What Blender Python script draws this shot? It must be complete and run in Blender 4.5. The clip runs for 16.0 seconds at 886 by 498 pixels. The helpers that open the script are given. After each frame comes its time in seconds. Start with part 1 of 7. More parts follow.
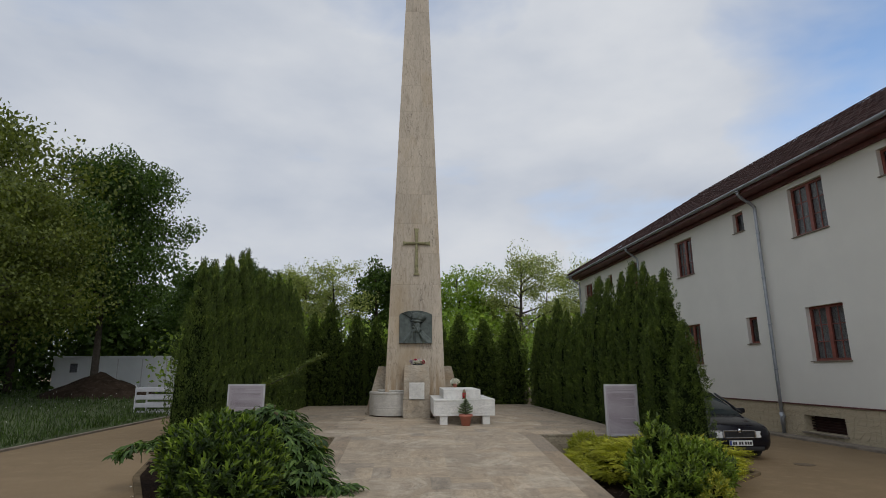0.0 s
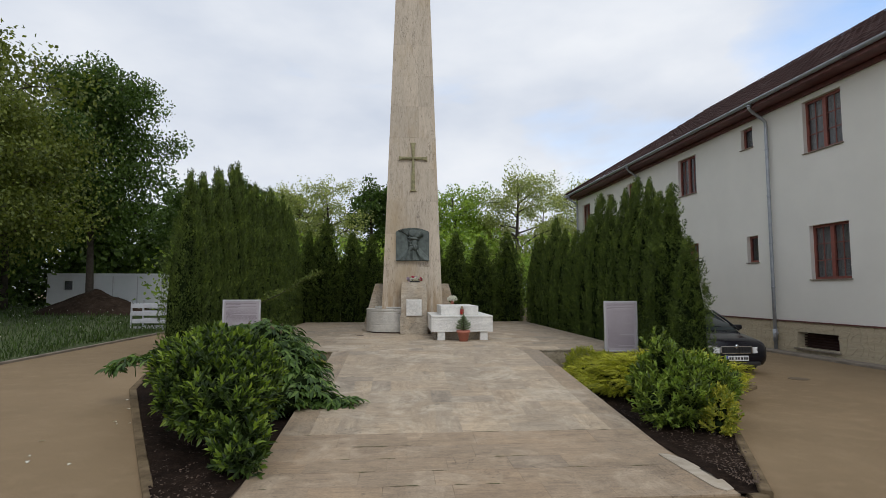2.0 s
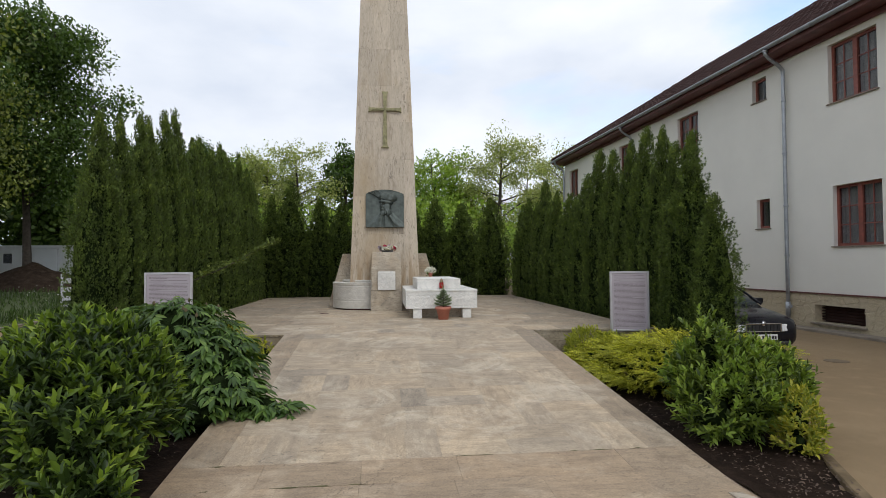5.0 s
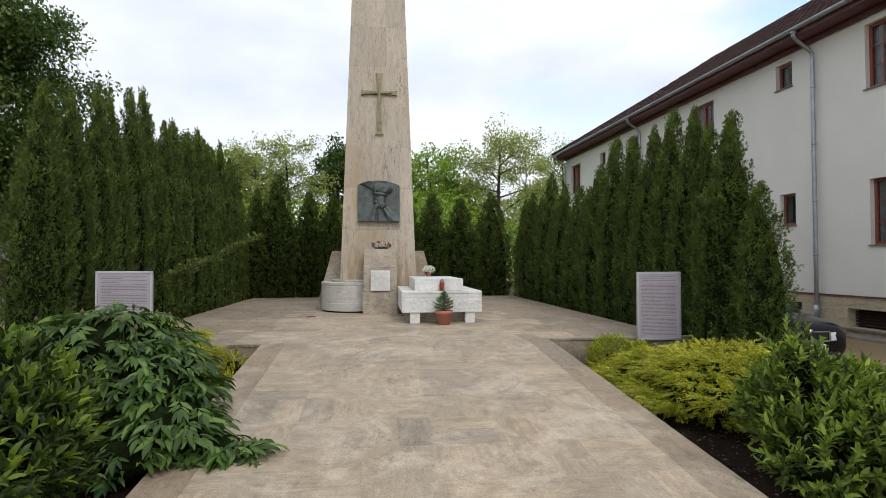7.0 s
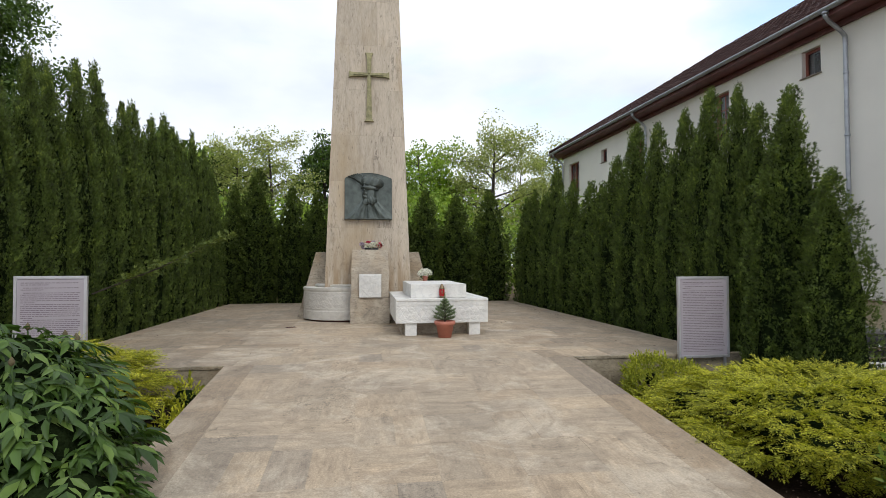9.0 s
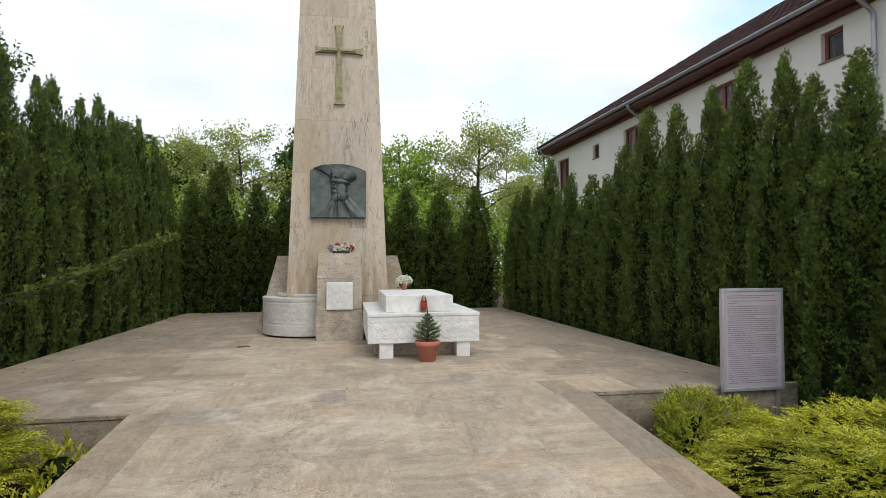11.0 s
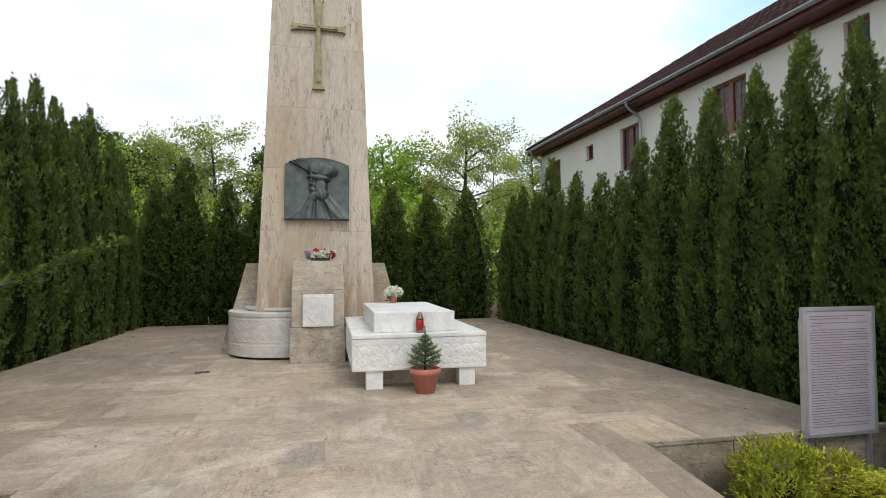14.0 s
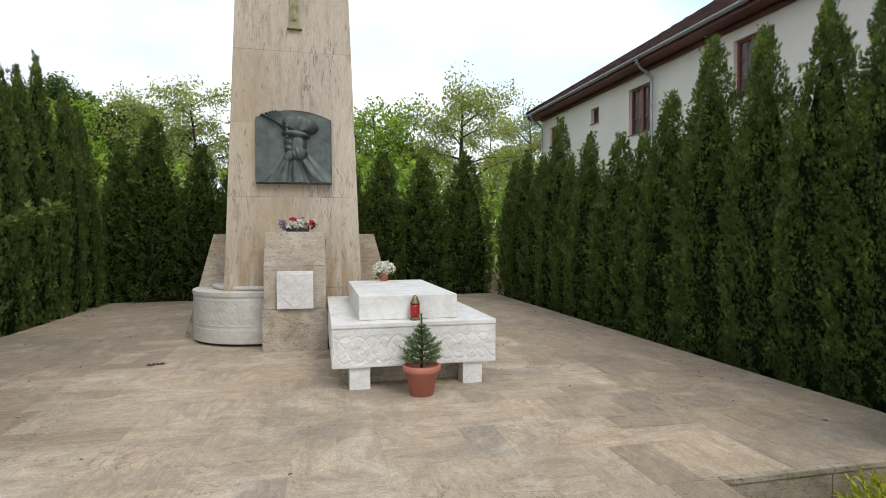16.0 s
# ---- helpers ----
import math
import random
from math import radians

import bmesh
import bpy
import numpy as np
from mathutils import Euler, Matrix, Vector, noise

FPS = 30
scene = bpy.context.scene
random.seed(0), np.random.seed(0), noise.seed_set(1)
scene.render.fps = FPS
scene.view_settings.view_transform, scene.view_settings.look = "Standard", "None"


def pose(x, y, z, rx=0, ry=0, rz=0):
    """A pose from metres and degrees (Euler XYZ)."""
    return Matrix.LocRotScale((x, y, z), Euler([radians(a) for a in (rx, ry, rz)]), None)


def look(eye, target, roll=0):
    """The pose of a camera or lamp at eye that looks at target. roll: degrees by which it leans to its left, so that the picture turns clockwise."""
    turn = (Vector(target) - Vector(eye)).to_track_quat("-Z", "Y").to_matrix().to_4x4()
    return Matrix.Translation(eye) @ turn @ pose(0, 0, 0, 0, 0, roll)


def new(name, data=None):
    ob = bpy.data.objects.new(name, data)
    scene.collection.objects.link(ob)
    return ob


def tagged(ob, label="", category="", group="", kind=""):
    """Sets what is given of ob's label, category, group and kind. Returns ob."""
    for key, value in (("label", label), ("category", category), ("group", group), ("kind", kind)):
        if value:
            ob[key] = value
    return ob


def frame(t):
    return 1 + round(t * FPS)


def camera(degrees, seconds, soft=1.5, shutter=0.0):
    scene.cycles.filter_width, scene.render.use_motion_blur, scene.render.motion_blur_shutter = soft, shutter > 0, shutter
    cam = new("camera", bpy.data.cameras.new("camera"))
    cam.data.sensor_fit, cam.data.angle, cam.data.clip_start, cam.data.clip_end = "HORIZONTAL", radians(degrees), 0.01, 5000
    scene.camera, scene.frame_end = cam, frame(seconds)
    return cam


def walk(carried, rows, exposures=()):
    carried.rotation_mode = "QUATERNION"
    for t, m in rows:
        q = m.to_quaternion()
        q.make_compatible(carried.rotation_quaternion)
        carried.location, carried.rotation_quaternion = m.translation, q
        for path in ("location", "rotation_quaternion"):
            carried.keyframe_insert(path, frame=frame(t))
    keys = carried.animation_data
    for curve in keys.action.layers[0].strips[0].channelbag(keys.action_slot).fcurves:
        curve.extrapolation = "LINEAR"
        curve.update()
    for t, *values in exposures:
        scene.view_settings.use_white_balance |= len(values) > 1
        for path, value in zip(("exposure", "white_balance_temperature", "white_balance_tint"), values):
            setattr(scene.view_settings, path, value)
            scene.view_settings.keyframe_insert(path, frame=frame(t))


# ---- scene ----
cam = camera(78.0, 16.0, soft=0.65)
METRES, EYE, TILT, LEAN, TURN = 10.0, 1.9, 0.0, 0.0, -3.6
ROWS = [
    (0.0, 0.0, 0.0, 0.0, 0.06, 12.58, 0.25),
    (0.5, 0.0049, 0.0034, -0.0043, -0.08, 10.7, 0.33),
    (1.0, 0.0089, 0.0106, -0.0076, -0.19, 7.81, 0.37),
    (1.5, 0.0015, 0.0259, -0.0092, -0.34, 5.48, 0.22),
    (2.0, -0.0106, 0.0483, -0.0076, -0.58, 4.37, 0.07),
    (2.5, -0.0088, 0.0807, -0.011, -1.05, 3.47, 0.26),
    (3.0, -0.0028, 0.1142, -0.01, -1.29, 2.94, 0.41),
    (3.5, -0.0061, 0.1476, -0.0129, -1.54, 2.49, 0.24),
    (4.0, -0.0045, 0.1861, -0.0139, -2.0, 2.08, 0.22),
    (6.5, -0.0002, 0.3626, -0.0137, -3.14, 1.26, 0.36),
    (7.0, -0.0081, 0.3952, -0.0136, -3.34, 1.35, 0.16),
    (7.5, -0.0153, 0.43, -0.0132, -3.75, 1.4, 0.1),
    (8.0, -0.0124, 0.4716, -0.0147, -4.09, 1.38, 0.29),
    (8.5, -0.0139, 0.5093, -0.0165, -4.26, 1.44, 0.3),
    (9.0, -0.0209, 0.5468, -0.0133, -4.59, 1.60, 0.13),
    (11.5, -0.0068, 0.7495, -0.0026, -6.74, 1.66, 0.34),
    (12.0, -0.0092, 0.7835, -0.0014, -6.96, 1.79, 0.25),
    (12.5, -0.0213, 0.812, 0.0051, -7.39, 1.90, -0.01),
    (13.0, -0.0259, 0.8248, 0.0048, -8.03, 2.11, 0.13),
    (13.5, -0.024, 0.8335, 0.005, -8.25, 2.22, 0.24),
    (14.0, -0.0148, 0.8482, 0.004, -8.4, 2.10, 0.32),
    (14.5, -0.0023, 0.8714, 0.0068, -8.54, 1.94, 0.43),
    (15.0, -0.0044, 0.9031, 0.005, -8.64, 1.35, 0.18),
    (15.5, -0.0084, 0.9381, 0.0091, -8.8, 0.04, 0.03),
    (16.0, -0.0038, 0.9728, 0.0081, -9.12, -1.08, 0.19),
]
walk(cam, [(t, pose(0, 0, EYE, TILT, LEAN, TURN) @ pose(METRES * x, METRES * y, METRES * z, 90 + pitch, roll, yaw)) for t, x, y, z, yaw, pitch, roll in ROWS],
     exposures=[(0.0, -0.62), (0.5, -0.57), (1.0, -0.48), (1.5, -0.32), (2.0, -0.24), (2.5, -0.18), (4.0, -0.08), (6.5, 0.08), (9.0, 0.16), (11.5, 0.24), (16.0, 0.28)])

# ---- world and light ----
world = bpy.data.worlds.new("sky")
scene.world = world
world.use_nodes = True
wn = world.node_tree.nodes
wl = world.node_tree.links
wn.clear()
w_out = wn.new("ShaderNodeOutputWorld")
w_bg = wn.new("ShaderNodeBackground")
w_sky = wn.new("ShaderNodeTexSky")
w_sky.sky_type = 'NISHITA'
w_sky.sun_disc = False
w_sky.sun_elevation = radians(50)
w_sky.sun_rotation = radians(200)
w_tc = wn.new("ShaderNodeTexCoord")
w_map = wn.new("ShaderNodeMapping")
w_map.inputs["Scale"].default_value = (1.0, 1.0, 2.2)
w_map.inputs["Location"].default_value = (0.35, 0.1, 0.2)
w_noise = wn.new("ShaderNodeTexNoise")
w_noise.inputs["Scale"].default_value = 1.6
w_noise.inputs["Detail"].default_value = 6.0
w_noise.inputs["Roughness"].default_value = 0.52
w_noise.inputs["Distortion"].default_value = 0.4
w_ramp = wn.new("ShaderNodeMapRange")
w_ramp.inputs["From Min"].default_value = 0.24
w_ramp.inputs["From Max"].default_value = 0.46
w_noise2 = wn.new("ShaderNodeTexNoise")
w_noise2.inputs["Scale"].default_value = 3.0
w_noise2.inputs["Detail"].default_value = 5.0
w_cloud = wn.new("ShaderNodeValToRGB")
w_cloud.color_ramp.elements[0].position = 0.3
w_cloud.color_ramp.elements[0].color = (6.0, 6.6, 7.7, 1)
w_cloud.color_ramp.elements[1].position = 0.7
w_cloud.color_ramp.elements[1].color = (8.5, 8.8, 9.3, 1)
w_mix = wn.new("ShaderNodeMix")
w_mix.data_type = 'RGBA'
wl.new(w_tc.outputs["Generated"], w_map.inputs["Vector"])
wl.new(w_map.outputs["Vector"], w_noise.inputs["Vector"])
wl.new(w_map.outputs["Vector"], w_noise2.inputs["Vector"])
wl.new(w_noise2.outputs["Fac"], w_cloud.inputs["Fac"])
# a thin, clearer stretch of sky over the building
w_dot = wn.new("ShaderNodeVectorMath")
w_dot.operation = 'DOT_PRODUCT'
w_dot.inputs[1].default_value = (0.624, 0.633, 0.459)
w_clear = wn.new("ShaderNodeMapRange")
w_clear.inputs["From Min"].default_value = 0.968
w_clear.inputs["From Max"].default_value = 0.999
w_clear.inputs["To Max"].default_value = 0.16
w_less = wn.new("ShaderNodeMath")
w_less.operation = 'SUBTRACT'
wl.new(w_tc.outputs["Generated"], w_dot.inputs[0])
wl.new(w_dot.outputs["Value"], w_clear.inputs["Value"])
wl.new(w_noise.outputs["Fac"], w_less.inputs[0])
wl.new(w_clear.outputs["Result"], w_less.inputs[1])
wl.new(w_less.outputs["Value"], w_ramp.inputs["Value"])
wl.new(w_ramp.outputs["Result"], w_mix.inputs["Factor"])
w_gain = wn.new("ShaderNodeVectorMath")
w_gain.operation = 'SCALE'
w_gain.inputs["Scale"].default_value = 2.6
wl.new(w_sky.outputs["Color"], w_gain.inputs[0])
wl.new(w_gain.outputs["Vector"], w_mix.inputs["A"])
wl.new(w_cloud.outputs["Color"], w_mix.inputs["B"])
wl.new(w_mix.outputs["Result"], w_bg.inputs["Color"])
w_bg.inputs["Strength"].default_value = 0.12
wl.new(w_bg.outputs["Background"], w_out.inputs["Surface"])

sun_data = bpy.data.lights.new("sun", 'SUN')
sun_data.energy = 1.0
sun_data.angle = radians(20)
sun_data.color = (1.0, 0.96, 0.9)
sun = new("sun", sun_data)
sun.matrix_world = look((7, -11, 21), (0, 6, 0))


# ---- materials ----
def mat(name):
    m = bpy.data.materials.new(name)
    m.use_nodes = True
    nt = m.node_tree
    nt.nodes.clear()
    out = nt.nodes.new("ShaderNodeOutputMaterial")
    b = nt.nodes.new("ShaderNodeBsdfPrincipled")
    nt.links.new(b.outputs[0], out.inputs["Surface"])
    return m, nt, b, out


def coords(nt, scale=(1, 1, 1), use="Object"):
    tc = nt.nodes.new("ShaderNodeTexCoord")
    mp = nt.nodes.new("ShaderNodeMapping")
    mp.inputs["Scale"].default_value = scale
    nt.links.new(tc.outputs[use], mp.inputs["Vector"])
    return mp.outputs["Vector"]


def noise_tex(nt, vec, scale, detail=5.0, rough=0.55, distort=0.0):
    n = nt.nodes.new("ShaderNodeTexNoise")
    n.inputs["Scale"].default_value = scale
    n.inputs["Detail"].default_value = detail
    n.inputs["Roughness"].default_value = rough
    n.inputs["Distortion"].default_value = distort
    nt.links.new(vec, n.inputs["Vector"])
    return n.outputs["Fac"]


def ramp(nt, fac, stops):
    r = nt.nodes.new("ShaderNodeValToRGB")
    e = r.color_ramp.elements
    while len(e) < len(stops):
        e.new(0.5)
    for k, (p, c) in enumerate(stops):
        e[k].position = p
        e[k].color = (*c, 1)
    nt.links.new(fac, r.inputs["Fac"])
    return r.outputs["Color"]


def mixc(nt, fac, a, b, mode='MIX'):
    m = nt.nodes.new("ShaderNodeMix")
    m.data_type = 'RGBA'
    m.blend_type = mode
    for key, v in (("Factor", fac), ("A", a), ("B", b)):
        sock = m.inputs[key] if key == "Factor" else [s for s in m.inputs if s.name == key and s.type == 'RGBA'][0]
        if isinstance(v, (int, float)):
            sock.default_value = v
        elif isinstance(v, tuple):
            sock.default_value = (*v, 1)
        else:
            nt.links.new(v, sock)
    return [s for s in m.outputs if s.type == 'RGBA'][0]


def bump(nt, b, height, strength=0.3, dist=0.01):
    n = nt.nodes.new("ShaderNodeBump")
    n.inputs["Strength"].default_value = strength
    n.inputs["Distance"].default_value = dist
    nt.links.new(height, n.inputs["Height"])
    nt.links.new(n.outputs["Normal"], b.inputs["Normal"])


def math_node(nt, op, a, b=None):
    n = nt.nodes.new("ShaderNodeMath")
    n.operation = op
    for k, v in enumerate((a, b)):
        if v is None:
            continue
        if isinstance(v, (int, float)):
            n.inputs[k].default_value = v
        else:
            nt.links.new(v, n.inputs[k])
    return n.outputs[0]


def plain(name, col, rough=0.6, metal=0.0, vary=0.12, scale=6.0, bumps=0.15, bscale=60.0, bdist=0.004):
    """Paint, metal or plastic: one colour with soft soiling and fine relief."""
    m, nt, b, out = mat(name)
    v = coords(nt)
    n1 = noise_tex(nt, v, scale, 6)
    dark = tuple(c * (1 - vary) for c in col)
    light = tuple(min(1.0, c * (1 + vary)) for c in col)
    nt.links.new(ramp(nt, n1, [(0.3, dark), (0.7, light)]), b.inputs["Base Color"])
    b.inputs["Roughness"].default_value = rough
    b.inputs["Metallic"].default_value = metal
    if bumps:
        bump(nt, b, noise_tex(nt, v, bscale, 4), bumps, bdist)
    return m


def travertine(name, base, dark, stain, vert=True, per_object=0.12, pits=True, use="Object", rough=0.7, flat=False):
    """Travertine: drawn-out veins, pits, ochre stains; each slab a little different."""
    m, nt, b, out = mat(name)
    sc = (1.0, 1.0, 0.17) if vert else (1.0, 0.2, 1.0)
    if flat:
        sc = (0.14, 0.14, 1.0)
    v = coords(nt, sc, use)
    oi = nt.nodes.new("ShaderNodeObjectInfo")
    add = nt.nodes.new("ShaderNodeVectorMath")
    add.operation = 'ADD'
    sclv = nt.nodes.new("ShaderNodeVectorMath")
    sclv.operation = 'SCALE'
    sclv.inputs["Scale"].default_value = 37.0
    comb = nt.nodes.new("ShaderNodeCombineXYZ")
    for k in range(3):
        nt.links.new(oi.outputs["Random"], comb.inputs[k])
    nt.links.new(comb.outputs[0], sclv.inputs[0])
    nt.links.new(v, add.inputs[0])
    nt.links.new(sclv.outputs[0], add.inputs[1])
    vv = add.outputs[0]
    veins = noise_tex(nt, vv, 9.0, 8, 0.6, 0.6)
    c = ramp(nt, veins, [(0.3, dark), (0.46, base), (0.75, tuple(min(1, x * 1.14) for x in base))])
    fine = noise_tex(nt, vv, 42.0, 6, 0.7, 0.5)
    c = mixc(nt, 1.0, c, ramp(nt, fine, [(0.32, (0.80, 0.785, 0.76)), (0.55, (1.0, 1.0, 1.0)), (0.75, (1.08, 1.08, 1.08))]), 'MULTIPLY')
    crk = math_node(nt, 'ABSOLUTE', math_node(nt, 'SUBTRACT', noise_tex(nt, vv, 4.5, 8, 0.62, 0.8), 0.5))
    cm = noise_tex(nt, coords(nt, (1, 1, 0.5), use), 1.6, 3, 0.5)
    cf = math_node(nt, 'MULTIPLY', ramp(nt, crk, [(0.0, (0.8, 0.8, 0.8)), (0.012, (0, 0, 0))]), ramp(nt, cm, [(0.5, (0, 0, 0)), (0.6, (1, 1, 1))]))
    c = mixc(nt, cf, c, tuple(x * 0.3 for x in dark))
    big = noise_tex(nt, coords(nt, (1, 1, 0.35), use), 1.1, 5, 0.6)
    fac = ramp(nt, big, [(0.5, (0, 0, 0)), (0.72, (0.75, 0.75, 0.75))])
    c = mixc(nt, fac, c, stain)
    tone = math_node(nt, 'ADD', math_node(nt, 'MULTIPLY', oi.outputs["Random"], 2 * per_object), 1 - per_object)
    tc = nt.nodes.new("ShaderNodeCombineColor")
    for k in range(3):
        nt.links.new(tone, tc.inputs[k])
    c = mixc(nt, 1.0, c, tc.outputs[0], 'MULTIPLY')
    pit = noise_tex(nt, vv, 34.0, 3, 0.5)
    if pits:
        pf = ramp(nt, pit, [(0.3, (1, 1, 1)), (0.36, (0, 0, 0))])
        c = mixc(nt, math_node(nt, 'MULTIPLY', pf, 0.6), c, tuple(x * 0.35 for x in dark))
    nt.links.new(c, b.inputs["Base Color"])
    b.inputs["Roughness"].default_value = rough
    bump(nt, b, pit, 0.35, 0.006)
    return m


def paving(name, joined=False, tone=1.0, warm=1.0):
    """Worn travertine paving: fine streaks along each slab, soft tone shifts, dirt and stains over the slabs."""
    m, nt, b, out = mat(name)
    oi = nt.nodes.new("ShaderNodeObjectInfo")
    geo = nt.nodes.new("ShaderNodeNewGeometry")
    rnd = geo.outputs["Random Per Island"] if joined else oi.outputs["Random"]
    v = coords(nt, (1.0, 0.16, 1.0))
    off = nt.nodes.new("ShaderNodeVectorMath")
    off.operation = 'SCALE'
    comb = nt.nodes.new("ShaderNodeCombineXYZ")
    for k in range(3):
        nt.links.new(rnd, comb.inputs[k])
    nt.links.new(comb.outputs[0], off.inputs[0])
    off.inputs["Scale"].default_value = 41.0
    add = nt.nodes.new("ShaderNodeVectorMath")
    add.operation = 'ADD'
    nt.links.new(v, add.inputs[0])
    nt.links.new(off.outputs[0], add.inputs[1])
    vv = add.outputs[0]
    streak = noise_tex(nt, vv, 32.0, 9, 0.74, 0.9)
    c = ramp(nt, streak, [(0.24, (0.25, 0.20, 0.148)), (0.40, (0.385, 0.315, 0.235)), (0.58, (0.46, 0.38, 0.284)), (0.76, (0.60, 0.505, 0.39))])
    band = noise_tex(nt, vv, 7.0, 6, 0.66, 0.7)
    c = mixc(nt, 1.0, c, ramp(nt, band, [(0.3, (0.78, 0.77, 0.77)), (0.5, (1.0, 0.995, 0.985)), (0.7, (1.13, 1.11, 1.08))]), 'MULTIPLY')
    hue = ramp(nt, rnd, [(0.0, (0.78, 0.79, 0.82)), (0.045, (0.82, 0.825, 0.84)), (0.07, (0.90, 0.885, 0.87)), (0.35, (1.02, 0.99, 0.95)), (0.55, (0.93, 0.925, 0.92)), (0.75, (1.06, 1.01, 0.95)), (0.88, (0.98, 0.93, 0.87)), (1.0, (1.10, 1.06, 1.0))])
    c = mixc(nt, 1.0, c, hue, 'MULTIPLY')
    world_v = geo.outputs["Position"]
    dirt = noise_tex(nt, world_v, 0.55, 7, 0.65, 0.4)
    c = mixc(nt, ramp(nt, dirt, [(0.42, (0, 0, 0)), (0.72, (0.62, 0.62, 0.62))]), c, (0.235, 0.20, 0.155))
    wear = noise_tex(nt, world_v, 1.4, 8, 0.7, 0.8)
    c = mixc(nt, ramp(nt, wear, [(0.5, (0, 0, 0)), (0.68, (0.7, 0.7, 0.7))]), c, (0.60, 0.52, 0.41))
    mott = noise_tex(nt, world_v, 3.4, 9, 0.76, 1.3)
    c = mixc(nt, 1.0, c, ramp(nt, mott, [(0.32, (0.80, 0.79, 0.78)), (0.5, (0.99, 0.99, 0.99)), (0.68, (1.14, 1.12, 1.10))]), 'MULTIPLY')
    spot = noise_tex(nt, world_v, 5.5, 4, 0.6)
    c = mixc(nt, ramp(nt, spot, [(0.68, (0, 0, 0)), (0.76, (0.55, 0.55, 0.55))]), c, (0.12, 0.105, 0.075))
    crack = math_node(nt, 'ABSOLUTE', math_node(nt, 'SUBTRACT', noise_tex(nt, world_v, 1.7, 9, 0.6, 0.5), 0.5))
    cmask = noise_tex(nt, world_v, 0.9, 2, 0.5)
    cf = math_node(nt, 'MULTIPLY', ramp(nt, crack, [(0.0, (0.75, 0.75, 0.75)), (0.006, (0, 0, 0))]), ramp(nt, cmask, [(0.5, (0, 0, 0)), (0.6, (1, 1, 1))]))
    c = mixc(nt, cf, c, (0.10, 0.085, 0.06))
    dots = noise_tex(nt, world_v, 21.0, 3, 0.55)
    c = mixc(nt, ramp(nt, dots, [(0.66, (0, 0, 0)), (0.72, (0.5, 0.5, 0.5))]), c, (0.15, 0.125, 0.09))
    grain = noise_tex(nt, world_v, 70.0, 3, 0.6)
    c = mixc(nt, 1.0, c, ramp(nt, grain, [(0.3, (0.80, 0.80, 0.80)), (0.7, (1.15, 1.15, 1.15))]), 'MULTIPLY')
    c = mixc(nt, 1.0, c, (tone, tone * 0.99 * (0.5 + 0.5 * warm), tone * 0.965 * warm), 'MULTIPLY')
    nt.links.new(c, b.inputs["Base Color"])
    b.inputs["Roughness"].default_value = 0.72
    bump(nt, b, streak, 0.25, 0.006)
    return m


def marble(name, base=(0.75, 0.735, 0.69), grey=(0.50, 0.50, 0.49), grime=(0.50, 0.46, 0.38), dirt=0.5):
    """Weathered white marble: soft cloudy greys, thin drawn-out veins, yellowed grime."""
    m, nt, b, out = mat(name)
    v = coords(nt)
    cloud = noise_tex(nt, v, 2.6, 8, 0.62, 0.9)
    c = ramp(nt, cloud, [(0.34, tuple(x * 0.84 for x in base)), (0.52, base), (0.7, tuple(min(1.0, x * 1.05) for x in base))])
    vein = math_node(nt, 'ABSOLUTE', math_node(nt, 'SUBTRACT', noise_tex(nt, coords(nt, (1.0, 0.5, 1.6)), 3.2, 9, 0.6, 1.4), 0.5))
    c = mixc(nt, ramp(nt, vein, [(0.0, (0.42, 0.42, 0.42)), (0.03, (0.14, 0.14, 0.14)), (0.08, (0, 0, 0))]), c, grey)
    st = noise_tex(nt, v, 1.7, 7, 0.68)
    c = mixc(nt, ramp(nt, st, [(0.5, (0, 0, 0)), (0.76, (dirt, dirt, dirt))]), c, grime)
    speck = noise_tex(nt, v, 26.0, 5, 0.7)
    c = mixc(nt, ramp(nt, speck, [(0.62, (0, 0, 0)), (0.74, (0.45, 0.45, 0.45))]), c, tuple(x * 0.6 for x in grime))
    fine = noise_tex(nt, v, 90.0, 3, 0.6)
    c = mixc(nt, 1.0, c, ramp(nt, fine, [(0.3, (0.92, 0.92, 0.92)), (0.7, (1.05, 1.05, 1.05))]), 'MULTIPLY')
    nt.links.new(c, b.inputs["Base Color"])
    b.inputs["Roughness"].default_value = 0.5
    bump(nt, b, noise_tex(nt, v, 45, 5, 0.65), 0.25, 0.004)
    return m


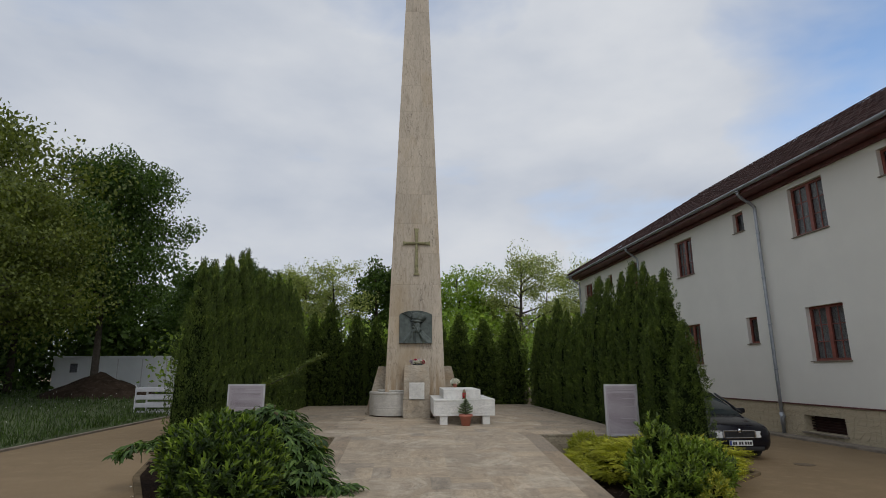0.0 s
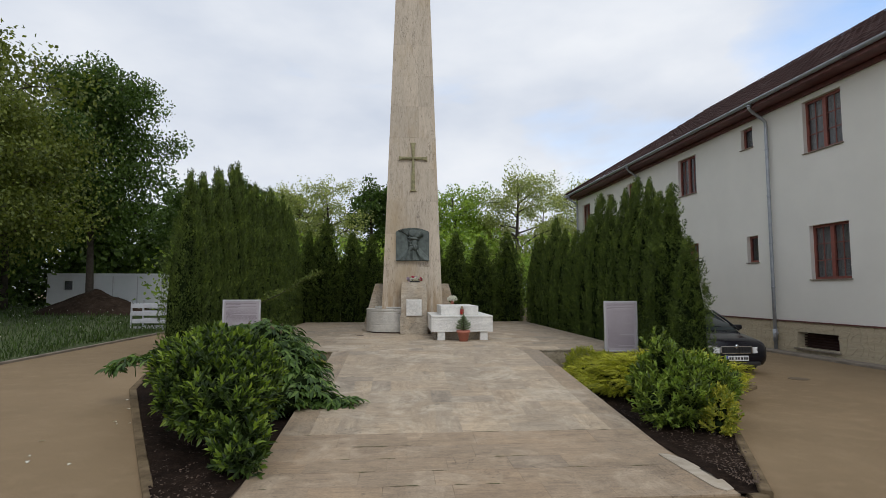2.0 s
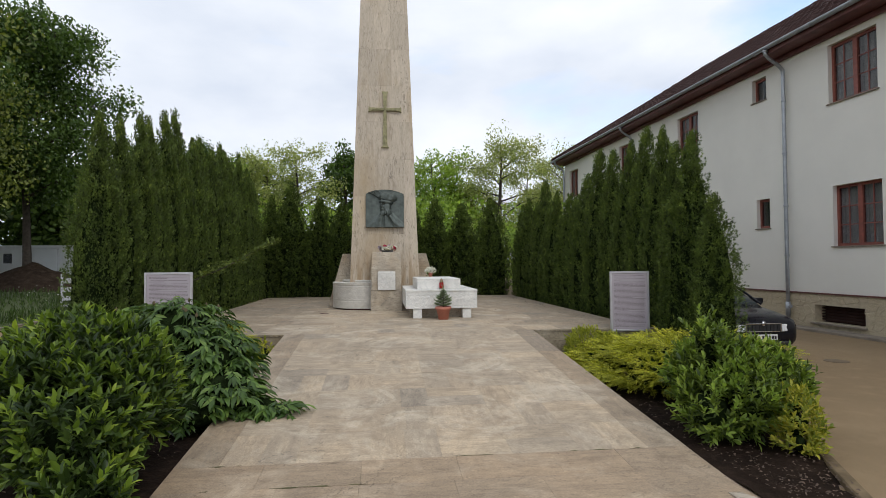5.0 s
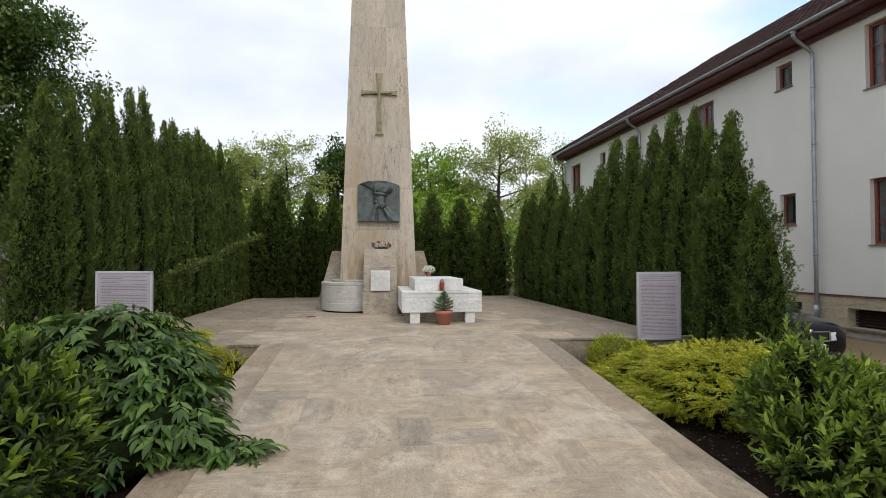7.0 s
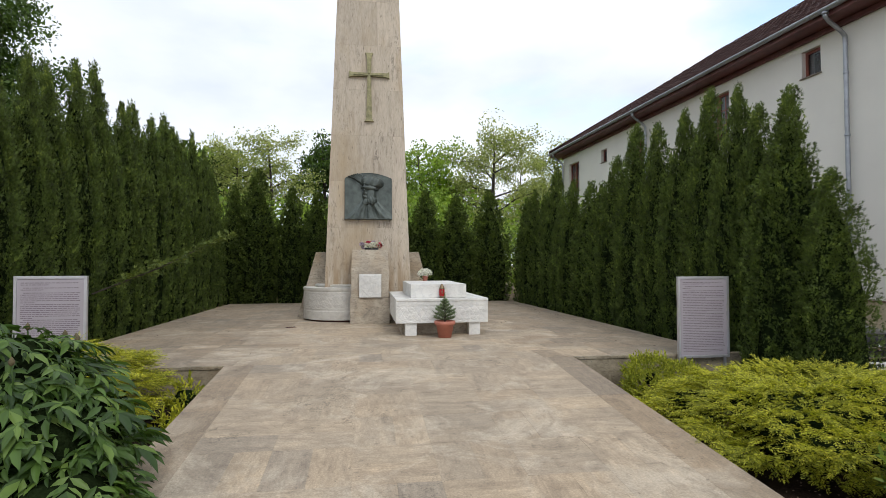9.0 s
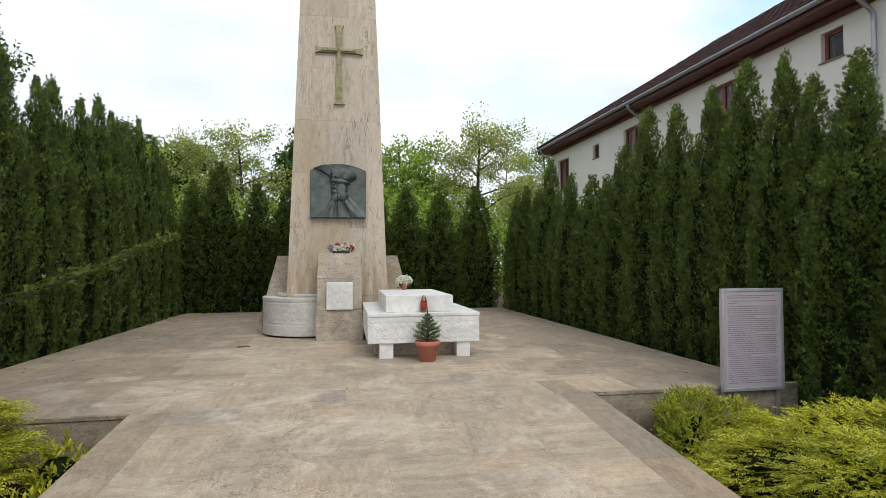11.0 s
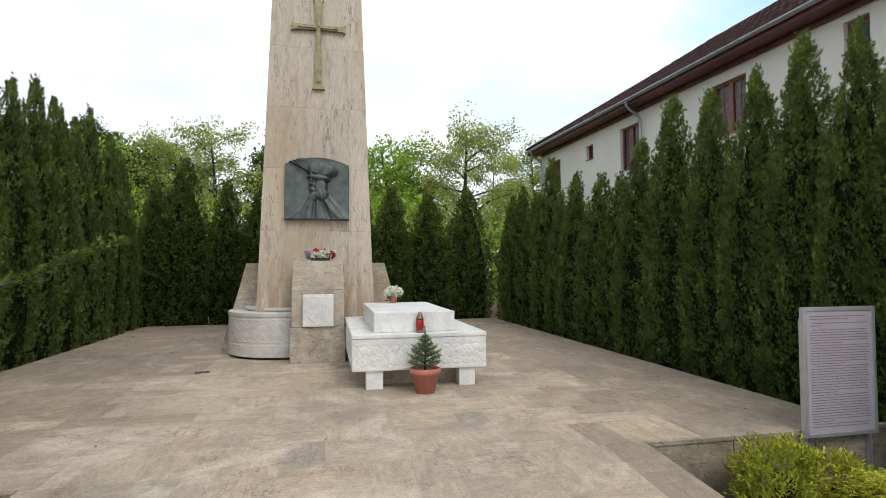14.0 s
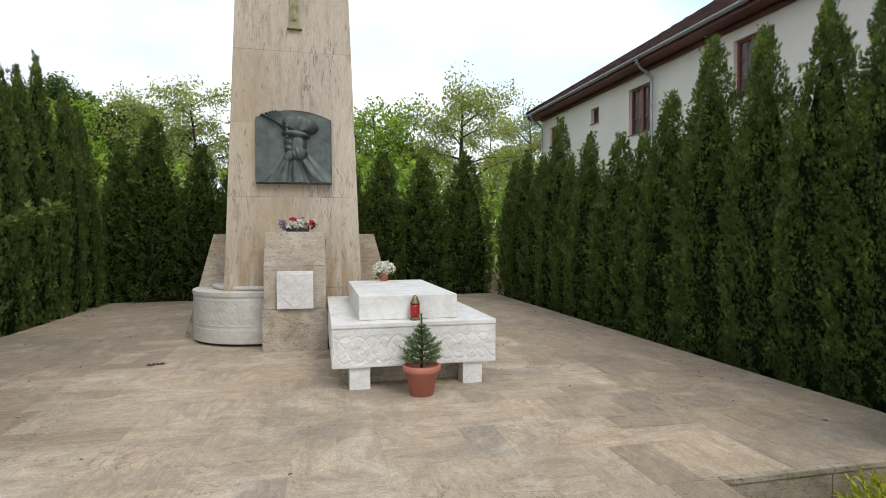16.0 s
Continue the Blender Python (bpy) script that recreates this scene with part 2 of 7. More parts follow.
def rough_travertine(name, base, dark, ochre, pale):
    """Unpolished travertine: blotched tan and grey, crowded with small dark pits."""
    m, nt, b, out = mat(name)
    v = coords(nt)
    c = ramp(nt, noise_tex(nt, v, 3.4, 9, 0.72, 0.6), [(0.32, dark), (0.5, base), (0.7, pale)])
    c = mixc(nt, ramp(nt, noise_tex(nt, v, 1.5, 5, 0.6), [(0.5, (0, 0, 0)), (0.7, (0.65, 0.65, 0.65))]), c, ochre)
    lay_ = noise_tex(nt, coords(nt, (0.35, 0.35, 2.2)), 16.0, 7, 0.72, 0.5)
    c = mixc(nt, 1.0, c, ramp(nt, lay_, [(0.3, (0.72, 0.71, 0.69)), (0.5, (1.0, 1.0, 1.0)), (0.72, (1.12, 1.11, 1.09))]), 'MULTIPLY')
    pit = noise_tex(nt, coords(nt, (0.6, 0.6, 1.5)), 46.0, 5, 0.68)
    c = mixc(nt, ramp(nt, pit, [(0.35, (0.8, 0.8, 0.8)), (0.45, (0, 0, 0))]), c, tuple(x * 0.42 for x in dark))
    nt.links.new(c, b.inputs["Base Color"])
    b.inputs["Roughness"].default_value = 0.8
    bump(nt, b, pit, 0.5, 0.008)
    return m


def foot_stain(m):
    """Rust-brown seepage stains that have run down towards the foot of the shaft."""
    nt = m.node_tree
    b = [n for n in nt.nodes if n.type == 'BSDF_PRINCIPLED'][0]
    old = b.inputs["Base Color"].links[0].from_socket
    geo = nt.nodes.new("ShaderNodeNewGeometry")
    sep = nt.nodes.new("ShaderNodeSeparateXYZ")
    nt.links.new(geo.outputs["Position"], sep.inputs[0])
    mr = nt.nodes.new("ShaderNodeMapRange")
    mr.inputs["From Min"].default_value = 2.6
    mr.inputs["From Max"].default_value = 1.1
    nt.links.new(sep.outputs["Z"], mr.inputs["Value"])
    run = noise_tex(nt, coords(nt, (1, 1, 0.1)), 6.0, 6, 0.6)
    f = math_node(nt, 'MULTIPLY', mr.outputs[0], ramp(nt, run, [(0.38, (0, 0, 0)), (0.62, (0.85, 0.85, 0.85))]))
    nt.links.new(mixc(nt, f, old, (0.30, 0.19, 0.085)), b.inputs["Base Color"])


def leafmat(name, col, dark, trans=0.25, rough=0.55, tint=None, clump=0.0):
    """Leaves: each leaf of its own tone, thin and letting light through."""
    m, nt, b, out = mat(name)
    g = nt.nodes.new("ShaderNodeNewGeometry")
    stops = [(0.0, dark), (0.75, col)] + ([(1.0, tint)] if tint else [])
    tone = g.outputs["Random Per Island"]
    if clump:
        blot = noise_tex(nt, coords(nt, (1, 1, 0.7), "Object"), clump, 3, 0.6)
        tone = math_node(nt, 'ADD', math_node(nt, 'MULTIPLY', tone, 0.5), math_node(nt, 'MULTIPLY', math_node(nt, 'SUBTRACT', blot, 0.34), 1.6))
    c = ramp(nt, tone, stops)
    patch = noise_tex(nt, coords(nt, (1, 1, 1), "Object"), 1.3, 3)
    c = mixc(nt, 1.0, c, ramp(nt, patch, [(0.3, (0.72, 0.74, 0.72)), (0.7, (1.15, 1.12, 1.0))]), 'MULTIPLY')
    nt.links.new(c, b.inputs["Base Color"])
    b.inputs["Roughness"].default_value = rough
    b.inputs["Specular IOR Level"].default_value = 0.3
    t = nt.nodes.new("ShaderNodeBsdfTranslucent")
    nt.links.new(mixc(nt, 1.0, c, (1.25, 1.3, 0.6), 'MULTIPLY'), t.inputs["Color"])
    mx = nt.nodes.new("ShaderNodeMixShader")
    mx.inputs[0].default_value = trans
    nt.links.new(b.outputs[0], mx.inputs[1])
    nt.links.new(t.outputs[0], mx.inputs[2])
    nt.links.new(mx.outputs[0], out.inputs["Surface"])
    return m


def ground_mat(name, c1, c2, c3, s1=0.35, s2=3.0, grain=120.0, rough=0.9, bd=0.004):
    m, nt, b, out = mat(name)
    v = coords(nt)
    c = ramp(nt, noise_tex(nt, v, s1, 6, 0.6), [(0.35, c1), (0.65, c2)])
    c = mixc(nt, ramp(nt, noise_tex(nt, v, s2, 6, 0.65), [(0.5, (0, 0, 0)), (0.75, (0.6, 0.6, 0.6))]), c, c3)
    gr = noise_tex(nt, v, grain, 2, 0.6)
    c = mixc(nt, 1.0, c, ramp(nt, gr, [(0.3, (0.8, 0.8, 0.8)), (0.7, (1.15, 1.15, 1.15))]), 'MULTIPLY')
    nt.links.new(c, b.inputs["Base Color"])
    b.inputs["Roughness"].default_value = rough
    bump(nt, b, gr, 0.5, bd)
    return m


def glass_mat():
    m, nt, b, out = mat("window_glass")
    b.inputs["Base Color"].default_value = (0.02, 0.025, 0.03, 1)
    b.inputs["Roughness"].default_value = 0.04
    b.inputs["Specular IOR Level"].default_value = 0.6
    b.inputs["Alpha"].default_value = 0.32
    return m


M_ASPHALT = ground_mat("dusty_asphalt", (0.195, 0.132, 0.067), (0.248, 0.172, 0.092), (0.29, 0.207, 0.117))
M_SOIL = ground_mat("dark_soil", (0.012, 0.008, 0.006), (0.026, 0.017, 0.012), (0.055, 0.036, 0.026), 2.0, 14.0, 45.0, 0.95, 0.03)
M_SOIL.node_tree.nodes["Principled BSDF"].inputs["Specular IOR Level"].default_value = 0.05
M_LAWN = ground_mat("lawn_earth", (0.05, 0.07, 0.022), (0.075, 0.10, 0.03), (0.1, 0.09, 0.05), 0.8, 4.0, 50.0, 0.95, 0.02)
M_KERB = plain("kerb_concrete", (0.22, 0.185, 0.145), 0.9, 0, 0.25, 3.0, 0.4, 90)
M_KERB_OLD = plain("stained_kerb_concrete", (0.155, 0.115, 0.07), 1.0, 0, 0.4, 5.0, 0.5, 70)
M_KERB_OLD.node_tree.nodes["Principled BSDF"].inputs["Specular IOR Level"].default_value = 0.05
M_OBELISK = travertine("obelisk_travertine", (0.50, 0.43, 0.34), (0.385, 0.32, 0.245), (0.42, 0.315, 0.185), per_object=0.09)
foot_stain(M_OBELISK)
M_PEDESTAL = rough_travertine("pedestal_travertine", (0.43, 0.37, 0.29), (0.27, 0.235, 0.185), (0.42, 0.31, 0.19), (0.52, 0.455, 0.36))
M_TILE = paving("paving_travertine")
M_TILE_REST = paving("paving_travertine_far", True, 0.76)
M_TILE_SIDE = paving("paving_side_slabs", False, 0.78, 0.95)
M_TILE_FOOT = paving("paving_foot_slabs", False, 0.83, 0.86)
M_JOINT = ground_mat("paving_bed", (0.33, 0.27, 0.20), (0.42, 0.345, 0.255), (0.2, 0.175, 0.115), 2.0, 8.0)
M_EDGE = rough_travertine("edge_stone", (0.30, 0.25, 0.175), (0.11, 0.09, 0.06), (0.22, 0.16, 0.09), (0.40, 0.345, 0.26))
M_MARBLE = marble("white_marble")
M_MARBLE_OLD = marble("weathered_drum_marble", (0.60, 0.575, 0.52), (0.42, 0.40, 0.37), (0.42, 0.37, 0.28), 0.6)
M_BRONZE = plain("dark_bronze", (0.088, 0.105, 0.095), 0.5, 0.4, 0.35, 7.0, 0.2, 40)
M_BRASS = plain("weathered_brass", (0.255, 0.235, 0.125), 0.55, 0.45, 0.35, 12.0, 0.1, 60)
M_WALL = plain("painted_render", (0.72, 0.70, 0.635), 0.9, 0, 0.04, 0.7, 0.25, 220, 0.002)
M_STONE = ground_mat("wall_stone", (0.42, 0.35, 0.235), (0.54, 0.46, 0.325), (0.33, 0.275, 0.19), 1.2, 5.0, 40.0, 0.85, 0.01)
M_MORTAR = plain("mortar", (0.44, 0.375, 0.265), 0.95, 0, 0.2, 8.0, 0.4, 90)
M_WOOD = plain("red_brown_wood", (0.22, 0.062, 0.042), 0.5, 0, 0.25, 10.0, 0.1, 80)
M_FASCIA = plain("fascia_board", (0.13, 0.046, 0.042), 0.6, 0, 0.25, 5.0, 0.1, 80)
M_ROOF = plain("brown_roof_tile", (0.062, 0.034, 0.030), 0.85, 0, 0.35, 4.0, 0.3, 50)
M_ROOF.node_tree.nodes["Principled BSDF"].inputs["Specular IOR Level"].default_value = 0.12
M_ZINC = plain("zinc_pipe", (0.36, 0.38, 0.41), 0.45, 0.6, 0.15, 5.0, 0.05, 60)
M_GLASS = glass_mat()
# near-black room surfaces: the gloom indoors is painted into the colour
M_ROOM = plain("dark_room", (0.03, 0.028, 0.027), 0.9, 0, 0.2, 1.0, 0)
M_CURTAIN = plain("net_curtain", (0.55, 0.55, 0.53), 0.9, 0, 0.2, 9.0, 0)
M_ALU = plain("aluminium_frame", (0.55, 0.54, 0.56), 0.4, 0.7, 0.1, 6.0, 0.05, 80)
M_PANEL = plain("sign_panel", (0.385, 0.345, 0.375), 0.35, 0, 0.05, 3.0, 0.0)
M_INK = plain("sign_ink", (0.17, 0.13, 0.15), 0.5, 0, 0.1, 9.0, 0)
M_THUJA = leafmat("thuja_sprays", (0.128, 0.186, 0.042), (0.020, 0.028, 0.010), 0.25, 0.6, (0.29, 0.365, 0.08), 6.0)
# foliage cores: near-black, no specular, so gap shade is in the colour
M_CORE = plain("shaded_twig_core", (0.014, 0.022, 0.008), 0.95, 0, 0.55, 9, 0.9, 38, 0.05)
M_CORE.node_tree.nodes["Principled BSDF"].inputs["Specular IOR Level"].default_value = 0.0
M_BARK = plain("bark", (0.06, 0.048, 0.038), 0.95, 0, 0.35, 9, 0.7, 35, 0.03)
M_OAK = leafmat("dark_tree_leaves", (0.10, 0.165, 0.038), (0.035, 0.068, 0.017), 0.33)
M_LOCUST = leafmat("locust_leaves", (0.19, 0.225, 0.055), (0.075, 0.10, 0.025), 0.35)
M_FRESH = leafmat("fresh_leaves", (0.34, 0.47, 0.09), (0.15, 0.25, 0.045), 0.45)
M_PALE = leafmat("pale_spring_leaves", (0.42, 0.47, 0.19), (0.22, 0.26, 0.1), 0.45)
M_WHITE = plain("white_sheet_metal", (0.74, 0.75, 0.77), 0.5, 0.0, 0.05, 1.2, 0.05, 30)


# ---- mesh helpers ----
def mesh_of(name, verts, faces, material, smooth=False):
    me = bpy.data.meshes.new(name)
    me.from_pydata([tuple(v) for v in verts], [], [tuple(f) for f in faces])
    for mt in (material if isinstance(material, (list, tuple)) else (material,)):
        me.materials.append(mt)
    if smooth:
        me.polygons.foreach_set("use_smooth", [True] * len(me.polygons))
    me.update()
    return me


def part(name, bm, material, parent, label=""):
    """Links a bmesh (or a ready mesh) as one mesh object under a thing or a part."""
    if isinstance(bm, bpy.types.Mesh):
        me = bm
    else:
        me = bpy.data.meshes.new(name)
        bm.normal_update()
        bm.to_mesh(me)
        bm.free()
        me.materials.append(material)
    ob = new(name, me)
    if parent is not None:
        ob.parent = parent
    if label:
        ob["label"] = label
    return ob


def thing(name, label, category, group="", at=None, kind=""):
    e = new(name)
    e.empty_display_size = 0.2
    if at is not None:
        e.matrix_basis = at
    return tagged(e, label, category, group, kind)


def box(bm, x0, x1, y0, y1, z0, z1, bevel=0.0, m=None):
    vs = [bm.verts.new((x, y, z)) for z in (z0, z1) for y in (y0, y1) for x in (x0, x1)]
    fs = [bm.faces.new([vs[i] for i in f]) for f in ((0, 2, 3, 1), (4, 5, 7, 6), (0, 1, 5, 4), (1, 3, 7, 5), (3, 2, 6, 7), (2, 0, 4, 6))]
    if bevel > 0:
        es = list({e for f in fs for e in f.edges})
        r = bmesh.ops.bevel(bm, geom=es, offset=bevel, segments=2, profile=0.6, affect='EDGES')
        vs = list({v for f in r["faces"] for v in f.verts} | {v for v in vs if v.is_valid})
    if m is not None:
        bmesh.ops.transform(bm, matrix=m, verts=[v for v in vs if v.is_valid])
    return vs


def bbox(x0, x1, y0, y1, z0, z1, bevel=0.0, m=None):
    bm = bmesh.new()
    box(bm, x0, x1, y0, y1, z0, z1, bevel, m)
    return bm


def lathe(profile, n=24, cap=True):
    bm = bmesh.new()
    rings = []
    for r, z in profile:
        rings.append([bm.verts.new((r * math.cos(2 * math.pi * k / n), r * math.sin(2 * math.pi * k / n), z)) for k in range(n)])
    for a, b in zip(rings, rings[1:]):
        for k in range(n):
            f = bm.faces.new((a[k], a[(k + 1) % n], b[(k + 1) % n], b[k]))
            f.smooth = True
    if cap:
        bm.faces.new(rings[0][::-1])
        bm.faces.new(rings[-1])
    return bm


def tube(bm, pts, radii, n=8):
    """A tapered tube through points."""
    rings = []
    pts = [Vector(p) for p in pts]
    for k, p in enumerate(pts):
        d = (pts[min(k + 1, len(pts) - 1)] - pts[max(k - 1, 0)]).normalized()
        a = d.cross(Vector((0.31, 0.77, 0.55))).normalized()
        b = d.cross(a)
        r = radii[k] if isinstance(radii, (list, tuple)) else radii
        rings.append([bm.verts.new(p + (a * math.cos(2 * math.pi * j / n) + b * math.sin(2 * math.pi * j / n)) * r) for j in range(n)])
    for q, w in zip(rings, rings[1:]):
        for j in range(n):
            f = bm.faces.new((q[j], q[(j + 1) % n], w[(j + 1) % n], w[j]))
            f.smooth = True
    bm.faces.new(rings[0][::-1])
    bm.faces.new(rings[-1])


def leaf_mesh(name, centres, dirs, normals, length, width, material, shape="leaf", core=None):
    """Many leaves in one mesh. centres, dirs, normals: n x 3; length, width: n. shape: leaf (folded), spray (three-fingered fan)."""
    d = dirs / (np.linalg.norm(dirs, axis=1, keepdims=True) + 1e-9)
    s = np.cross(d, normals)
    s /= np.linalg.norm(s, axis=1, keepdims=True) + 1e-9
    nn = np.cross(s, d)
    L, W = length[:, None], width[:, None]
    c = centres
    if shape == "leaf":
        P = [c, c + d * L * 0.35 + s * W * 0.5 + nn * W * 0.15, c + d * L * 0.72 + s * W * 0.36 + nn * W * 0.06, c + d * L - nn * L * 0.14,
             c + d * L * 0.72 - s * W * 0.36 + nn * W * 0.06, c + d * L * 0.35 - s * W * 0.5 + nn * W * 0.15, c + d * L * 0.5]
        F = [(0, 1, 2, 6), (6, 2, 3), (0, 6, 4, 5), (6, 3, 4)]
    elif shape == "diamond":
        P = [c, c + d * L * 0.45 + s * W * 0.5, c + d * L - nn * L * 0.1, c + d * L * 0.45 - s * W * 0.5]
        F = [(0, 1, 2, 3)]
    elif shape == "fan":
        P, F = [c], []
        for a, ln in ((-0.5, 0.74), (0.03, 1.0), (0.52, 0.7)):
            e = d * math.cos(a) + s * math.sin(a)
            f = s * math.cos(a) - d * math.sin(a)
            P += [c + e * L * ln * 0.5 + f * W * 0.17 + nn * L * 0.05, c + e * L * ln - nn * L * 0.1 * abs(a)]
            F.append((0, len(P) - 2, len(P) - 1))
    else:
        e1, e2 = unit(d * 0.75 + s * 0.66), unit(d * 0.7 - s * 0.7)
        f1, f2 = np.cross(nn, e1), np.cross(nn, e2)
        P = [c, c + d * L * 0.55 + s * W * 0.1, c + d * L, c + d * L * 0.55 - s * W * 0.1,
             c + d * L * 0.12, c + d * L * 0.12 + e1 * L * 0.42 + f1 * W * 0.09, c + d * L * 0.12 + e1 * L * 0.78 + nn * L * 0.06, c + d * L * 0.12 + e1 * L * 0.42 - f1 * W * 0.09,
             c + d * L * 0.2, c + d * L * 0.2 + e2 * L * 0.38 + f2 * W * 0.09, c + d * L * 0.2 + e2 * L * 0.7 - nn * L * 0.06, c + d * L * 0.2 + e2 * L * 0.38 - f2 * W * 0.09,
             c + d * L * 0.0]
        F = [(0, 1, 2, 3), (4, 5, 6, 7), (8, 9, 10, 11), (0, 4, 8)]
    k = len(P)
    n = len(c)
    V = np.stack(P, axis=1).reshape(-1, 3)
    base = np.arange(n) * k
    loops, starts, totals, pos = [], [], [], 0
    per = [np.array(f) for f in F]
    row = np.concatenate(per)
    loops = (base[:, None] + row[None, :]).ravel()
    sizes = np.array([len(f) for f in F])
    totals = np.tile(sizes, n)
    starts = np.concatenate(([0], np.cumsum(totals)[:-1]))
    midx = np.zeros(len(totals), dtype=np.int32)
    mats = [material]
    if core is not None:
        cv, cf, cm = core
        off = len(V)
        V = np.concatenate((V, np.array(cv)))
        cl = np.concatenate([np.array(f) for f in cf]) + off
        ct = np.array([len(f) for f in cf])
        cs = np.concatenate(([0], np.cumsum(ct)[:-1])) + len(loops)
        loops = np.concatenate((loops, cl))
        starts = np.concatenate((starts, cs))
        totals = np.concatenate((totals, ct))
        midx = np.concatenate((midx, np.ones(len(ct), dtype=np.int32)))
        mats.append(cm)
    me = bpy.data.meshes.new(name)
    me.vertices.add(len(V))
    me.vertices.foreach_set("co", V.astype(np.float32).ravel())
    me.loops.add(len(loops))
    me.loops.foreach_set("vertex_index", loops.astype(np.int32))
    me.polygons.add(len(totals))
    me.polygons.foreach_set("loop_start", starts.astype(np.int32))
    me.polygons.foreach_set("loop_total", totals.astype(np.int32))
    for mt in mats:
        me.materials.append(mt)
    me.polygons.foreach_set("material_index", midx)
    me.update(calc_edges=True)
    me.validate()
    return me


def unit(v):
    return v / (np.linalg.norm(v, axis=1, keepdims=True) + 1e-9)


# ---- ground ----
def ground_z(x, y):
    side = min(1.0, max(0.0, (-2.6 - x) / 1.6))
    rise = 0.05 * (min(max(y, 4.0), 11.0) - 4.0) + 0.01 * max(0.0, min(y, 30.0) - 11.0)
    far = min(1.0, max(0.0, (x - 4.0) / 4.0))
    return side * rise - 0.06 * far


def sheet(name, xs, ys, zf, material):
    vs = [(x, y, zf(x, y)) for y in ys for x in xs]
    nx = len(xs)
    fs = [(j * nx + i, j * nx + i + 1, (j + 1) * nx + i + 1, (j + 1) * nx + i) for j in range(len(ys) - 1) for i in range(nx - 1)]
    return mesh_of(name, vs, fs, material, True)


gx = [-900, -300, -120, -60] + [-40 + 2 * k for k in range(14)] + [-12 + 0.5 * k for k in range(42)] + [9 + 2 * k for k in range(16)] + [60, 120, 300, 900]
gy = [-300, -100, -40, -20, -10] + [-6 + 0.75 * k for k in range(52)] + [34, 38, 44, 60, 100, 250, 900]
ground = part("ground", sheet("ground", gx, gy, ground_z, M_ASPHALT), None, None)
tagged(ground, "dusty brown asphalt yard around the monument", "ground", kind="structure")

# terrace body and ramp body
TZ = 0.52
TX0, TX1, TY0, TY1 = -4.1, 5.15, 12.56, 23.7
RX0, RX1, RY0 = -1.57, 2.93, 5.3


def ramp_z(y):
    return 0.02 + max(0.0, (y - 6.8)) * (TZ - 0.02) / (TY0 - 6.8)


terrace = part("terrace", bbox(TX0, TX1, TY0, TY1, -0.2, TZ - 0.003), M_JOINT, None)
tagged(terrace, "raised terrace paved with worn travertine slabs", "terrace", kind="structure")
rv = []


def bed_drop(y):
    """Depth of the bedding under the slab faces: washed out at the foot, full further up."""
    return 0.02 if y < 7.3 else 0.003


ry = [RY0, 6.0, 6.8, 7.35, 8.2, 9.6, 11.0, TY0]
for y in ry:
    rv += [(RX0, y, -0.2), (RX1, y, -0.2), (RX1, y, ramp_z(y) - bed_drop(y)), (RX0, y, ramp_z(y) - bed_drop(y))]
rf = []
for k in range(len(ry) - 1):
    a, b = 4 * k, 4 * k + 4
    rf += [(a + 1, b + 1, b + 2, a + 2), (a + 3, a + 2, b + 2, b + 3), (a, a + 3, b + 3, b)]
rf.append((0, 1, 2, 3))
rf.append((len(rv) - 4, len(rv) - 1, len(rv) - 2, len(rv) - 3))
ramp_body = part("ramp", mesh_of("ramp", rv, rf, M_JOINT), None, None)
tagged(ramp_body, "long gentle paved ramp leading up to the terrace", "ramp", kind="structure")


# ---- building ----
B0 = Vector((11.65, 17.0, 0.0))
BM = Matrix.Translation(B0) @ pose(0, 0, 0, 0, 0, 90 + 2.2)   # local x along the wall, local y outwards to the yard


def wall_mesh(u0, u1, z0, z1, holes, thick):
    us = sorted({u0, u1, *[h[0] for h in holes], *[h[1] for h in holes]})
    zs = sorted({z0, z1, *[h[2] for h in holes], *[h[3] for h in holes]})
    bm = bmesh.new()

    def quad(*p):
        bm.faces.new([bm.verts.new(q) for q in p])
    for ua, ub in zip(us, us[1:]):
        for za, zb in zip(zs, zs[1:]):
            um, zm = (ua + ub) / 2, (za + zb) / 2
            if any(h[0] < um < h[1] and h[2] < zm < h[3] for h in holes):
                continue
            quad((ub, 0, za), (ua, 0, za), (ua, 0, zb), (ub, 0, zb))
            quad((ua, -thick, za), (ub, -thick, za), (ub, -thick, zb), (ua, -thick, zb))
    for a, b, c, d in holes + [(u0, u1, z0, z1)]:
        quad((a, 0, c), (b, 0, c), (b, -thick, c), (a, -thick, c))
        quad((a, 0, d), (a, -thick, d), (b, -thick, d), (b, 0, d))
        quad((a, 0, c), (a, -thick, c), (a, -thick, d), (a, 0, d))
        quad((b, 0, c), (b, 0, d), (b, -thick, d), (b, -thick, c))
    bmesh.ops.remove_doubles(bm, verts=bm.verts, dist=0.0005)
    return bm


ROWS_UP = [(-2.83, -1.46, 5.83, 7.36), (4.1, 5.4, 5.71, 7.23), (0.74, 1.32, 6.64, 7.34), (8.95, 10.2, 5.58, 7.18), (12.2, 12.76, 6.5, 7.1),
           (15.2, 16.45, 5.55, 7.07), (-9.6, -8.4, 5.83, 7.36), (-5.2, -4.65, 6.64, 7.34)]
ROWS_LOW = [(-2.87, -1.51, 2.14, 3.69), (0.69, 1.24, 2.76, 3.64), (4.1, 5.4, 2.14, 3.69), (8.95, 10.2, 2.14, 3.69), (15.2, 16.45, 2.14, 3.6),
            (-9.6, -8.4, 2.14, 3.69), (-5.2, -4.65, 2.76, 3.63)]
building = thing("building", "long two-storey rendered building with stone plinth", "building", at=BM)
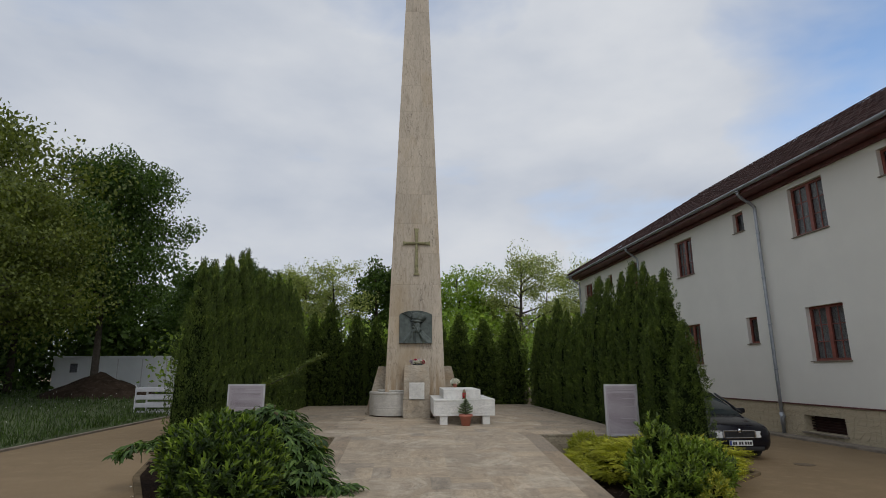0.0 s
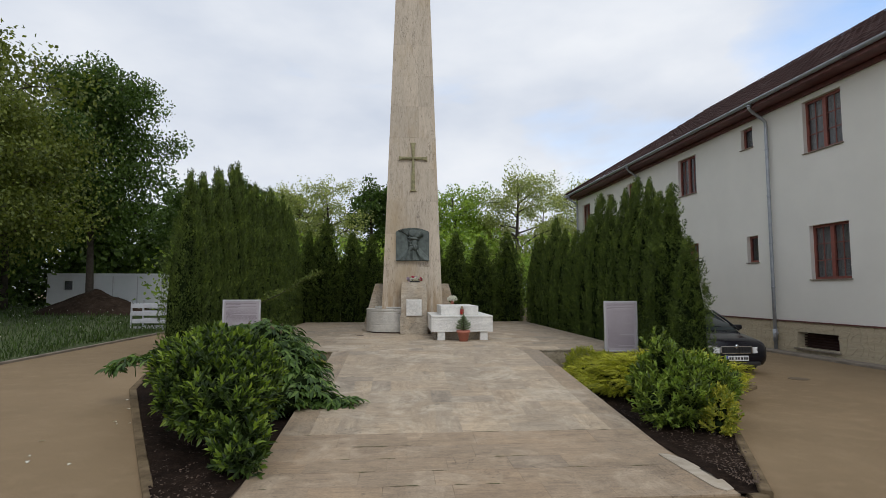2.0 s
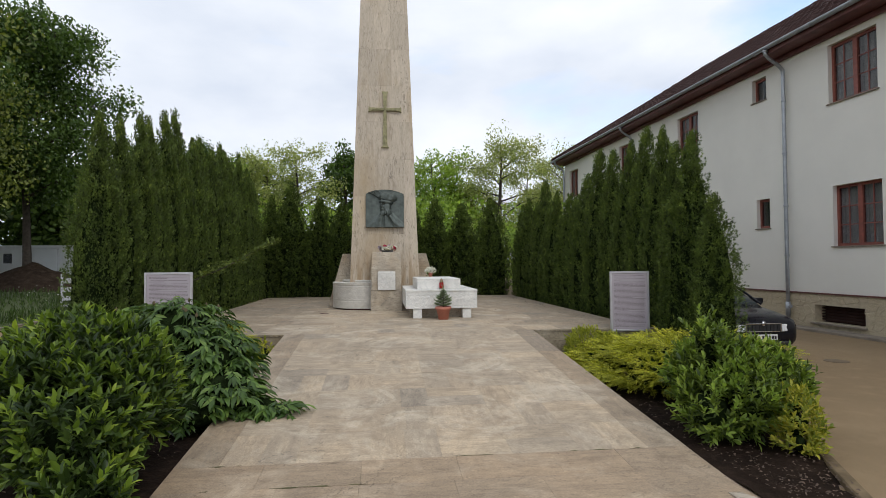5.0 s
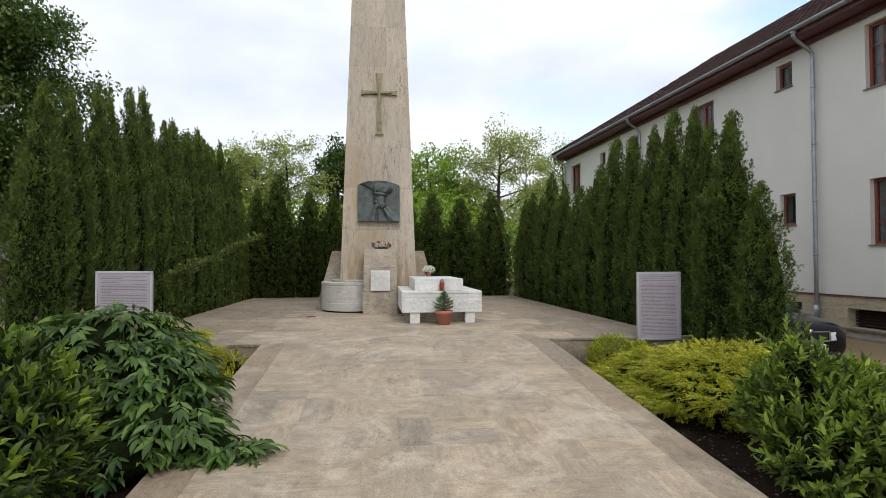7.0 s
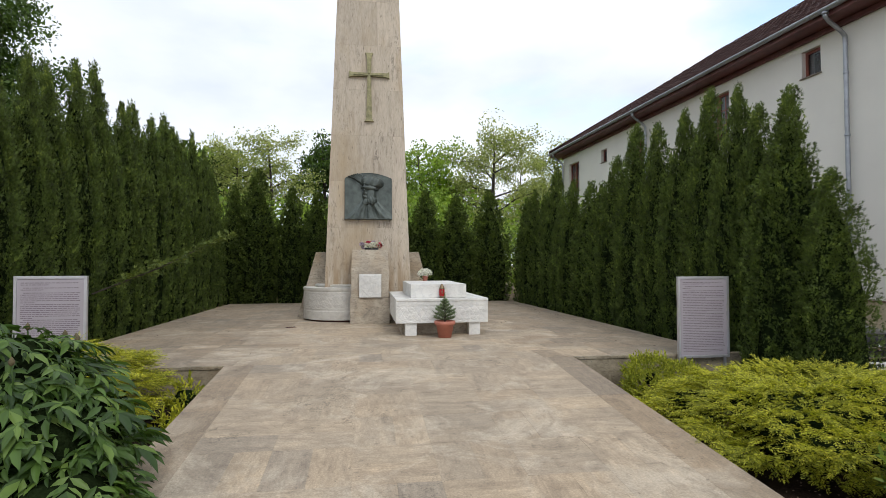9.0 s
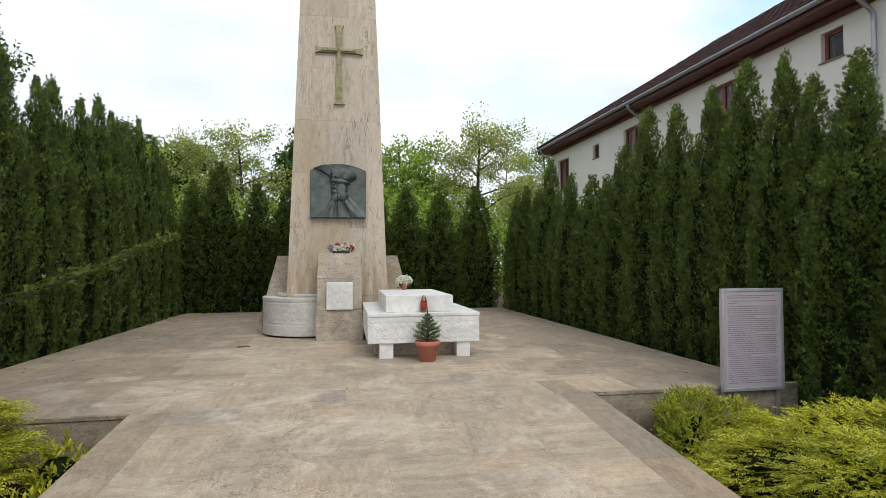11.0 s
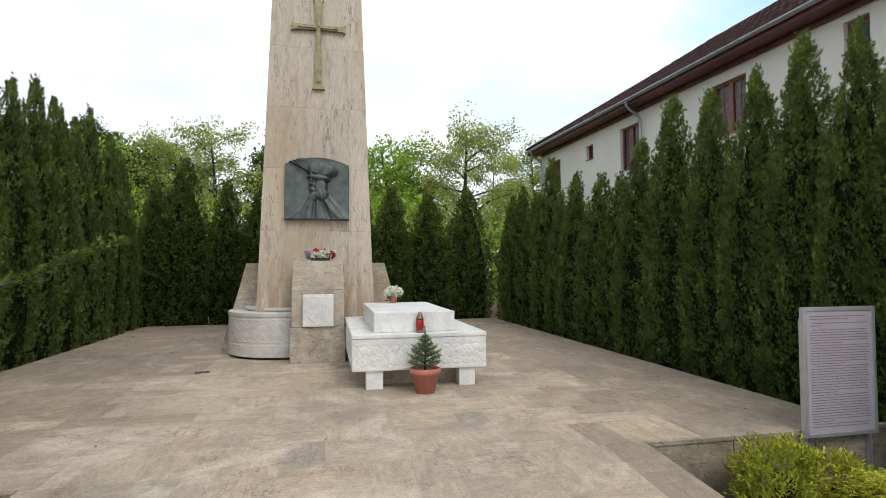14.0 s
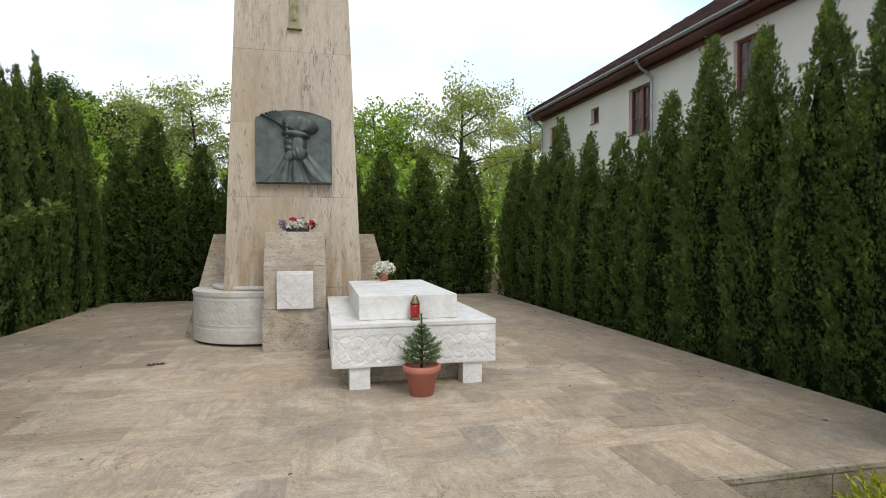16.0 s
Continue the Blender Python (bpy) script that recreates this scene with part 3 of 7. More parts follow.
holes = ROWS_UP + ROWS_LOW
UE0, UE1, ZB, ZT = -14.0, 17.2, 0.92, 7.68
wall = part("wall", wall_mesh(UE0, UE1, ZB, ZT, holes, 0.4), M_WALL, building, "pale grey-green rendered wall")
part("wall", bbox(UE1 - 0.4, UE1, -10.0, -0.4, ZB, ZT), M_WALL, building)
part("wall", bbox(UE0, UE0 + 0.4, -10.0, -0.4, ZB, ZT), M_WALL, building)
part("wall", bbox(UE0, UE1, -10.4, -10.0, ZB, ZT), M_WALL, building)
# floor and back sheet behind the windows, coloured as unlit interior
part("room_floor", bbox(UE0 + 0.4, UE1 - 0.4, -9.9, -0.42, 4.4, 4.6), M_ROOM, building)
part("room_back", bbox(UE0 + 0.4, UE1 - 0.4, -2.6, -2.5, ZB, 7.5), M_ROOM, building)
vent = (-2.38, -0.88, 0.14, 0.6)
plinth = part("plinth", wall_mesh(UE0, UE1, -0.4, ZB - 0.03, [vent], 0.45), M_MORTAR, building, "crazy-paved stone plinth")
plinth.location = (0, 0.03, 0)
part("plinth_capping", bbox(UE0, UE1, 0.0, 0.075, ZB - 0.03, ZB + 0.0), M_FASCIA, building)
part("vent_back", bbox(vent[0] - 0.05, vent[1] + 0.05, -0.36, -0.3, vent[2] - 0.1, vent[3] + 0.1), M_ROOF, building, "dark brown louvred vent board")
for k in range(6):
    z = vent[2] + 0.05 + k * 0.075
    part("slat", bbox(vent[0] - 0.02, vent[1] + 0.02, -0.28, -0.2, z, z + 0.035, 0, None), M_ROOF, building)
part("window_sill", bbox(vent[0] - 0.06, vent[1] + 0.08, -0.2, 0.1, vent[2] - 0.05, vent[2] - 0.002, 0.008), M_KERB, building)


def window(a, b, c, d):
    w = thing("window", "", "", at=Matrix.Translation((a, -0.19, c)))
    for key in list(w.keys()):
        del w[key]
    w.parent = building
    W, H = b - a, d - c
    f = 0.07
    bm = bmesh.new()
    box(bm, 0, f, 0, 0.07, 0, H)
    box(bm, W - f, W, 0, 0.07, 0, H)
    box(bm, f, W - f, 0, 0.07, 0, f)
    box(bm, f, W - f, 0, 0.07, H - f, H)
    if W > 0.8:
        box(bm, W / 2 - 0.06, W / 2 + 0.06, 0, 0.08, f, H - f)
    part("window_frame", bm, M_WOOD, w, "red-brown wooden frame")
    sides = [(f, W / 2 - 0.06), (W / 2 + 0.06, W - f)] if W > 0.8 else [(f, W - f)]
    for s0, s1 in sides:
        part("pane", bbox(s0, s1, 0.028, 0.036, f, H - f), M_GLASS, w).visible_shadow = False
        if W > 0.8:
            bm = bmesh.new()
            box(bm, (s0 + s1) / 2 - 0.012, (s0 + s1) / 2 + 0.012, 0.04, 0.06, f, H - f)
            for k in (1, 2):
                z = f + (H - 2 * f) * k / 3
                box(bm, s0, (s0 + s1) / 2 - 0.013, 0.04, 0.06, z - 0.012, z + 0.012)
                box(bm, (s0 + s1) / 2 + 0.013, s1, 0.04, 0.06, z - 0.012, z + 0.012)
            part("glazing_bar", bm, M_WOOD, w)
    if W > 0.8:
        n = 40
        vs, fs = [], []
        for k in range(n + 1):
            x = W * k / n
            vs += [(x, -0.05 + 0.02 * math.sin(k * 1.3), 0.02), (x, -0.05 + 0.02 * math.sin(k * 1.3), H - 0.02)]
        for k in range(n):
            fs.append((2 * k, 2 * k + 2, 2 * k + 3, 2 * k + 1))
        part("curtain", mesh_of("curtain", vs, fs, M_CURTAIN, True), None, w, "thin net curtain")
    part("window_sill", bbox(-0.04, W + 0.04, 0.05, 0.24, -0.03, 0.0, 0.006), M_KERB, w)


for h in holes:
    window(*h)

# eaves, gutter, roof
EV = 0.55
part("soffit", bbox(UE0 - 0.5, UE1 + 0.5, 0.0, EV, ZT - 0.02, ZT + 0.06), M_FASCIA, building, "dark brown boarded eaves")
part("fascia", bbox(UE0 - 0.5, UE1 + 0.5, EV, EV + 0.03, ZT - 0.02, ZT + 0.14), M_FASCIA, building)
part("cornice", bbox(UE0, UE1, 0.004, 0.1, ZT - 0.16, ZT - 0.03, 0.02), M_FASCIA, building)


def gutter_mesh(u0, u1, r):
    n = 10
    vs, fs = [], []
    for rr in (r, r - 0.012):
        for u in (u0, u1):
            for k in range(n + 1):
                a = math.pi * k / n
                vs.append((u, rr * math.cos(a), -rr * math.sin(a)))
    m = n + 1
    for k in range(n):
        fs += [(k, k + 1, m + k + 1, m + k), (2 * m + k + 1, 2 * m + k, 3 * m + k, 3 * m + k + 1)]
    fs += [(0, m, 3 * m, 2 * m), (n, 2 * m + n, 3 * m + n, m + n)]
    fs += [tuple(range(m)), tuple(range(m, 2 * m))[::-1]]
    return mesh_of("gutter", vs, fs, M_ZINC, True)


GZ = ZT + 0.16
g = part("gutter", gutter_mesh(UE0 - 0.5, UE1 + 0.5, 0.085), None, building, "grey zinc half-round gutter")
g.location = (0, EV + 0.12, GZ)
for k in range(16):
    u = UE0 + k * 2.05
    bm = bmesh.new()
    tube(bm, [(u, EV + 0.12 + 0.092 * math.cos(math.pi * j / 8), GZ - 0.092 * math.sin(math.pi * j / 8)) for j in range(9)], 0.012, 6)
    part("gutter_bracket", bm, M_ZINC, building)
for u in (-0.07, 8.75, 17.05, -8.0):
    bm = bmesh.new()
    tube(bm, [(u, EV + 0.12, GZ - 0.07), (u, EV + 0.12, GZ - 0.2), (u, EV + 0.02, GZ - 0.3), (u, 0.25, GZ - 0.5), (u, 0.13, GZ - 0.62), (u, 0.12, GZ - 0.8), (u, 0.12, 2.0), (u, 0.12, 0.0)], 0.052, 10)
    tube(bm, [(u, EV + 0.12, GZ - 0.14), (u, EV + 0.12, GZ - 0.09)], 0.075, 10)
    for z in (6.3, 4.8, 3.3, 1.9):
        tube(bm, [(u, 0.12, z), (u, 0.12, z + 0.05)], 0.063, 10)
    tube(bm, [(u, 0.12, 0.62), (u, 0.12, 0.25)], 0.066, 10)
    tube(bm, [(u, 0.12, 0.5), (u - 0.12, 0.14, 0.5)], 0.05, 8)
    part("downpipe", bm, M_ZINC, building, "grey zinc downpipe")


def roof_tiles():
    """Rows of overlapping tiles on the slope to the yard and on the hipped end."""
    vs, fs = [], []
    rnd = random.Random(4)
    slope = math.tan(radians(33))
    rows = 19
    for r in range(rows):
        d0, d1 = r * 0.33 - 0.04, r * 0.33 + 0.36
        ue = UE1 + 0.5 - max(0.0, d0)
        u = UE0 - 0.5
        while u < ue:
            w = min(0.30, ue - u)
            j = rnd.uniform(-0.012, 0.012)
            y0, y1 = EV + 0.08 - d0, EV + 0.08 - d1
            z0, z1 = ZT + 0.18 + d0 * slope + 0.05 + j, ZT + 0.18 + d1 * slope + 0.01
            b = len(vs)
            cols = ((0.0, 0.0), (0.25, 0.012), (0.5, 0.014), (0.75, 0.002), (1.0, -0.006))
            for q, h in cols:
                vs.extend(((u + q * w, y0, z0 + h), (u + q * w, y1, z1 + h), (u + q * w, y0, z0 + h - 0.03)))
            for k in range(4):
                a = b + 3 * k
                fs.append((a + 3, a, a + 1, a + 4))
                fs.append((a + 2, a, a + 3, a + 5))
            u += w + 0.001
    return mesh_of("roof", vs, fs, M_ROOF)


roof = part("roof", roof_tiles(), None, building, "dark brown clay tiled hipped roof")
hv = [(UE0 - 0.5, EV, ZT + 0.08), (UE1 + 0.5, EV, ZT + 0.08), (UE1 + 0.5, -10.9, ZT + 0.08), (UE0 - 0.5, -10.9, ZT + 0.08), (UE0 + 5.2, -5.2, ZT + 3.75), (UE1 - 5.2, -5.2, ZT + 3.75)]
part("roof", mesh_of("roof_shell", hv, [(0, 1, 5, 4), (1, 2, 5), (2, 3, 4, 5), (3, 0, 4), (0, 3, 2, 1)], M_ROOF), None, building)
bm = bmesh.new()
tube(bm, [(UE1 + 0.5, EV + 0.05, ZT + 0.26), (UE1 - 5.2, -5.2, ZT + 3.83)], 0.11, 8)
tube(bm, [(UE1 - 5.2, -5.2, ZT + 3.83), (UE0 + 5.2, -5.2, ZT + 3.83)], 0.11, 8)
part("ridge_tiles", bm, M_ROOF, building)
apron = part("pavement", bbox(UE0, UE1, 0.08, 0.55, -0.25, 0.0, 0.02), M_KERB, None)
apron.matrix_basis = BM
tagged(apron, "narrow concrete strip along the building foot", "pavement", kind="structure")


# ---- monument ----
OX, OY = 0.22, 17.75    # middle of the shaft's front foot


def shaft_half(z):
    return 0.96 - (z - 0.9) * (0.96 - 0.463) / 14.4


def shaft_front(z):
    return OY + 0.066 * (z - 0.9)


obelisk = thing("obelisk", "tall tapering obelisk clad in stained travertine slabs", "monument")


def shaft_block(z0, z1, u0, u1, proud):
    """One cladding slab of the shaft's front, tapering, u from -1 to 1 across."""
    vs = []
    g = 0.0014
    for z, s in ((z0 + g, 1), (z1 - g, -1)):
        h = shaft_half(z)
        yf = shaft_front(z)
        for u, q in ((u0, 1), (u1, -1)):
            vs.append((OX + u * h + q * 0.0005 * (abs(u) < 0.999), yf - proud, z))
    vs += [(x, y + 0.06, z) for x, y, z in vs]
    return mesh_of("slab", vs, [(0, 1, 3, 2), (4, 6, 7, 5), (0, 4, 5, 1), (2, 3, 7, 6), (0, 2, 6, 4), (1, 5, 7, 3)], M_OBELISK)


def shaft_core():
    vs = []
    for z in (0.53, 17.42):
        h, yf = shaft_half(z), shaft_front(z)
        yb = OY + 2.4 - 0.03 * (z - 0.9)
        vs += [(OX - h + 0.004, yf + 0.05, z), (OX + h - 0.004, yf + 0.05, z), (OX + h - 0.12, yb, z), (OX - h + 0.12, yb, z)]
    vs.append((OX, OY + 1.5, 18.35))
    return mesh_of("shaft_core", vs, [(0, 1, 5, 4), (1, 2, 6, 5), (2, 3, 7, 6), (3, 0, 4, 7), (4, 5, 8), (5, 6, 8), (6, 7, 8), (7, 4, 8), (3, 2, 1, 0)], M_OBELISK)


part("shaft_core", shaft_core(), None, obelisk)
lev = [0.9, 1.28, 2.58, 3.63, 4.68, 5.74, 6.78, 7.83, 8.87, 9.94, 10.98, 12.03, 13.1, 14.15, 15.17, 15.95, 17.0]
lev = [z * (1 + 0.0015 * (z - 0.9)) for z in lev]
rb = random.Random(8)
for k, (za, zb) in enumerate(zip(lev, lev[1:])):
    if zb < 7.9:
        cuts = [-1, -0.66, 0.64, 1]
    else:
        o = rb.uniform(-0.1, 0.1)
        cuts = [-1, -0.36 + o, 0.3 + o, 1]
    for a, b in zip(cuts, cuts[1:]):
        part("slab", shaft_block(za, zb, a, b, rb.uniform(0, 0.0015)), None, obelisk)

# side wings at the foot
for s in (-1, 1):
    xs0, xs1 = (OX + s * 0.9, OX + s * 1.62)
    top = OX + s * 1.2
    vs = []
    for y in (OY + 0.75, OY + 1.5):
        vs += [(xs0, y, TZ), (xs1, y, TZ), (top, y, 2.06), (xs0, y, 2.06)]
    me = mesh_of("wing", vs, [(0, 1, 2, 3), (7, 6, 5, 4), (0, 4, 5, 1), (1, 5, 6, 2), (2, 6, 7, 3), (3, 7, 4, 0)] if s > 0 else [(3, 2, 1, 0), (4, 5, 6, 7), (1, 5, 4, 0), (2, 6, 5, 1), (3, 7, 6, 2), (0, 4, 7, 3)], M_PEDESTAL)
    part("wing", me, None, obelisk)


def rosette(u, v):
    """Height of the carved ornament: incised crossing arcs, lozenges at the crossings, ribbed leaves between."""
    p = (u / 0.5) % 1.0 - 0.5
    a, b = abs(p) * 2.0, abs(v)
    if b > 0.97:
        return 0.0
    h = 0.0
    for d in (v - 0.8 * math.cos(math.pi * p * 2), v + 0.8 * math.cos(math.pi * p * 2), v - 0.8 * math.sin(math.pi * p * 2), v + 0.8 * math.sin(math.pi * p * 2)):
        h -= 1.1 * math.exp(-(d / 0.07) ** 2)
    loz = a * 1.4 + b * 1.2
    h += 0.6 * math.exp(-((loz - 0.42) / 0.10) ** 2) - 0.8 * math.exp(-(loz / 0.12) ** 2)
    leaf = math.exp(-((a - 0.72) / 0.3) ** 2 - ((b - 0.42) / 0.22) ** 2)
    h += leaf * (0.7 + 0.5 * math.sin(34 * (a - b)))
    h += 1.3 * noise.noise(Vector((u * 9, v * 2.2, 3.0))) + 0.7 * noise.noise(Vector((u * 24, v * 6, 8.0)))
    return h


# half-round marble base beside the pedestal
drum = thing("drum_base", "half-round white marble base with carved band", "plinth")


def drum_mesh():
    cx, cy, r = -0.3, 18.42, 0.94
    vs, fs = [], []
    na, nz = 170, 44
    rows = [(0.0, -0.06), (0.012, 0.0)]
    for j in range(nz + 1):
        rows.append((0.08 + j / nz * 0.56, None))
    rows += [(0.655, 0.008), (0.705, 0.01), (0.715, -0.004)]
    for zz, off in rows:
        for i in range(na + 1):
            ang = radians(298) - radians(214) * i / na
            if off is None:
                v = (zz - 0.42) / 0.19
                o = 0.0028 * rosette(i / na * 3.0 + 0.1, v) if abs(v) < 1 else 0.0
                if abs(abs(v) - 1.05) < 0.07:
                    o = -0.004
            else:
                o = off
            rr = r + o
            vs.append((cx + rr * math.cos(ang), cy + rr * math.sin(ang), TZ + 0.03 + zz))
    m = na + 1
    for j in range(len(rows) - 1):
        for i in range(na):
            fs.append((j * m + i + 1, j * m + i, (j + 1) * m + i, (j + 1) * m + i + 1))
    k = len(vs)
    vs.append((cx, cy, TZ + 0.03 + 0.715))
    for i in range(na):
        fs.append(((len(rows) - 1) * m + i + 1, (len(rows) - 1) * m + i, k))
    return mesh_of("carved_drum", vs, fs, M_MARBLE_OLD, False)


part("carved_drum", drum_mesh(), None, drum)
dk = part("foot_ring", lathe([(0.86, 0.0), (0.86, 0.03)], 48), M_FASCIA, drum)
dk.location = (-0.3, 18.42, TZ)
dp = part("top_slab", lathe([(0.72, 0.0), (0.74, 0.015), (0.74, 0.05), (0.72, 0.062)], 48), M_MARBLE_OLD, drum)
dp.location = (-0.24, 18.42, TZ + 0.745)

# pedestal in front of the shaft
pedestal = thing("pedestal", "stepped travertine pedestal block before the shaft", "pedestal")
PX0, PX1, PY = -0.155, 0.67, 17.08
part("lower_block", bbox(PX0, PX1, PY, OY + 0.1, TZ, 1.065, 0.006), M_PEDESTAL, pedestal)
part("upper_block", bbox(PX0 + 0.02, PX1 - 0.02, PY + 0.02, OY + 0.1, 1.069, 1.63, 0.006), M_PEDESTAL, pedestal)
vs = [(PX0 + 0.02, PY + 0.02, 1.634), (PX1 - 0.02, PY + 0.02, 1.634), (PX1 - 0.02, OY + 0.1, 1.634), (PX0 + 0.02, OY + 0.1, 1.634),
      (PX0 + 0.04, PY + 0.12, 2.08), (PX1 - 0.04, PY + 0.12, 2.08), (PX1 - 0.04, OY + 0.1, 2.08), (PX0 + 0.04, OY + 0.1, 2.08)]
part("top_block", mesh_of("top_block", vs, [(0, 1, 5, 4), (1, 2, 6, 5), (2, 3, 7, 6), (3, 0, 4, 7), (4, 5, 6, 7), (3, 2, 1, 0)], M_PEDESTAL), None, pedestal)

tablet = thing("marble_tablet", "pale marble coat-of-arms tablet fixed to the pedestal", "tablet")
part("tablet_slab", bbox(0.03, 0.49, PY - 0.045, PY - 0.002, 1.075, 1.565, 0.005), M_MARBLE, tablet)


def arms_relief():
    """A carved shield with four round charges on the tablet."""
    vs, fs = [], []
    n = 64
    for j in range(n + 1):
        for i in range(n + 1):
            u, v = i / n - 0.5, j / n - 0.5
            edge = 0.43 if v > -0.1 else 0.43 * max(0.0, 1 - ((-0.1 - v) / 0.37)) ** 0.7
            d = edge - abs(u)
            h = 0.008 if 0 < d and v < 0.44 else 0.0
            for cx, cy in ((-0.2, 0.22), (0.2, 0.22), (-0.18, -0.08), (0.18, -0.08)):
                r = math.hypot(u - cx, v - cy)
                h += 0.010 * max(0.0, 1 - (r / 0.14) ** 2) * (0.7 + 0.3 * math.sin(30 * r + 4 * math.atan2(v - cy, u - cx)))
            h += 0.004 * noise.noise(Vector((u * 14, v * 14, 0)))
            if min(i, n - i, j, n - j) == 0:
                h = -0.004
            vs.append((0.26 + u * 0.45, PY - 0.047 - h * 0.7, 1.32 + v * 0.48))
    for j in range(n):
        for i in range(n):
            a = j * (n + 1) + i
            fs.append((a, a + 1, a + n + 2, a + n + 1))
    return mesh_of("shield_relief", vs, fs, M_MARBLE, True)


part("shield_relief", arms_relief(), None, tablet)


# bronze plaque and cross
def plaque_mesh():
    """An arched bronze plate with a low, simplified bust: cloak in folds, cap with a plume."""
    W, H = 1.06, 1.07
    nx, nz = 124, 126

    def top(x):
        return H - 0.13 * (x / (W / 2)) ** 2

    def oval(x, z, cx, cz, rx, rz, turn=0.0):
        c, s = math.cos(turn), math.sin(turn)
        u, v = (x - cx) * c + (z - cz) * s, -(x - cx) * s + (z - cz) * c
        return 1 - (u / rx) ** 2 - (v / rz) ** 2

    def swell(e, h, soft=0.35):
        """A flat-topped swelling with a firm rim."""
        return 0.0 if e <= 0 else h * min(1.0, e / soft) ** 0.6 * (0.75 + 0.25 * e)

    def bumpz(x, z):
        h = 0.0
        slope = 0.5 - 1.02 * max(0.0, -x - 0.06) - 0.95 * max(0.0, x - 0.12)
        if z < slope:
            e = min(1.0, (slope - z) * 9)
            spread = math.atan2(x - 0.02, 0.62 - z)
            fold = math.sin(15 * spread + 1.3 * math.sin(7 * z)) + 0.5 * math.sin(31 * spread + 2.0 + 5 * z)
            h = e * (0.062 + 0.016 * fold)
            band = abs((x - 0.02) * 0.75 + (z - 0.42) * 0.66)
            if band < 0.05 and x > -0.02:
                h += 0.02 * e * (1 - (band / 0.05) ** 2)
        h = max(h, swell(oval(x, z, -0.02, 0.42, 0.15, 0.08, 0.7), 0.095))
        hair = swell(oval(x, z, -0.045, 0.54, 0.09, 0.17, 0.15), 0.095)
        h = max(h, hair + (0.008 * math.sin(70 * z + 25 * x) if hair > 0 else 0.0))
        h = max(h, swell(oval(x, z, 0.055, 0.55, 0.12, 0.19, -0.05), 0.125, 0.6))
        beard = swell(oval(x, z, 0.075, 0.42, 0.115, 0.12, -0.2), 0.135, 0.5)
        h = max(h, beard + (0.009 * math.sin(95 * x + 22 * z) if beard > 0 else 0.0))
        brim = swell(oval(x, z, 0.03, 0.70, 0.2, 0.055, -0.12), 0.16, 0.5)
        h = max(h, brim)
        cap = swell(oval(x, z, 0.075, 0.845, 0.275, 0.15, -0.12), 0.15, 0.55)
        h = max(h, cap + (0.008 * math.sin(38 * (x - 0.4 * z)) if cap > 0 else 0.0))
        for k in range(7):
            r = math.hypot(x + 0.06, z - 0.72)
            a = math.atan2(z - 0.72, -(x + 0.06))
            want = 0.62 + 0.10 * k + 1.5 * (0.42 - r) * (0.4 - 0.05 * k)
            if x < -0.06 and 0.03 < r < 0.47 - 0.025 * k:
                d = abs(a - want) * r
                if d < 0.017:
                    h = max(h, 0.035 + 0.045 * (1 - d / 0.017))
        if -0.14 < x < -0.05 and 0.55 < z < 0.86:
            d = abs(x + 0.09 + 0.12 * (z - 0.7) ** 2)
            if d < 0.02:
                h = max(h, 0.13 + 0.012 * math.sin(120 * z))
        return h
    vs, fs = [], []
    for j in range(nz + 1):
        for i in range(nx + 1):
            x = -W / 2 + W * i / nx
            z = top(x) * j / nz
            rim = 0.010 if min(i, nx - i, j, nz - j) < 2 else 0.0
            edge = min(i, nx - i, j, nz - j) == 0
            vs.append((x, 0.0 if edge else -0.05 - rim - bumpz(x, z), z))
    for j in range(nz):
        for i in range(nx):
            a = j * (nx + 1) + i
            fs.append((a, a + 1, a + nx + 2, a + nx + 1))
    return mesh_of("bronze_plaque", vs, fs, M_BRONZE, True)


plaque = part("bronze_plaque", plaque_mesh(), None, None)
plaque.location = (0.225, shaft_front(2.77), 2.77)
plaque.rotation_euler = (radians(-3.78), 0, 0)
tagged(plaque, "dark bronze relief plaque with arched top on the shaft", "relief plaque")


def cross_mesh():
    bm = bmesh.new()

    def arm(m, L, w0, w1):
        vs = []
        for y in (-0.06, 0.0):
            for x, z in ((-w0, 0.0), (w0, 0.0), (w1, L - 0.06), (w1 * 1.6, L), (-w1 * 1.6, L), (-w1, L - 0.06)):
                vs.append(bm.verts.new(m @ Vector((x, y, z))))
        bm.faces.new(vs[:6])
        for k in range(6):
            bm.faces.new((vs[(k + 1) % 6], vs[k], vs[6 + k], vs[6 + (k + 1) % 6]))
        box(bm, -w0 * 0.5, w0 * 0.5, -0.08, -0.058, 0.02, L - 0.12, 0, m)
    arm(pose(0, 0, 0), 0.52, 0.04, 0.058)
    arm(pose(0, 0, 0, 0, 180, 0), 1.10, 0.04, 0.066)
    arm(pose(0, -0.004, 0, 0, 90, 0), 0.46, 0.036, 0.048)
    arm(pose(0, -0.004, 0, 0, -90, 0), 0.46, 0.036, 0.048)
    bmesh.ops.recalc_face_normals(bm, faces=bm.faces)
    return bm


cross = part("cross", cross_mesh(), M_BRASS, None)
cross.location = (0.24, shaft_front(6.125), 6.125)
cross.rotation_euler = (radians(-3.78), 0, 0)
tagged(cross, "weathered brass cross with flared arms on the shaft", "cross")

# ---- tomb ----
tomb = thing("tomb", "white marble tomb with carved sides on short legs", "tomb")
SX0, SX1, SY0, SY1, SZ0, SZ1 = 0.68, 2.31, 15.0, 17.6, 0.74, 1.17


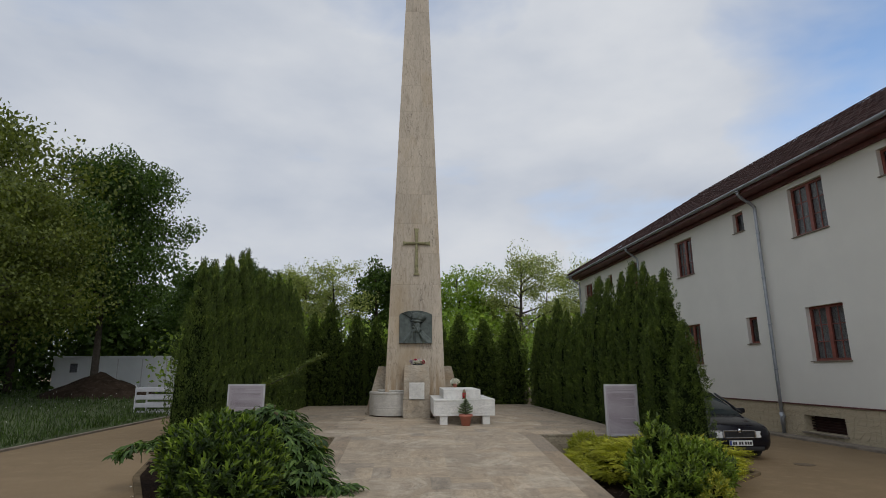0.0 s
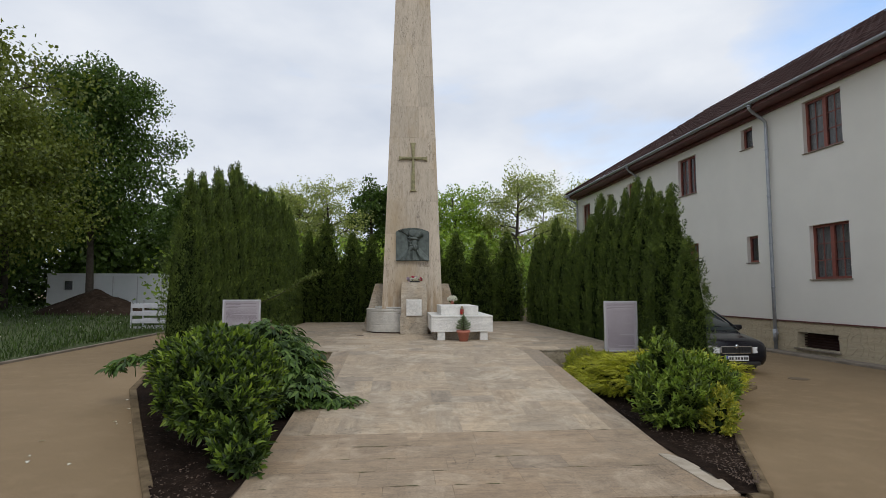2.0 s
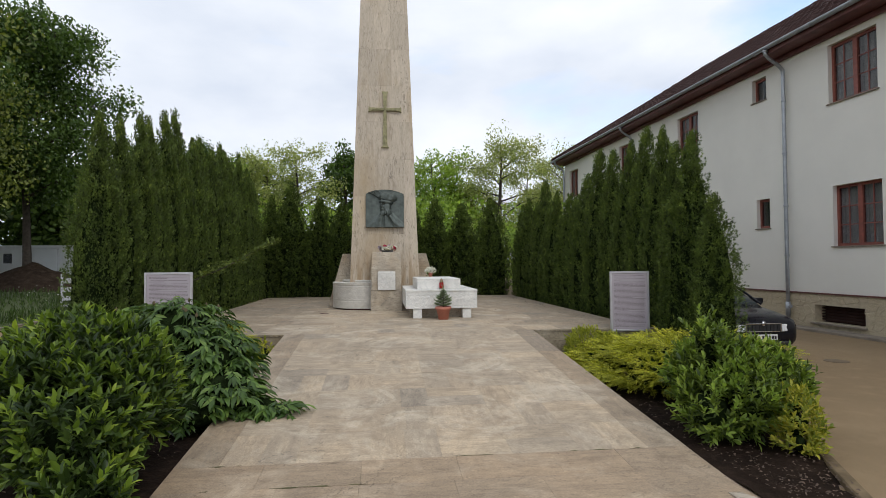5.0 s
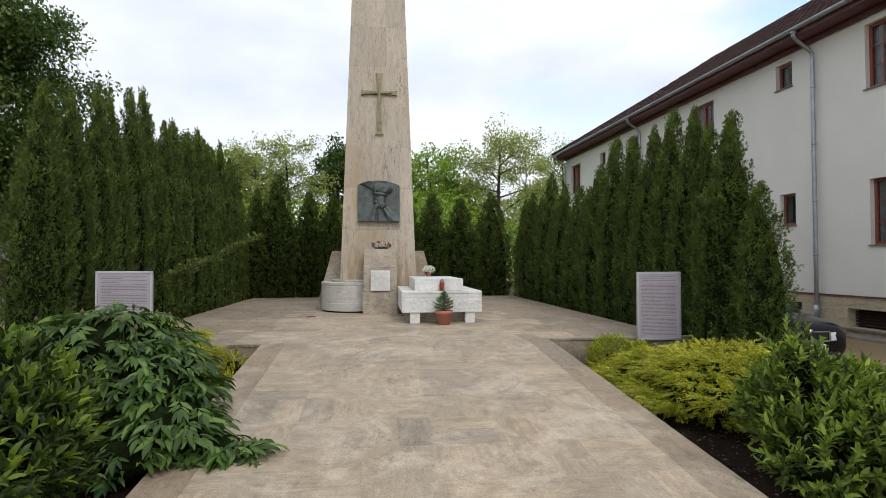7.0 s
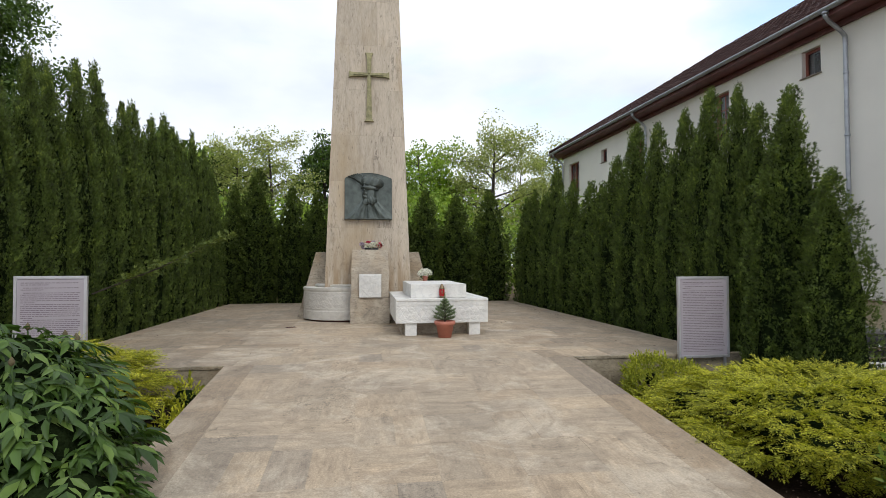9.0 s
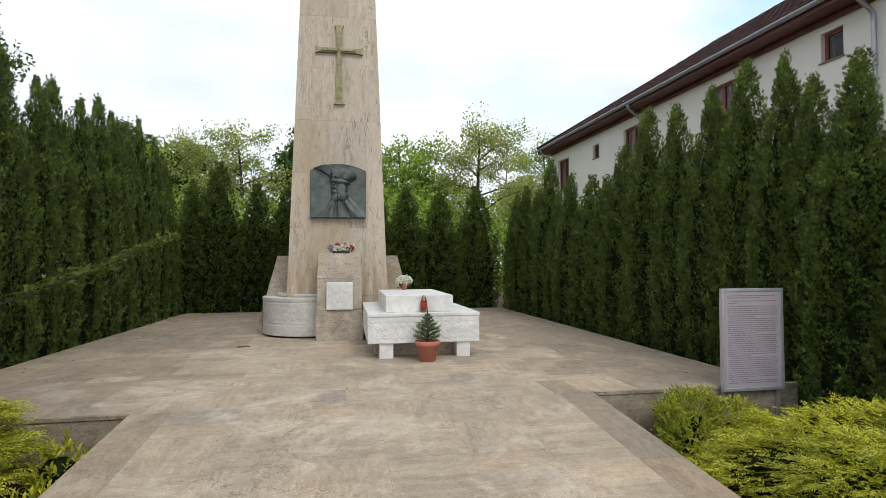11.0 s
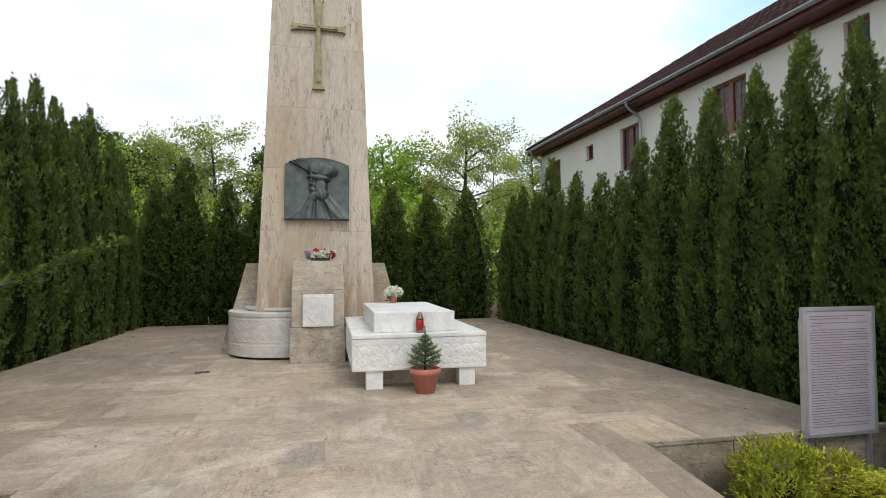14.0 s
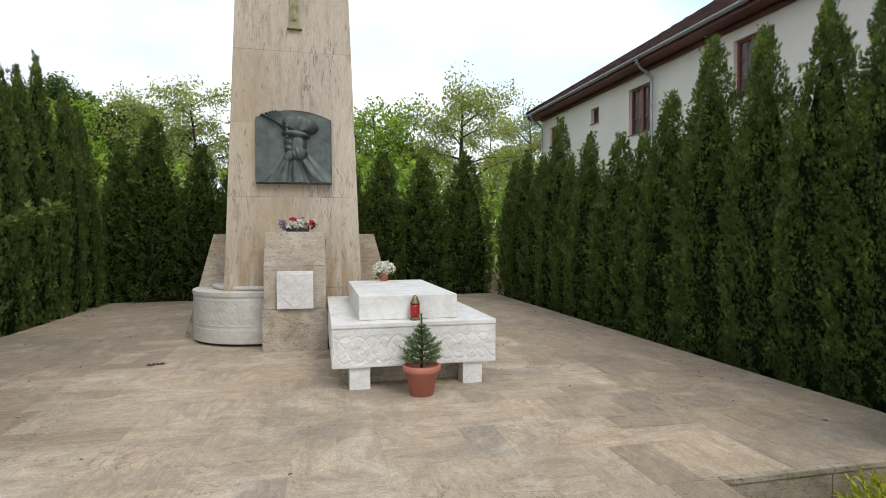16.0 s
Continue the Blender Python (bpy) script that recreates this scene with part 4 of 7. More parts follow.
def carved_front(x0, x1, y, z0, z1):
    vs, fs = [], []
    nx, nz = 210, 50
    for j in range(nz + 1):
        for i in range(nx + 1):
            x, z = x0 + (x1 - x0) * i / nx, z0 + (z1 - z0) * j / nz
            v = (j / nz - 0.45) / 0.42
            o = 0.004 * rosette(x - x0, v) if abs(v) < 1 else 0.0
            if min(i, nx - i, j, nz - j) == 0:
                o = -0.02
            vs.append((x, y - o, z))
    for j in range(nz):
        for i in range(nx):
            a = j * (nx + 1) + i
            fs.append((a, a + 1, a + nx + 2, a + nx + 1))
    return mesh_of("carved_front", vs, fs, M_MARBLE)


part("chest", bbox(SX0, SX1, SY0, SY1, SZ0, SZ1 - 0.05), M_MARBLE, tomb)
part("carved_front", carved_front(SX0, SX1, SY0 - 0.004, SZ0, SZ1 - 0.052), None, tomb)
side = part("carved_side", carved_front(0, SY1 - SY0, 0, SZ0, SZ1 - 0.052), None, tomb)
side.matrix_basis = pose(SX0 - 0.004, SY1, 0, 0, 0, -90)
part("cover_slab", bbox(SX0 - 0.006, SX1 + 0.006, SY0 - 0.013, SY1, SZ1 - 0.049, SZ1, 0.01), M_MARBLE, tomb)
part("top_slab", bbox(0.95, 1.95, 14.98 + 0.18, 17.2, SZ1 + 0.002, 1.415, 0.008), M_MARBLE, tomb)
for x in (SX0 + 0.165, SX1 - 0.335):
    for y in (SY0 + 0.03, SY1 - 0.25):
        part("leg", bbox(x, x + 0.2, y, y + 0.2, TZ, SZ0 - 0.002, 0.005), M_MARBLE, tomb)
part("base_stone", bbox(SX0 + 0.12, SX1 - 0.12, SY0 + 0.3, SY1 - 0.3, TZ, SZ0 - 0.003), M_PEDESTAL, tomb)


# ---- signs ----
def sign(x, y, W, Z0):
    H = 1.12
    s = thing("sign", "aluminium-framed information panel with rows of small text", "sign", "information signs", at=Matrix.Translation((x, y, 0)))
    bm = bmesh.new()
    for a, b, c, d in ((0, 0.035, Z0, Z0 + H), (W - 0.035, W, Z0, Z0 + H), (0.035, W - 0.035, Z0, Z0 + 0.035), (0.035, W - 0.035, Z0 + H - 0.035, Z0 + H)):
        box(bm, a, b, -0.02, 0.02, c, d, 0.004)
    part("frame", bm, M_ALU, s, "silver aluminium frame")
    part("panel", bbox(0.036, W - 0.036, -0.012, 0.02, Z0 + 0.036, Z0 + H - 0.036), M_PANEL, s, "pale lilac-grey printed panel")
    rnd = random.Random(5)
    z = Z0 + H - 0.085
    k = 0
    ends = (1, 3, 9, 17, 28, 39)
    while z > Z0 + 0.08:
        xa = 0.075 + (0.03 if k - 1 in ends else 0.0)
        end = W - 0.075 - (rnd.uniform(0.1, 0.5) if k in ends else 0.0)
        bm = bmesh.new()
        while xa < end - 0.02:
            w = min(rnd.uniform(0.01, 0.055), end - xa)
            vs = [bm.verts.new(p) for p in ((xa, -0.0135, z), (xa + w, -0.0135, z), (xa + w, -0.0135, z + 0.008), (xa, -0.0135, z + 0.008))]
            bm.faces.new(vs)
            xa += w + 0.007
        part("text_line", bm, M_INK, s)
        z -= 0.0225 if k not in (1, 3) else 0.036
        k += 1
    for x0 in (0.02, W - 0.06):
        part("post", bbox(x0, x0 + 0.035, 0.022, 0.05, 0.0, Z0 + H - 0.1), M_ALU, s)
    return s


sign(4.40, 12.48, 0.765, 0.47)
sign(-3.89, 12.48, 0.79, 0.52)

# ---- kerbs, planting beds, lawn ----
def strip(name, pts, w, z0, h, material):
    """A kerb along points: a bevelled bar that follows the ground."""
    vs, fs = [], []
    P = [Vector((p[0], p[1])) for p in pts]
    for k, p in enumerate(P):
        d = (P[min(k + 1, len(P) - 1)] - P[max(k - 1, 0)]).normalized()
        n = Vector((-d.y, d.x)) * w / 2
        zg = ground_z(p.x, p.y) + z0
        for s, z in ((-1, -0.25), (-1, h - 0.012), (-0.8, h), (0.8, h), (1, h - 0.012), (1, -0.25)):
            q = p + n * s
            vs.append((q.x, q.y, zg + z))
    for k in range(len(P) - 1):
        for j in range(5):
            a = 6 * k + j
            fs.append((a, a + 1, a + 7, a + 6))
    fs += [tuple(range(6))[::-1], tuple(range(len(vs) - 6, len(vs)))]
    ob = part(name, mesh_of(name, vs, fs, material), None, None)
    bmq = bmesh.new()
    bmq.from_mesh(ob.data)
    bmesh.ops.recalc_face_normals(bmq, faces=bmq.faces)
    bmq.to_mesh(ob.data)
    bmq.free()
    return ob


def lerp_pts(a, b, n):
    return [(a[0] + (b[0] - a[0]) * k / n, a[1] + (b[1] - a[1]) * k / n) for k in range(n + 1)]


KL0, KL1 = (-2.1, 5.25), (-4.25, 9.45)
KR0, KR1 = (3.14, 5.25), (5.15, 9.35)
tagged(strip("kerb_left", lerp_pts(KL0, KL1, 6), 0.1, 0.0, 0.05, M_KERB_OLD), "worn concrete kerb along the planting bed", "kerb", kind="structure")
tagged(strip("kerb_right", lerp_pts(KR0, KR1, 6) + [(6.6, 10.6), (6.75, 24.5)], 0.1, 0.0, 0.06, M_KERB_OLD), "worn concrete kerb along the planting bed", "kerb", kind="structure")
tagged(strip("kerb_hedge", [KL1, (-4.75, 11.3), (-5.3, 12.1), (-5.5, 16.0), (-5.5, 25.0)], 0.1, 0.0, 0.05, M_KERB_OLD), "low concrete kerb beside the hedge", "kerb", kind="structure")
tagged(strip("kerb_front", [KL0, (RX0 - 0.05, 5.25)], 0.1, 0.0, 0.03, M_KERB_OLD), "short concrete kerb at the bed's end", "kerb", kind="structure")
tagged(strip("kerb_front_b", [(RX1 + 0.05, 5.25), KR0], 0.1, 0.0, 0.03, M_KERB_OLD), "short concrete kerb at the bed's end", "kerb", kind="structure")


def bed(name, outer, inner_x, y_end):
    """A soil bed between the ramp's edge and a slanting kerb, uneven on top."""
    vs, fs = [], []
    ny, nx = 46, 22
    for j in range(ny + 1):
        y = 5.25 + (y_end - 5.25) * j / ny
        xo = outer(y)
        for i in range(nx + 1):
            x = inner_x + (xo - inner_x) * i / nx
            h = noise.noise(Vector((x * 2.3, y * 2.3, 1.0))) * 0.05 + noise.noise(Vector((x * 9, y * 9, 4.0))) * 0.025
            vs.append((x, y, ground_z(xo, y) * (i / nx) + 0.035 + h))
    for j in range(ny):
        for i in range(nx):
            a = j * (nx + 1) + i
            fs.append((a, a + 1, a + nx + 2, a + nx + 1) if inner_x < outer(8) else (a + 1, a, a + nx + 1, a + nx + 2))
    return part(name, mesh_of(name, vs, fs, M_SOIL, True), None, None)


tagged(bed("soil_left", lambda y: KL0[0] + (KL1[0] - KL0[0]) * (y - 5.25) / 4.2 if y < 9.45 else -4.25 - (y - 9.45) * 0.27, RX0 + 0.01, 12.5), "dark bare soil of the planting bed", "soil", kind="structure")
tagged(bed("soil_right", lambda y: KR0[0] + (KR1[0] - KR0[0]) * (y - 5.25) / 4.1 if y < 9.35 else min(6.65, 5.15 + (y - 9.35) * 1.15), RX1 - 0.01, 12.5), "dark bare soil with dry leaves and chips", "soil", kind="structure")
tagged(part("soil_hedge_right", bbox(TX1 + 0.003, 6.68, 12.5, 25.2, -0.2, 0.03), M_SOIL, None), "dark soil under the hedge", "soil", kind="structure")
tagged(part("soil_hedge_left", bbox(-5.46, TX0 - 0.003, 12.5, 25.2, -0.2, 0.36), M_SOIL, None), "dark soil under the hedge", "soil", kind="structure")
tagged(part("soil_hedge_back", bbox(TX0 - 0.002, TX1 + 0.002, TY1 + 0.003, 25.4, -0.2, 0.40), M_SOIL, None), "dark soil under the hedge", "soil", kind="structure")


def lawn_edge(y):
    return -8.15 + (y - 12.0) * 0.02


def lawn_z(x, y):
    return ground_z(x, y) + 0.05 + 0.06 * noise.noise(Vector((x * 0.5, y * 0.5, 2.0))) + min(0.25, max(0.0, (lawn_edge(y) - x) * 0.04))


lv, lf = [], []
LN = 40
for j in range(LN + 1):
    y = 2.0 + 60.0 * (j / LN) ** 1.5
    for i in range(25):
        x = lawn_edge(y) - 45.0 * (i / 24) ** 1.8
        lv.append((x, y, lawn_z(x, y) if i else ground_z(x, y) + 0.03))
for j in range(LN):
    for i in range(24):
        a = j * 25 + i
        lf.append((a + 1, a, a + 25, a + 26))
tagged(part("lawn", mesh_of("lawn", lv, lf, M_LAWN, True), None, None), "rough unmown lawn beside the yard", "lawn", kind="structure")
tagged(strip("kerb_lawn", [(lawn_edge(2.0 + 2 * k) + 0.04, 2.0 + 2 * k) for k in range(15)], 0.09, 0.0, 0.05, M_KERB), "thin concrete edging along the lawn", "kerb", kind="structure")

# grass
rg = np.random.default_rng(3)
n = 26000
gy_ = 9.0 + 26.0 * rg.random(n) ** 1.3
gx_ = -8.2 + (gy_ - 12.0) * 0.02 - 14.0 * rg.random(n) ** 1.5
gz_ = np.array([lawn_z(x, y) for x, y in zip(gx_, gy_)])
M_GRASS = leafmat("grass_blades", (0.075, 0.125, 0.032), (0.03, 0.055, 0.014), 0.3)
gd = np.stack((rg.normal(0, 0.35, n), rg.normal(0, 0.35, n), np.ones(n)), 1)
gl = 0.06 + 0.2 * rg.random(n) ** 2
grass = part("grass", leaf_mesh("grass", np.stack((gx_, gy_, gz_ - 0.01), 1), gd, rg.normal(0, 1, (n, 3)), gl, 0.012 + gl * 0.07, M_GRASS, "diamond"), None, None)
tagged(grass, "tall unmown green grass blades", "grass", kind="stuff")
n = 120
dy_ = 10.0 + 18.0 * rg.random(n)
dx_ = -8.6 + (dy_ - 12.0) * 0.02 - 9.0 * rg.random(n)
M_SEED = plain("seed_heads", (0.62, 0.62, 0.54), 0.9, 0, 0.1, 9, 0)
sv, sf = [], []
for x, y in zip(dx_, dy_):
    z = lawn_z(x, y) + 0.2 + 0.15 * rg.random()
    r = 0.017
    b = len(sv)
    sv += [(x + r, y, z), (x - r, y, z), (x, y + r, z), (x, y - r, z), (x, y, z + r), (x, y, z - r)]
    sf += [(b + i, b + j, b + k) for i in (0, 1) for j in (2, 3) for k in (4, 5)]
tagged(part("dandelion_clocks", mesh_of("dandelion_clocks", sv, sf, M_SEED), None, None), "pale dandelion seed heads in the grass", "weeds", kind="stuff")

# chips and fallen leaves on the soil
M_CHIP = plain("dry_leaves", (0.10, 0.068, 0.048), 0.9, 0, 0.4, 30, 0)
n = 1500
side_r = rg.random(n) < 0.7
cy_ = 5.4 + 4.2 * rg.random(n) ** 1.2
cx_ = np.where(side_r, RX1 + 0.1 + (KR0[0] - RX1 + (KR1[0] - KR0[0]) * (cy_ - 5.25) / 4.1 - 0.1) * rg.random(n), RX0 - 0.1 - (-1 * (KL0[0] - RX0) + (KL0[0] - KL1[0]) * (cy_ - 5.25) / 4.2 - 0.1) * rg.random(n))
cz_ = np.full(n, 0.075) + np.where(side_r, 0, 0.05 * np.clip((cy_ - 5), 0, 3) * np.clip((-1.7 - cx_) / 2.5, 0, 1))
tagged(part("dry_leaves", leaf_mesh("dry_leaves", np.stack((cx_, cy_, cz_), 1), rg.normal(0, 1, (n, 3)) * np.array([1, 1, 0.2]), np.array([0, 0, 1.0]) + rg.normal(0, 0.3, (n, 3)), 0.014 + 0.024 * rg.random(n), 0.009 + 0.012 * rg.random(n), M_CHIP, "leaf"), None, None), "pale dry leaves scattered on the soil", "leaf litter", kind="stuff")


# ---- shrubs ----
def shoots(rgen, base, dirs, k, shoot_len, leaf_l, leaf_w, spread=0.8, lift=0.12):
    """Leaves round many short shoots."""
    n = len(base)
    t = np.tile(np.linspace(0.15, 1.0, k), n)
    b = np.repeat(base, k, 0)
    d = np.repeat(unit(dirs), k, 0)
    sl = np.repeat(shoot_len * (0.7 + 0.6 * rgen.random(n)), k)
    a = np.tile(np.arange(k) * 2.4, n) + np.repeat(rgen.random(n) * 6.28, k)
    ref = np.where(np.abs(d[:, 2:3]) > 0.9, np.array([[1.0, 0, 0]]), np.array([[0, 0, 1.0]]))
    u = unit(np.cross(d, ref))
    v = np.cross(d, u)
    radial = u * np.cos(a)[:, None] + v * np.sin(a)[:, None]
    c = b + d * (sl * t)[:, None]
    ld = d * (0.35 + 0.75 * t[:, None]) + radial * spread * (1.15 - 0.5 * t[:, None]) + rgen.normal(0, 0.12, (n * k, 3)) + np.array([0, 0, lift])
    nm = d - radial * 0.3 + rgen.normal(0, 0.2, (n * k, 3)) + np.array([0, 0, 0.5])
    f = (0.75 + 0.5 * rgen.random(n * k))
    return c, ld, nm, leaf_l * f, leaf_w * f


def lobes_surface(rgen, lobes, n, low=0.0):
    """Points on the outside of overlapping ellipsoids, with outward directions."""
    vol = np.array([l[3] * l[4] + l[4] * l[5] + l[3] * l[5] for l in lobes])
    pick = rgen.choice(len(lobes), n * 2, p=vol / vol.sum())
    L = np.array(lobes)[pick]
    d = unit(rgen.normal(0, 1, (n * 2, 3)))
    p = L[:, :3] + d * L[:, 3:6] * (0.86 + 0.18 * rgen.random((n * 2, 1)))
    keep = p[:, 2] > low
    for l in lobes:
        q = ((p - np.array(l[:3])) / np.array(l[3:6]))
        keep &= (q ** 2).sum(1) > 0.66
    return p[keep][:n], d[keep][:n]


# solid blobs inside the lobes, their dark colour painting shade between leaves
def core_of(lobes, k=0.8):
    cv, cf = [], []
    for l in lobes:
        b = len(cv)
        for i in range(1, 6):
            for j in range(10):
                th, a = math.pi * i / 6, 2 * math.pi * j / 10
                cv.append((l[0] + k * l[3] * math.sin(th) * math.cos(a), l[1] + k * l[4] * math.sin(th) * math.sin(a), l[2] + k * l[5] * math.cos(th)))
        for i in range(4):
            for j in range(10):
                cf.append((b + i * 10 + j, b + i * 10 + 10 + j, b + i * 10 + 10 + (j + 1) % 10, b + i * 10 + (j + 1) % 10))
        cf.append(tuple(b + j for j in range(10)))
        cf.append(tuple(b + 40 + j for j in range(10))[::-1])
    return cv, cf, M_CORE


def shrub(name, label, lobes, n, k, shoot, ll, lw, material, seed, upness=0.5, spread=0.8, shape="leaf", low=0.05, core=0.8, stems=6, lift=0.12, young=None):
    rgen = np.random.default_rng(seed)
    p, d = lobes_surface(rgen, lobes, n, low)
    base = np.array(lobes[0][:3])
    o = Vector((base[0], base[1], 0.0))
    t = thing(name, label, "shrub", at=Matrix.Translation(o))
    dirs = d + np.array([0, 0, upness]) + rgen.normal(0, 0.3, d.shape)
    c, ld, nm, L, W = shoots(rgen, p - unit(dirs) * shoot * 0.5, dirs, k, shoot, ll, lw, spread, lift)
    cc = core_of(lobes, core)
    off = np.array([o.x, o.y, 0.0])
    if young:
        tip = (np.arange(len(c)) % k) >= k - 4
        tip &= np.repeat(rgen.random(len(p)) < 0.6, k)
        part("young_leaves", leaf_mesh("young_leaves", (c - off)[tip], ld[tip], nm[tip], L[tip], W[tip], young, shape), None, t, "lighter young leaves at the shoot tips")
        c, ld, nm, L, W = c[~tip], ld[~tip], nm[~tip], L[~tip], W[~tip]
    part("foliage", leaf_mesh("foliage", c - off, ld, nm, L, W, material, shape, ([tuple(np.array(v) - off) for v in cc[0]], cc[1], cc[2])), None, t)
    bm = bmesh.new()
    rr = random.Random(seed)
    for _ in range(stems):
        l = rr.choice(lobes)
        e = Vector((l[0] - o.x + rr.uniform(-0.4, 0.4) * l[3], l[1] - o.y + rr.uniform(-0.4, 0.4) * l[4], l[2] + 0.3 * l[5]))
        s = Vector((rr.uniform(-0.12, 0.12), rr.uniform(-0.12, 0.12), 0.0))
        tube(bm, [s, s.lerp(e, 0.5) + Vector((0, 0, 0.06)), e], [0.018, 0.013, 0.006], 6)
    part("stems", bm, M_BARK, t, "brown woody branches")
    return t


M_LAUREL = leafmat("bright_shrub_leaves", (0.062, 0.105, 0.022), (0.014, 0.028, 0.008), 0.22, 0.42, (0.11, 0.165, 0.03))
M_LAUREL_TIP = leafmat("young_shrub_leaves", (0.20, 0.29, 0.045), (0.085, 0.14, 0.024), 0.4, 0.4, (0.33, 0.42, 0.07))
M_SPINDLE_TIP = leafmat("young_spindle_leaves", (0.27, 0.38, 0.07), (0.14, 0.22, 0.04), 0.38, 0.42, (0.38, 0.46, 0.10))
M_PEONY = leafmat("peony_leaves", (0.10, 0.18, 0.04), (0.03, 0.062, 0.017), 0.28, 0.38, (0.19, 0.285, 0.07))
M_JUNI = leafmat("golden_juniper", (0.52, 0.52, 0.05), (0.14, 0.165, 0.022), 0.32, 0.6, (0.74, 0.69, 0.08))
M_SPINDLE = leafmat("spindle_leaves", (0.15, 0.215, 0.034), (0.03, 0.052, 0.011), 0.28, 0.45, (0.25, 0.33, 0.055))
M_GOLD = leafmat("gold_spindle_leaves", (0.38, 0.37, 0.045), (0.15, 0.2, 0.03), 0.3, 0.45, (0.52, 0.47, 0.08))

shrub("laurel_shrub", "bushy bright green leafy shrub in dark soil",
      [(-2.31, 7.5, 0.8, 0.62, 0.7, 0.42), (-2.71, 7.9, 0.82, 0.5, 0.6, 0.36), (-1.96, 7.3, 0.66, 0.36, 0.5, 0.34), (-2.06, 6.85, 0.58, 0.4, 0.42, 0.38), (-1.67, 6.2, 0.24, 0.17, 0.24, 0.24), (-1.86, 6.6, 0.38, 0.2, 0.25, 0.24), (-2.41, 7.65, 0.97, 0.42, 0.5, 0.32), (-2.41, 7.1, 0.7, 0.4, 0.4, 0.4)],
      1150, 12, 0.2, 0.092, 0.033, M_LAUREL, 31, 0.7, core=0.66, young=M_LAUREL_TIP)

def peony(label, lobes, n, material, seed):
    """A tree peony: drooping compound leaves, each with seven pointed leaflets on a bowed stalk."""
    rgen = np.random.default_rng(seed)
    p, d = lobes_surface(rgen, lobes, n, 0.08)
    m = len(p)
    flat = np.array([1.0, 1.0, 0.0])
    ax = unit(d * flat + rgen.normal(0, 0.35, (m, 3)) * flat + np.array([0, 0, 0.05]))
    nm = unit(d * 0.55 + np.array([0, 0, 0.75]) + rgen.normal(0, 0.22, (m, 3)))
    side = unit(np.cross(ax, nm))
    p = p - d * (rgen.random((m, 1)) * 0.14) - ax * 0.1
    sc = 0.75 + 0.5 * rgen.random(m)
    C, D, N, L = [], [], [], []
    for f, a, ln in ((-0.02, 1.0, 0.8), (0.0, -1.0, 0.8), (0.05, 0.35, 0.95), (0.09, 1.05, 0.72), (0.09, -1.0, 0.72), (0.13, 0.45, 0.9), (0.13, -0.5, 0.9), (0.15, 0.0, 1.15)):
        C.append(p + ax * (f * sc)[:, None] - nm * (0.25 * f * sc)[:, None])
        D.append(ax * math.cos(a) + side * math.sin(a) - nm * (0.22 + 0.12 * rgen.random((m, 1))) + rgen.normal(0, 0.1, (m, 3)) - np.array([0, 0, 0.18]))
        N.append(nm + rgen.normal(0, 0.22, (m, 3)) + ax * 0.2)
        L.append(0.138 * ln * sc * (0.85 + 0.3 * rgen.random(m)))
    C, D, N, L = np.concatenate(C), np.concatenate(D), np.concatenate(N), np.concatenate(L)
    o = np.array([lobes[0][0], lobes[0][1], 0.0])
    t = thing("peony_shrub", label, "shrub", at=Matrix.Translation((o[0], o[1], 0.0)))
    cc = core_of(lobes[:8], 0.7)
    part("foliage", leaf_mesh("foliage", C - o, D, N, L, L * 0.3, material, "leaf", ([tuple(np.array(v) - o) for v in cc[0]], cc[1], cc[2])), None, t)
    bm = bmesh.new()
    pick = rgen.choice(m, 120, replace=False)
    for i in pick:
        e = Vector(p[i] - o)
        tube(bm, [tuple(e - Vector(d[i]) * 0.2 - Vector((0, 0, 0.08))), tuple(e - Vector(ax[i]) * 0.05 + Vector((0, 0, 0.01))), tuple(e + Vector(ax[i]) * 0.12 - Vector((0, 0, 0.02)))], [0.006, 0.005, 0.003], 5)
    for reach in ((-4.2, 8.6, 0.76), (-3.9, 8.68, 0.92), (-0.85, 8.6, 0.27)):
        e = Vector(reach) - Vector(o)
        s0 = Vector((0.25 * e.x, 0.25 * e.y, 0.5))
        tube(bm, [s0, s0.lerp(e, 0.55) + Vector((0, 0, 0.12)), e], [0.012, 0.009, 0.004], 6)
    part("stems", bm, material, t, "green bowed leaf stalks")


peony("spreading dark green tree peony with drooping divided leaves",
      [(-2.3, 9.5, 0.99, 0.7, 0.72, 0.44), (-1.8, 9.25, 0.66, 0.54, 0.6, 0.42), (-2.75, 9.9, 0.74, 0.5, 0.6, 0.38), (-1.55, 8.8, 0.4, 0.45, 0.45, 0.3), (-3.1, 8.8, 0.84, 0.45, 0.35, 0.28), (-1.2, 8.7, 0.24, 0.34, 0.26, 0.14), (-1.75, 8.5, 0.25, 0.35, 0.3, 0.22), (-2.75, 9.3, 0.88, 0.55, 0.5, 0.4), (-3.5, 8.7, 0.92, 0.32, 0.22, 0.14), (-3.85, 8.62, 0.9, 0.2, 0.16, 0.1), (-4.12, 8.6, 0.78, 0.16, 0.12, 0.09), (-0.98, 8.62, 0.27, 0.26, 0.2, 0.09)],
      1050, M_PEONY, 32)


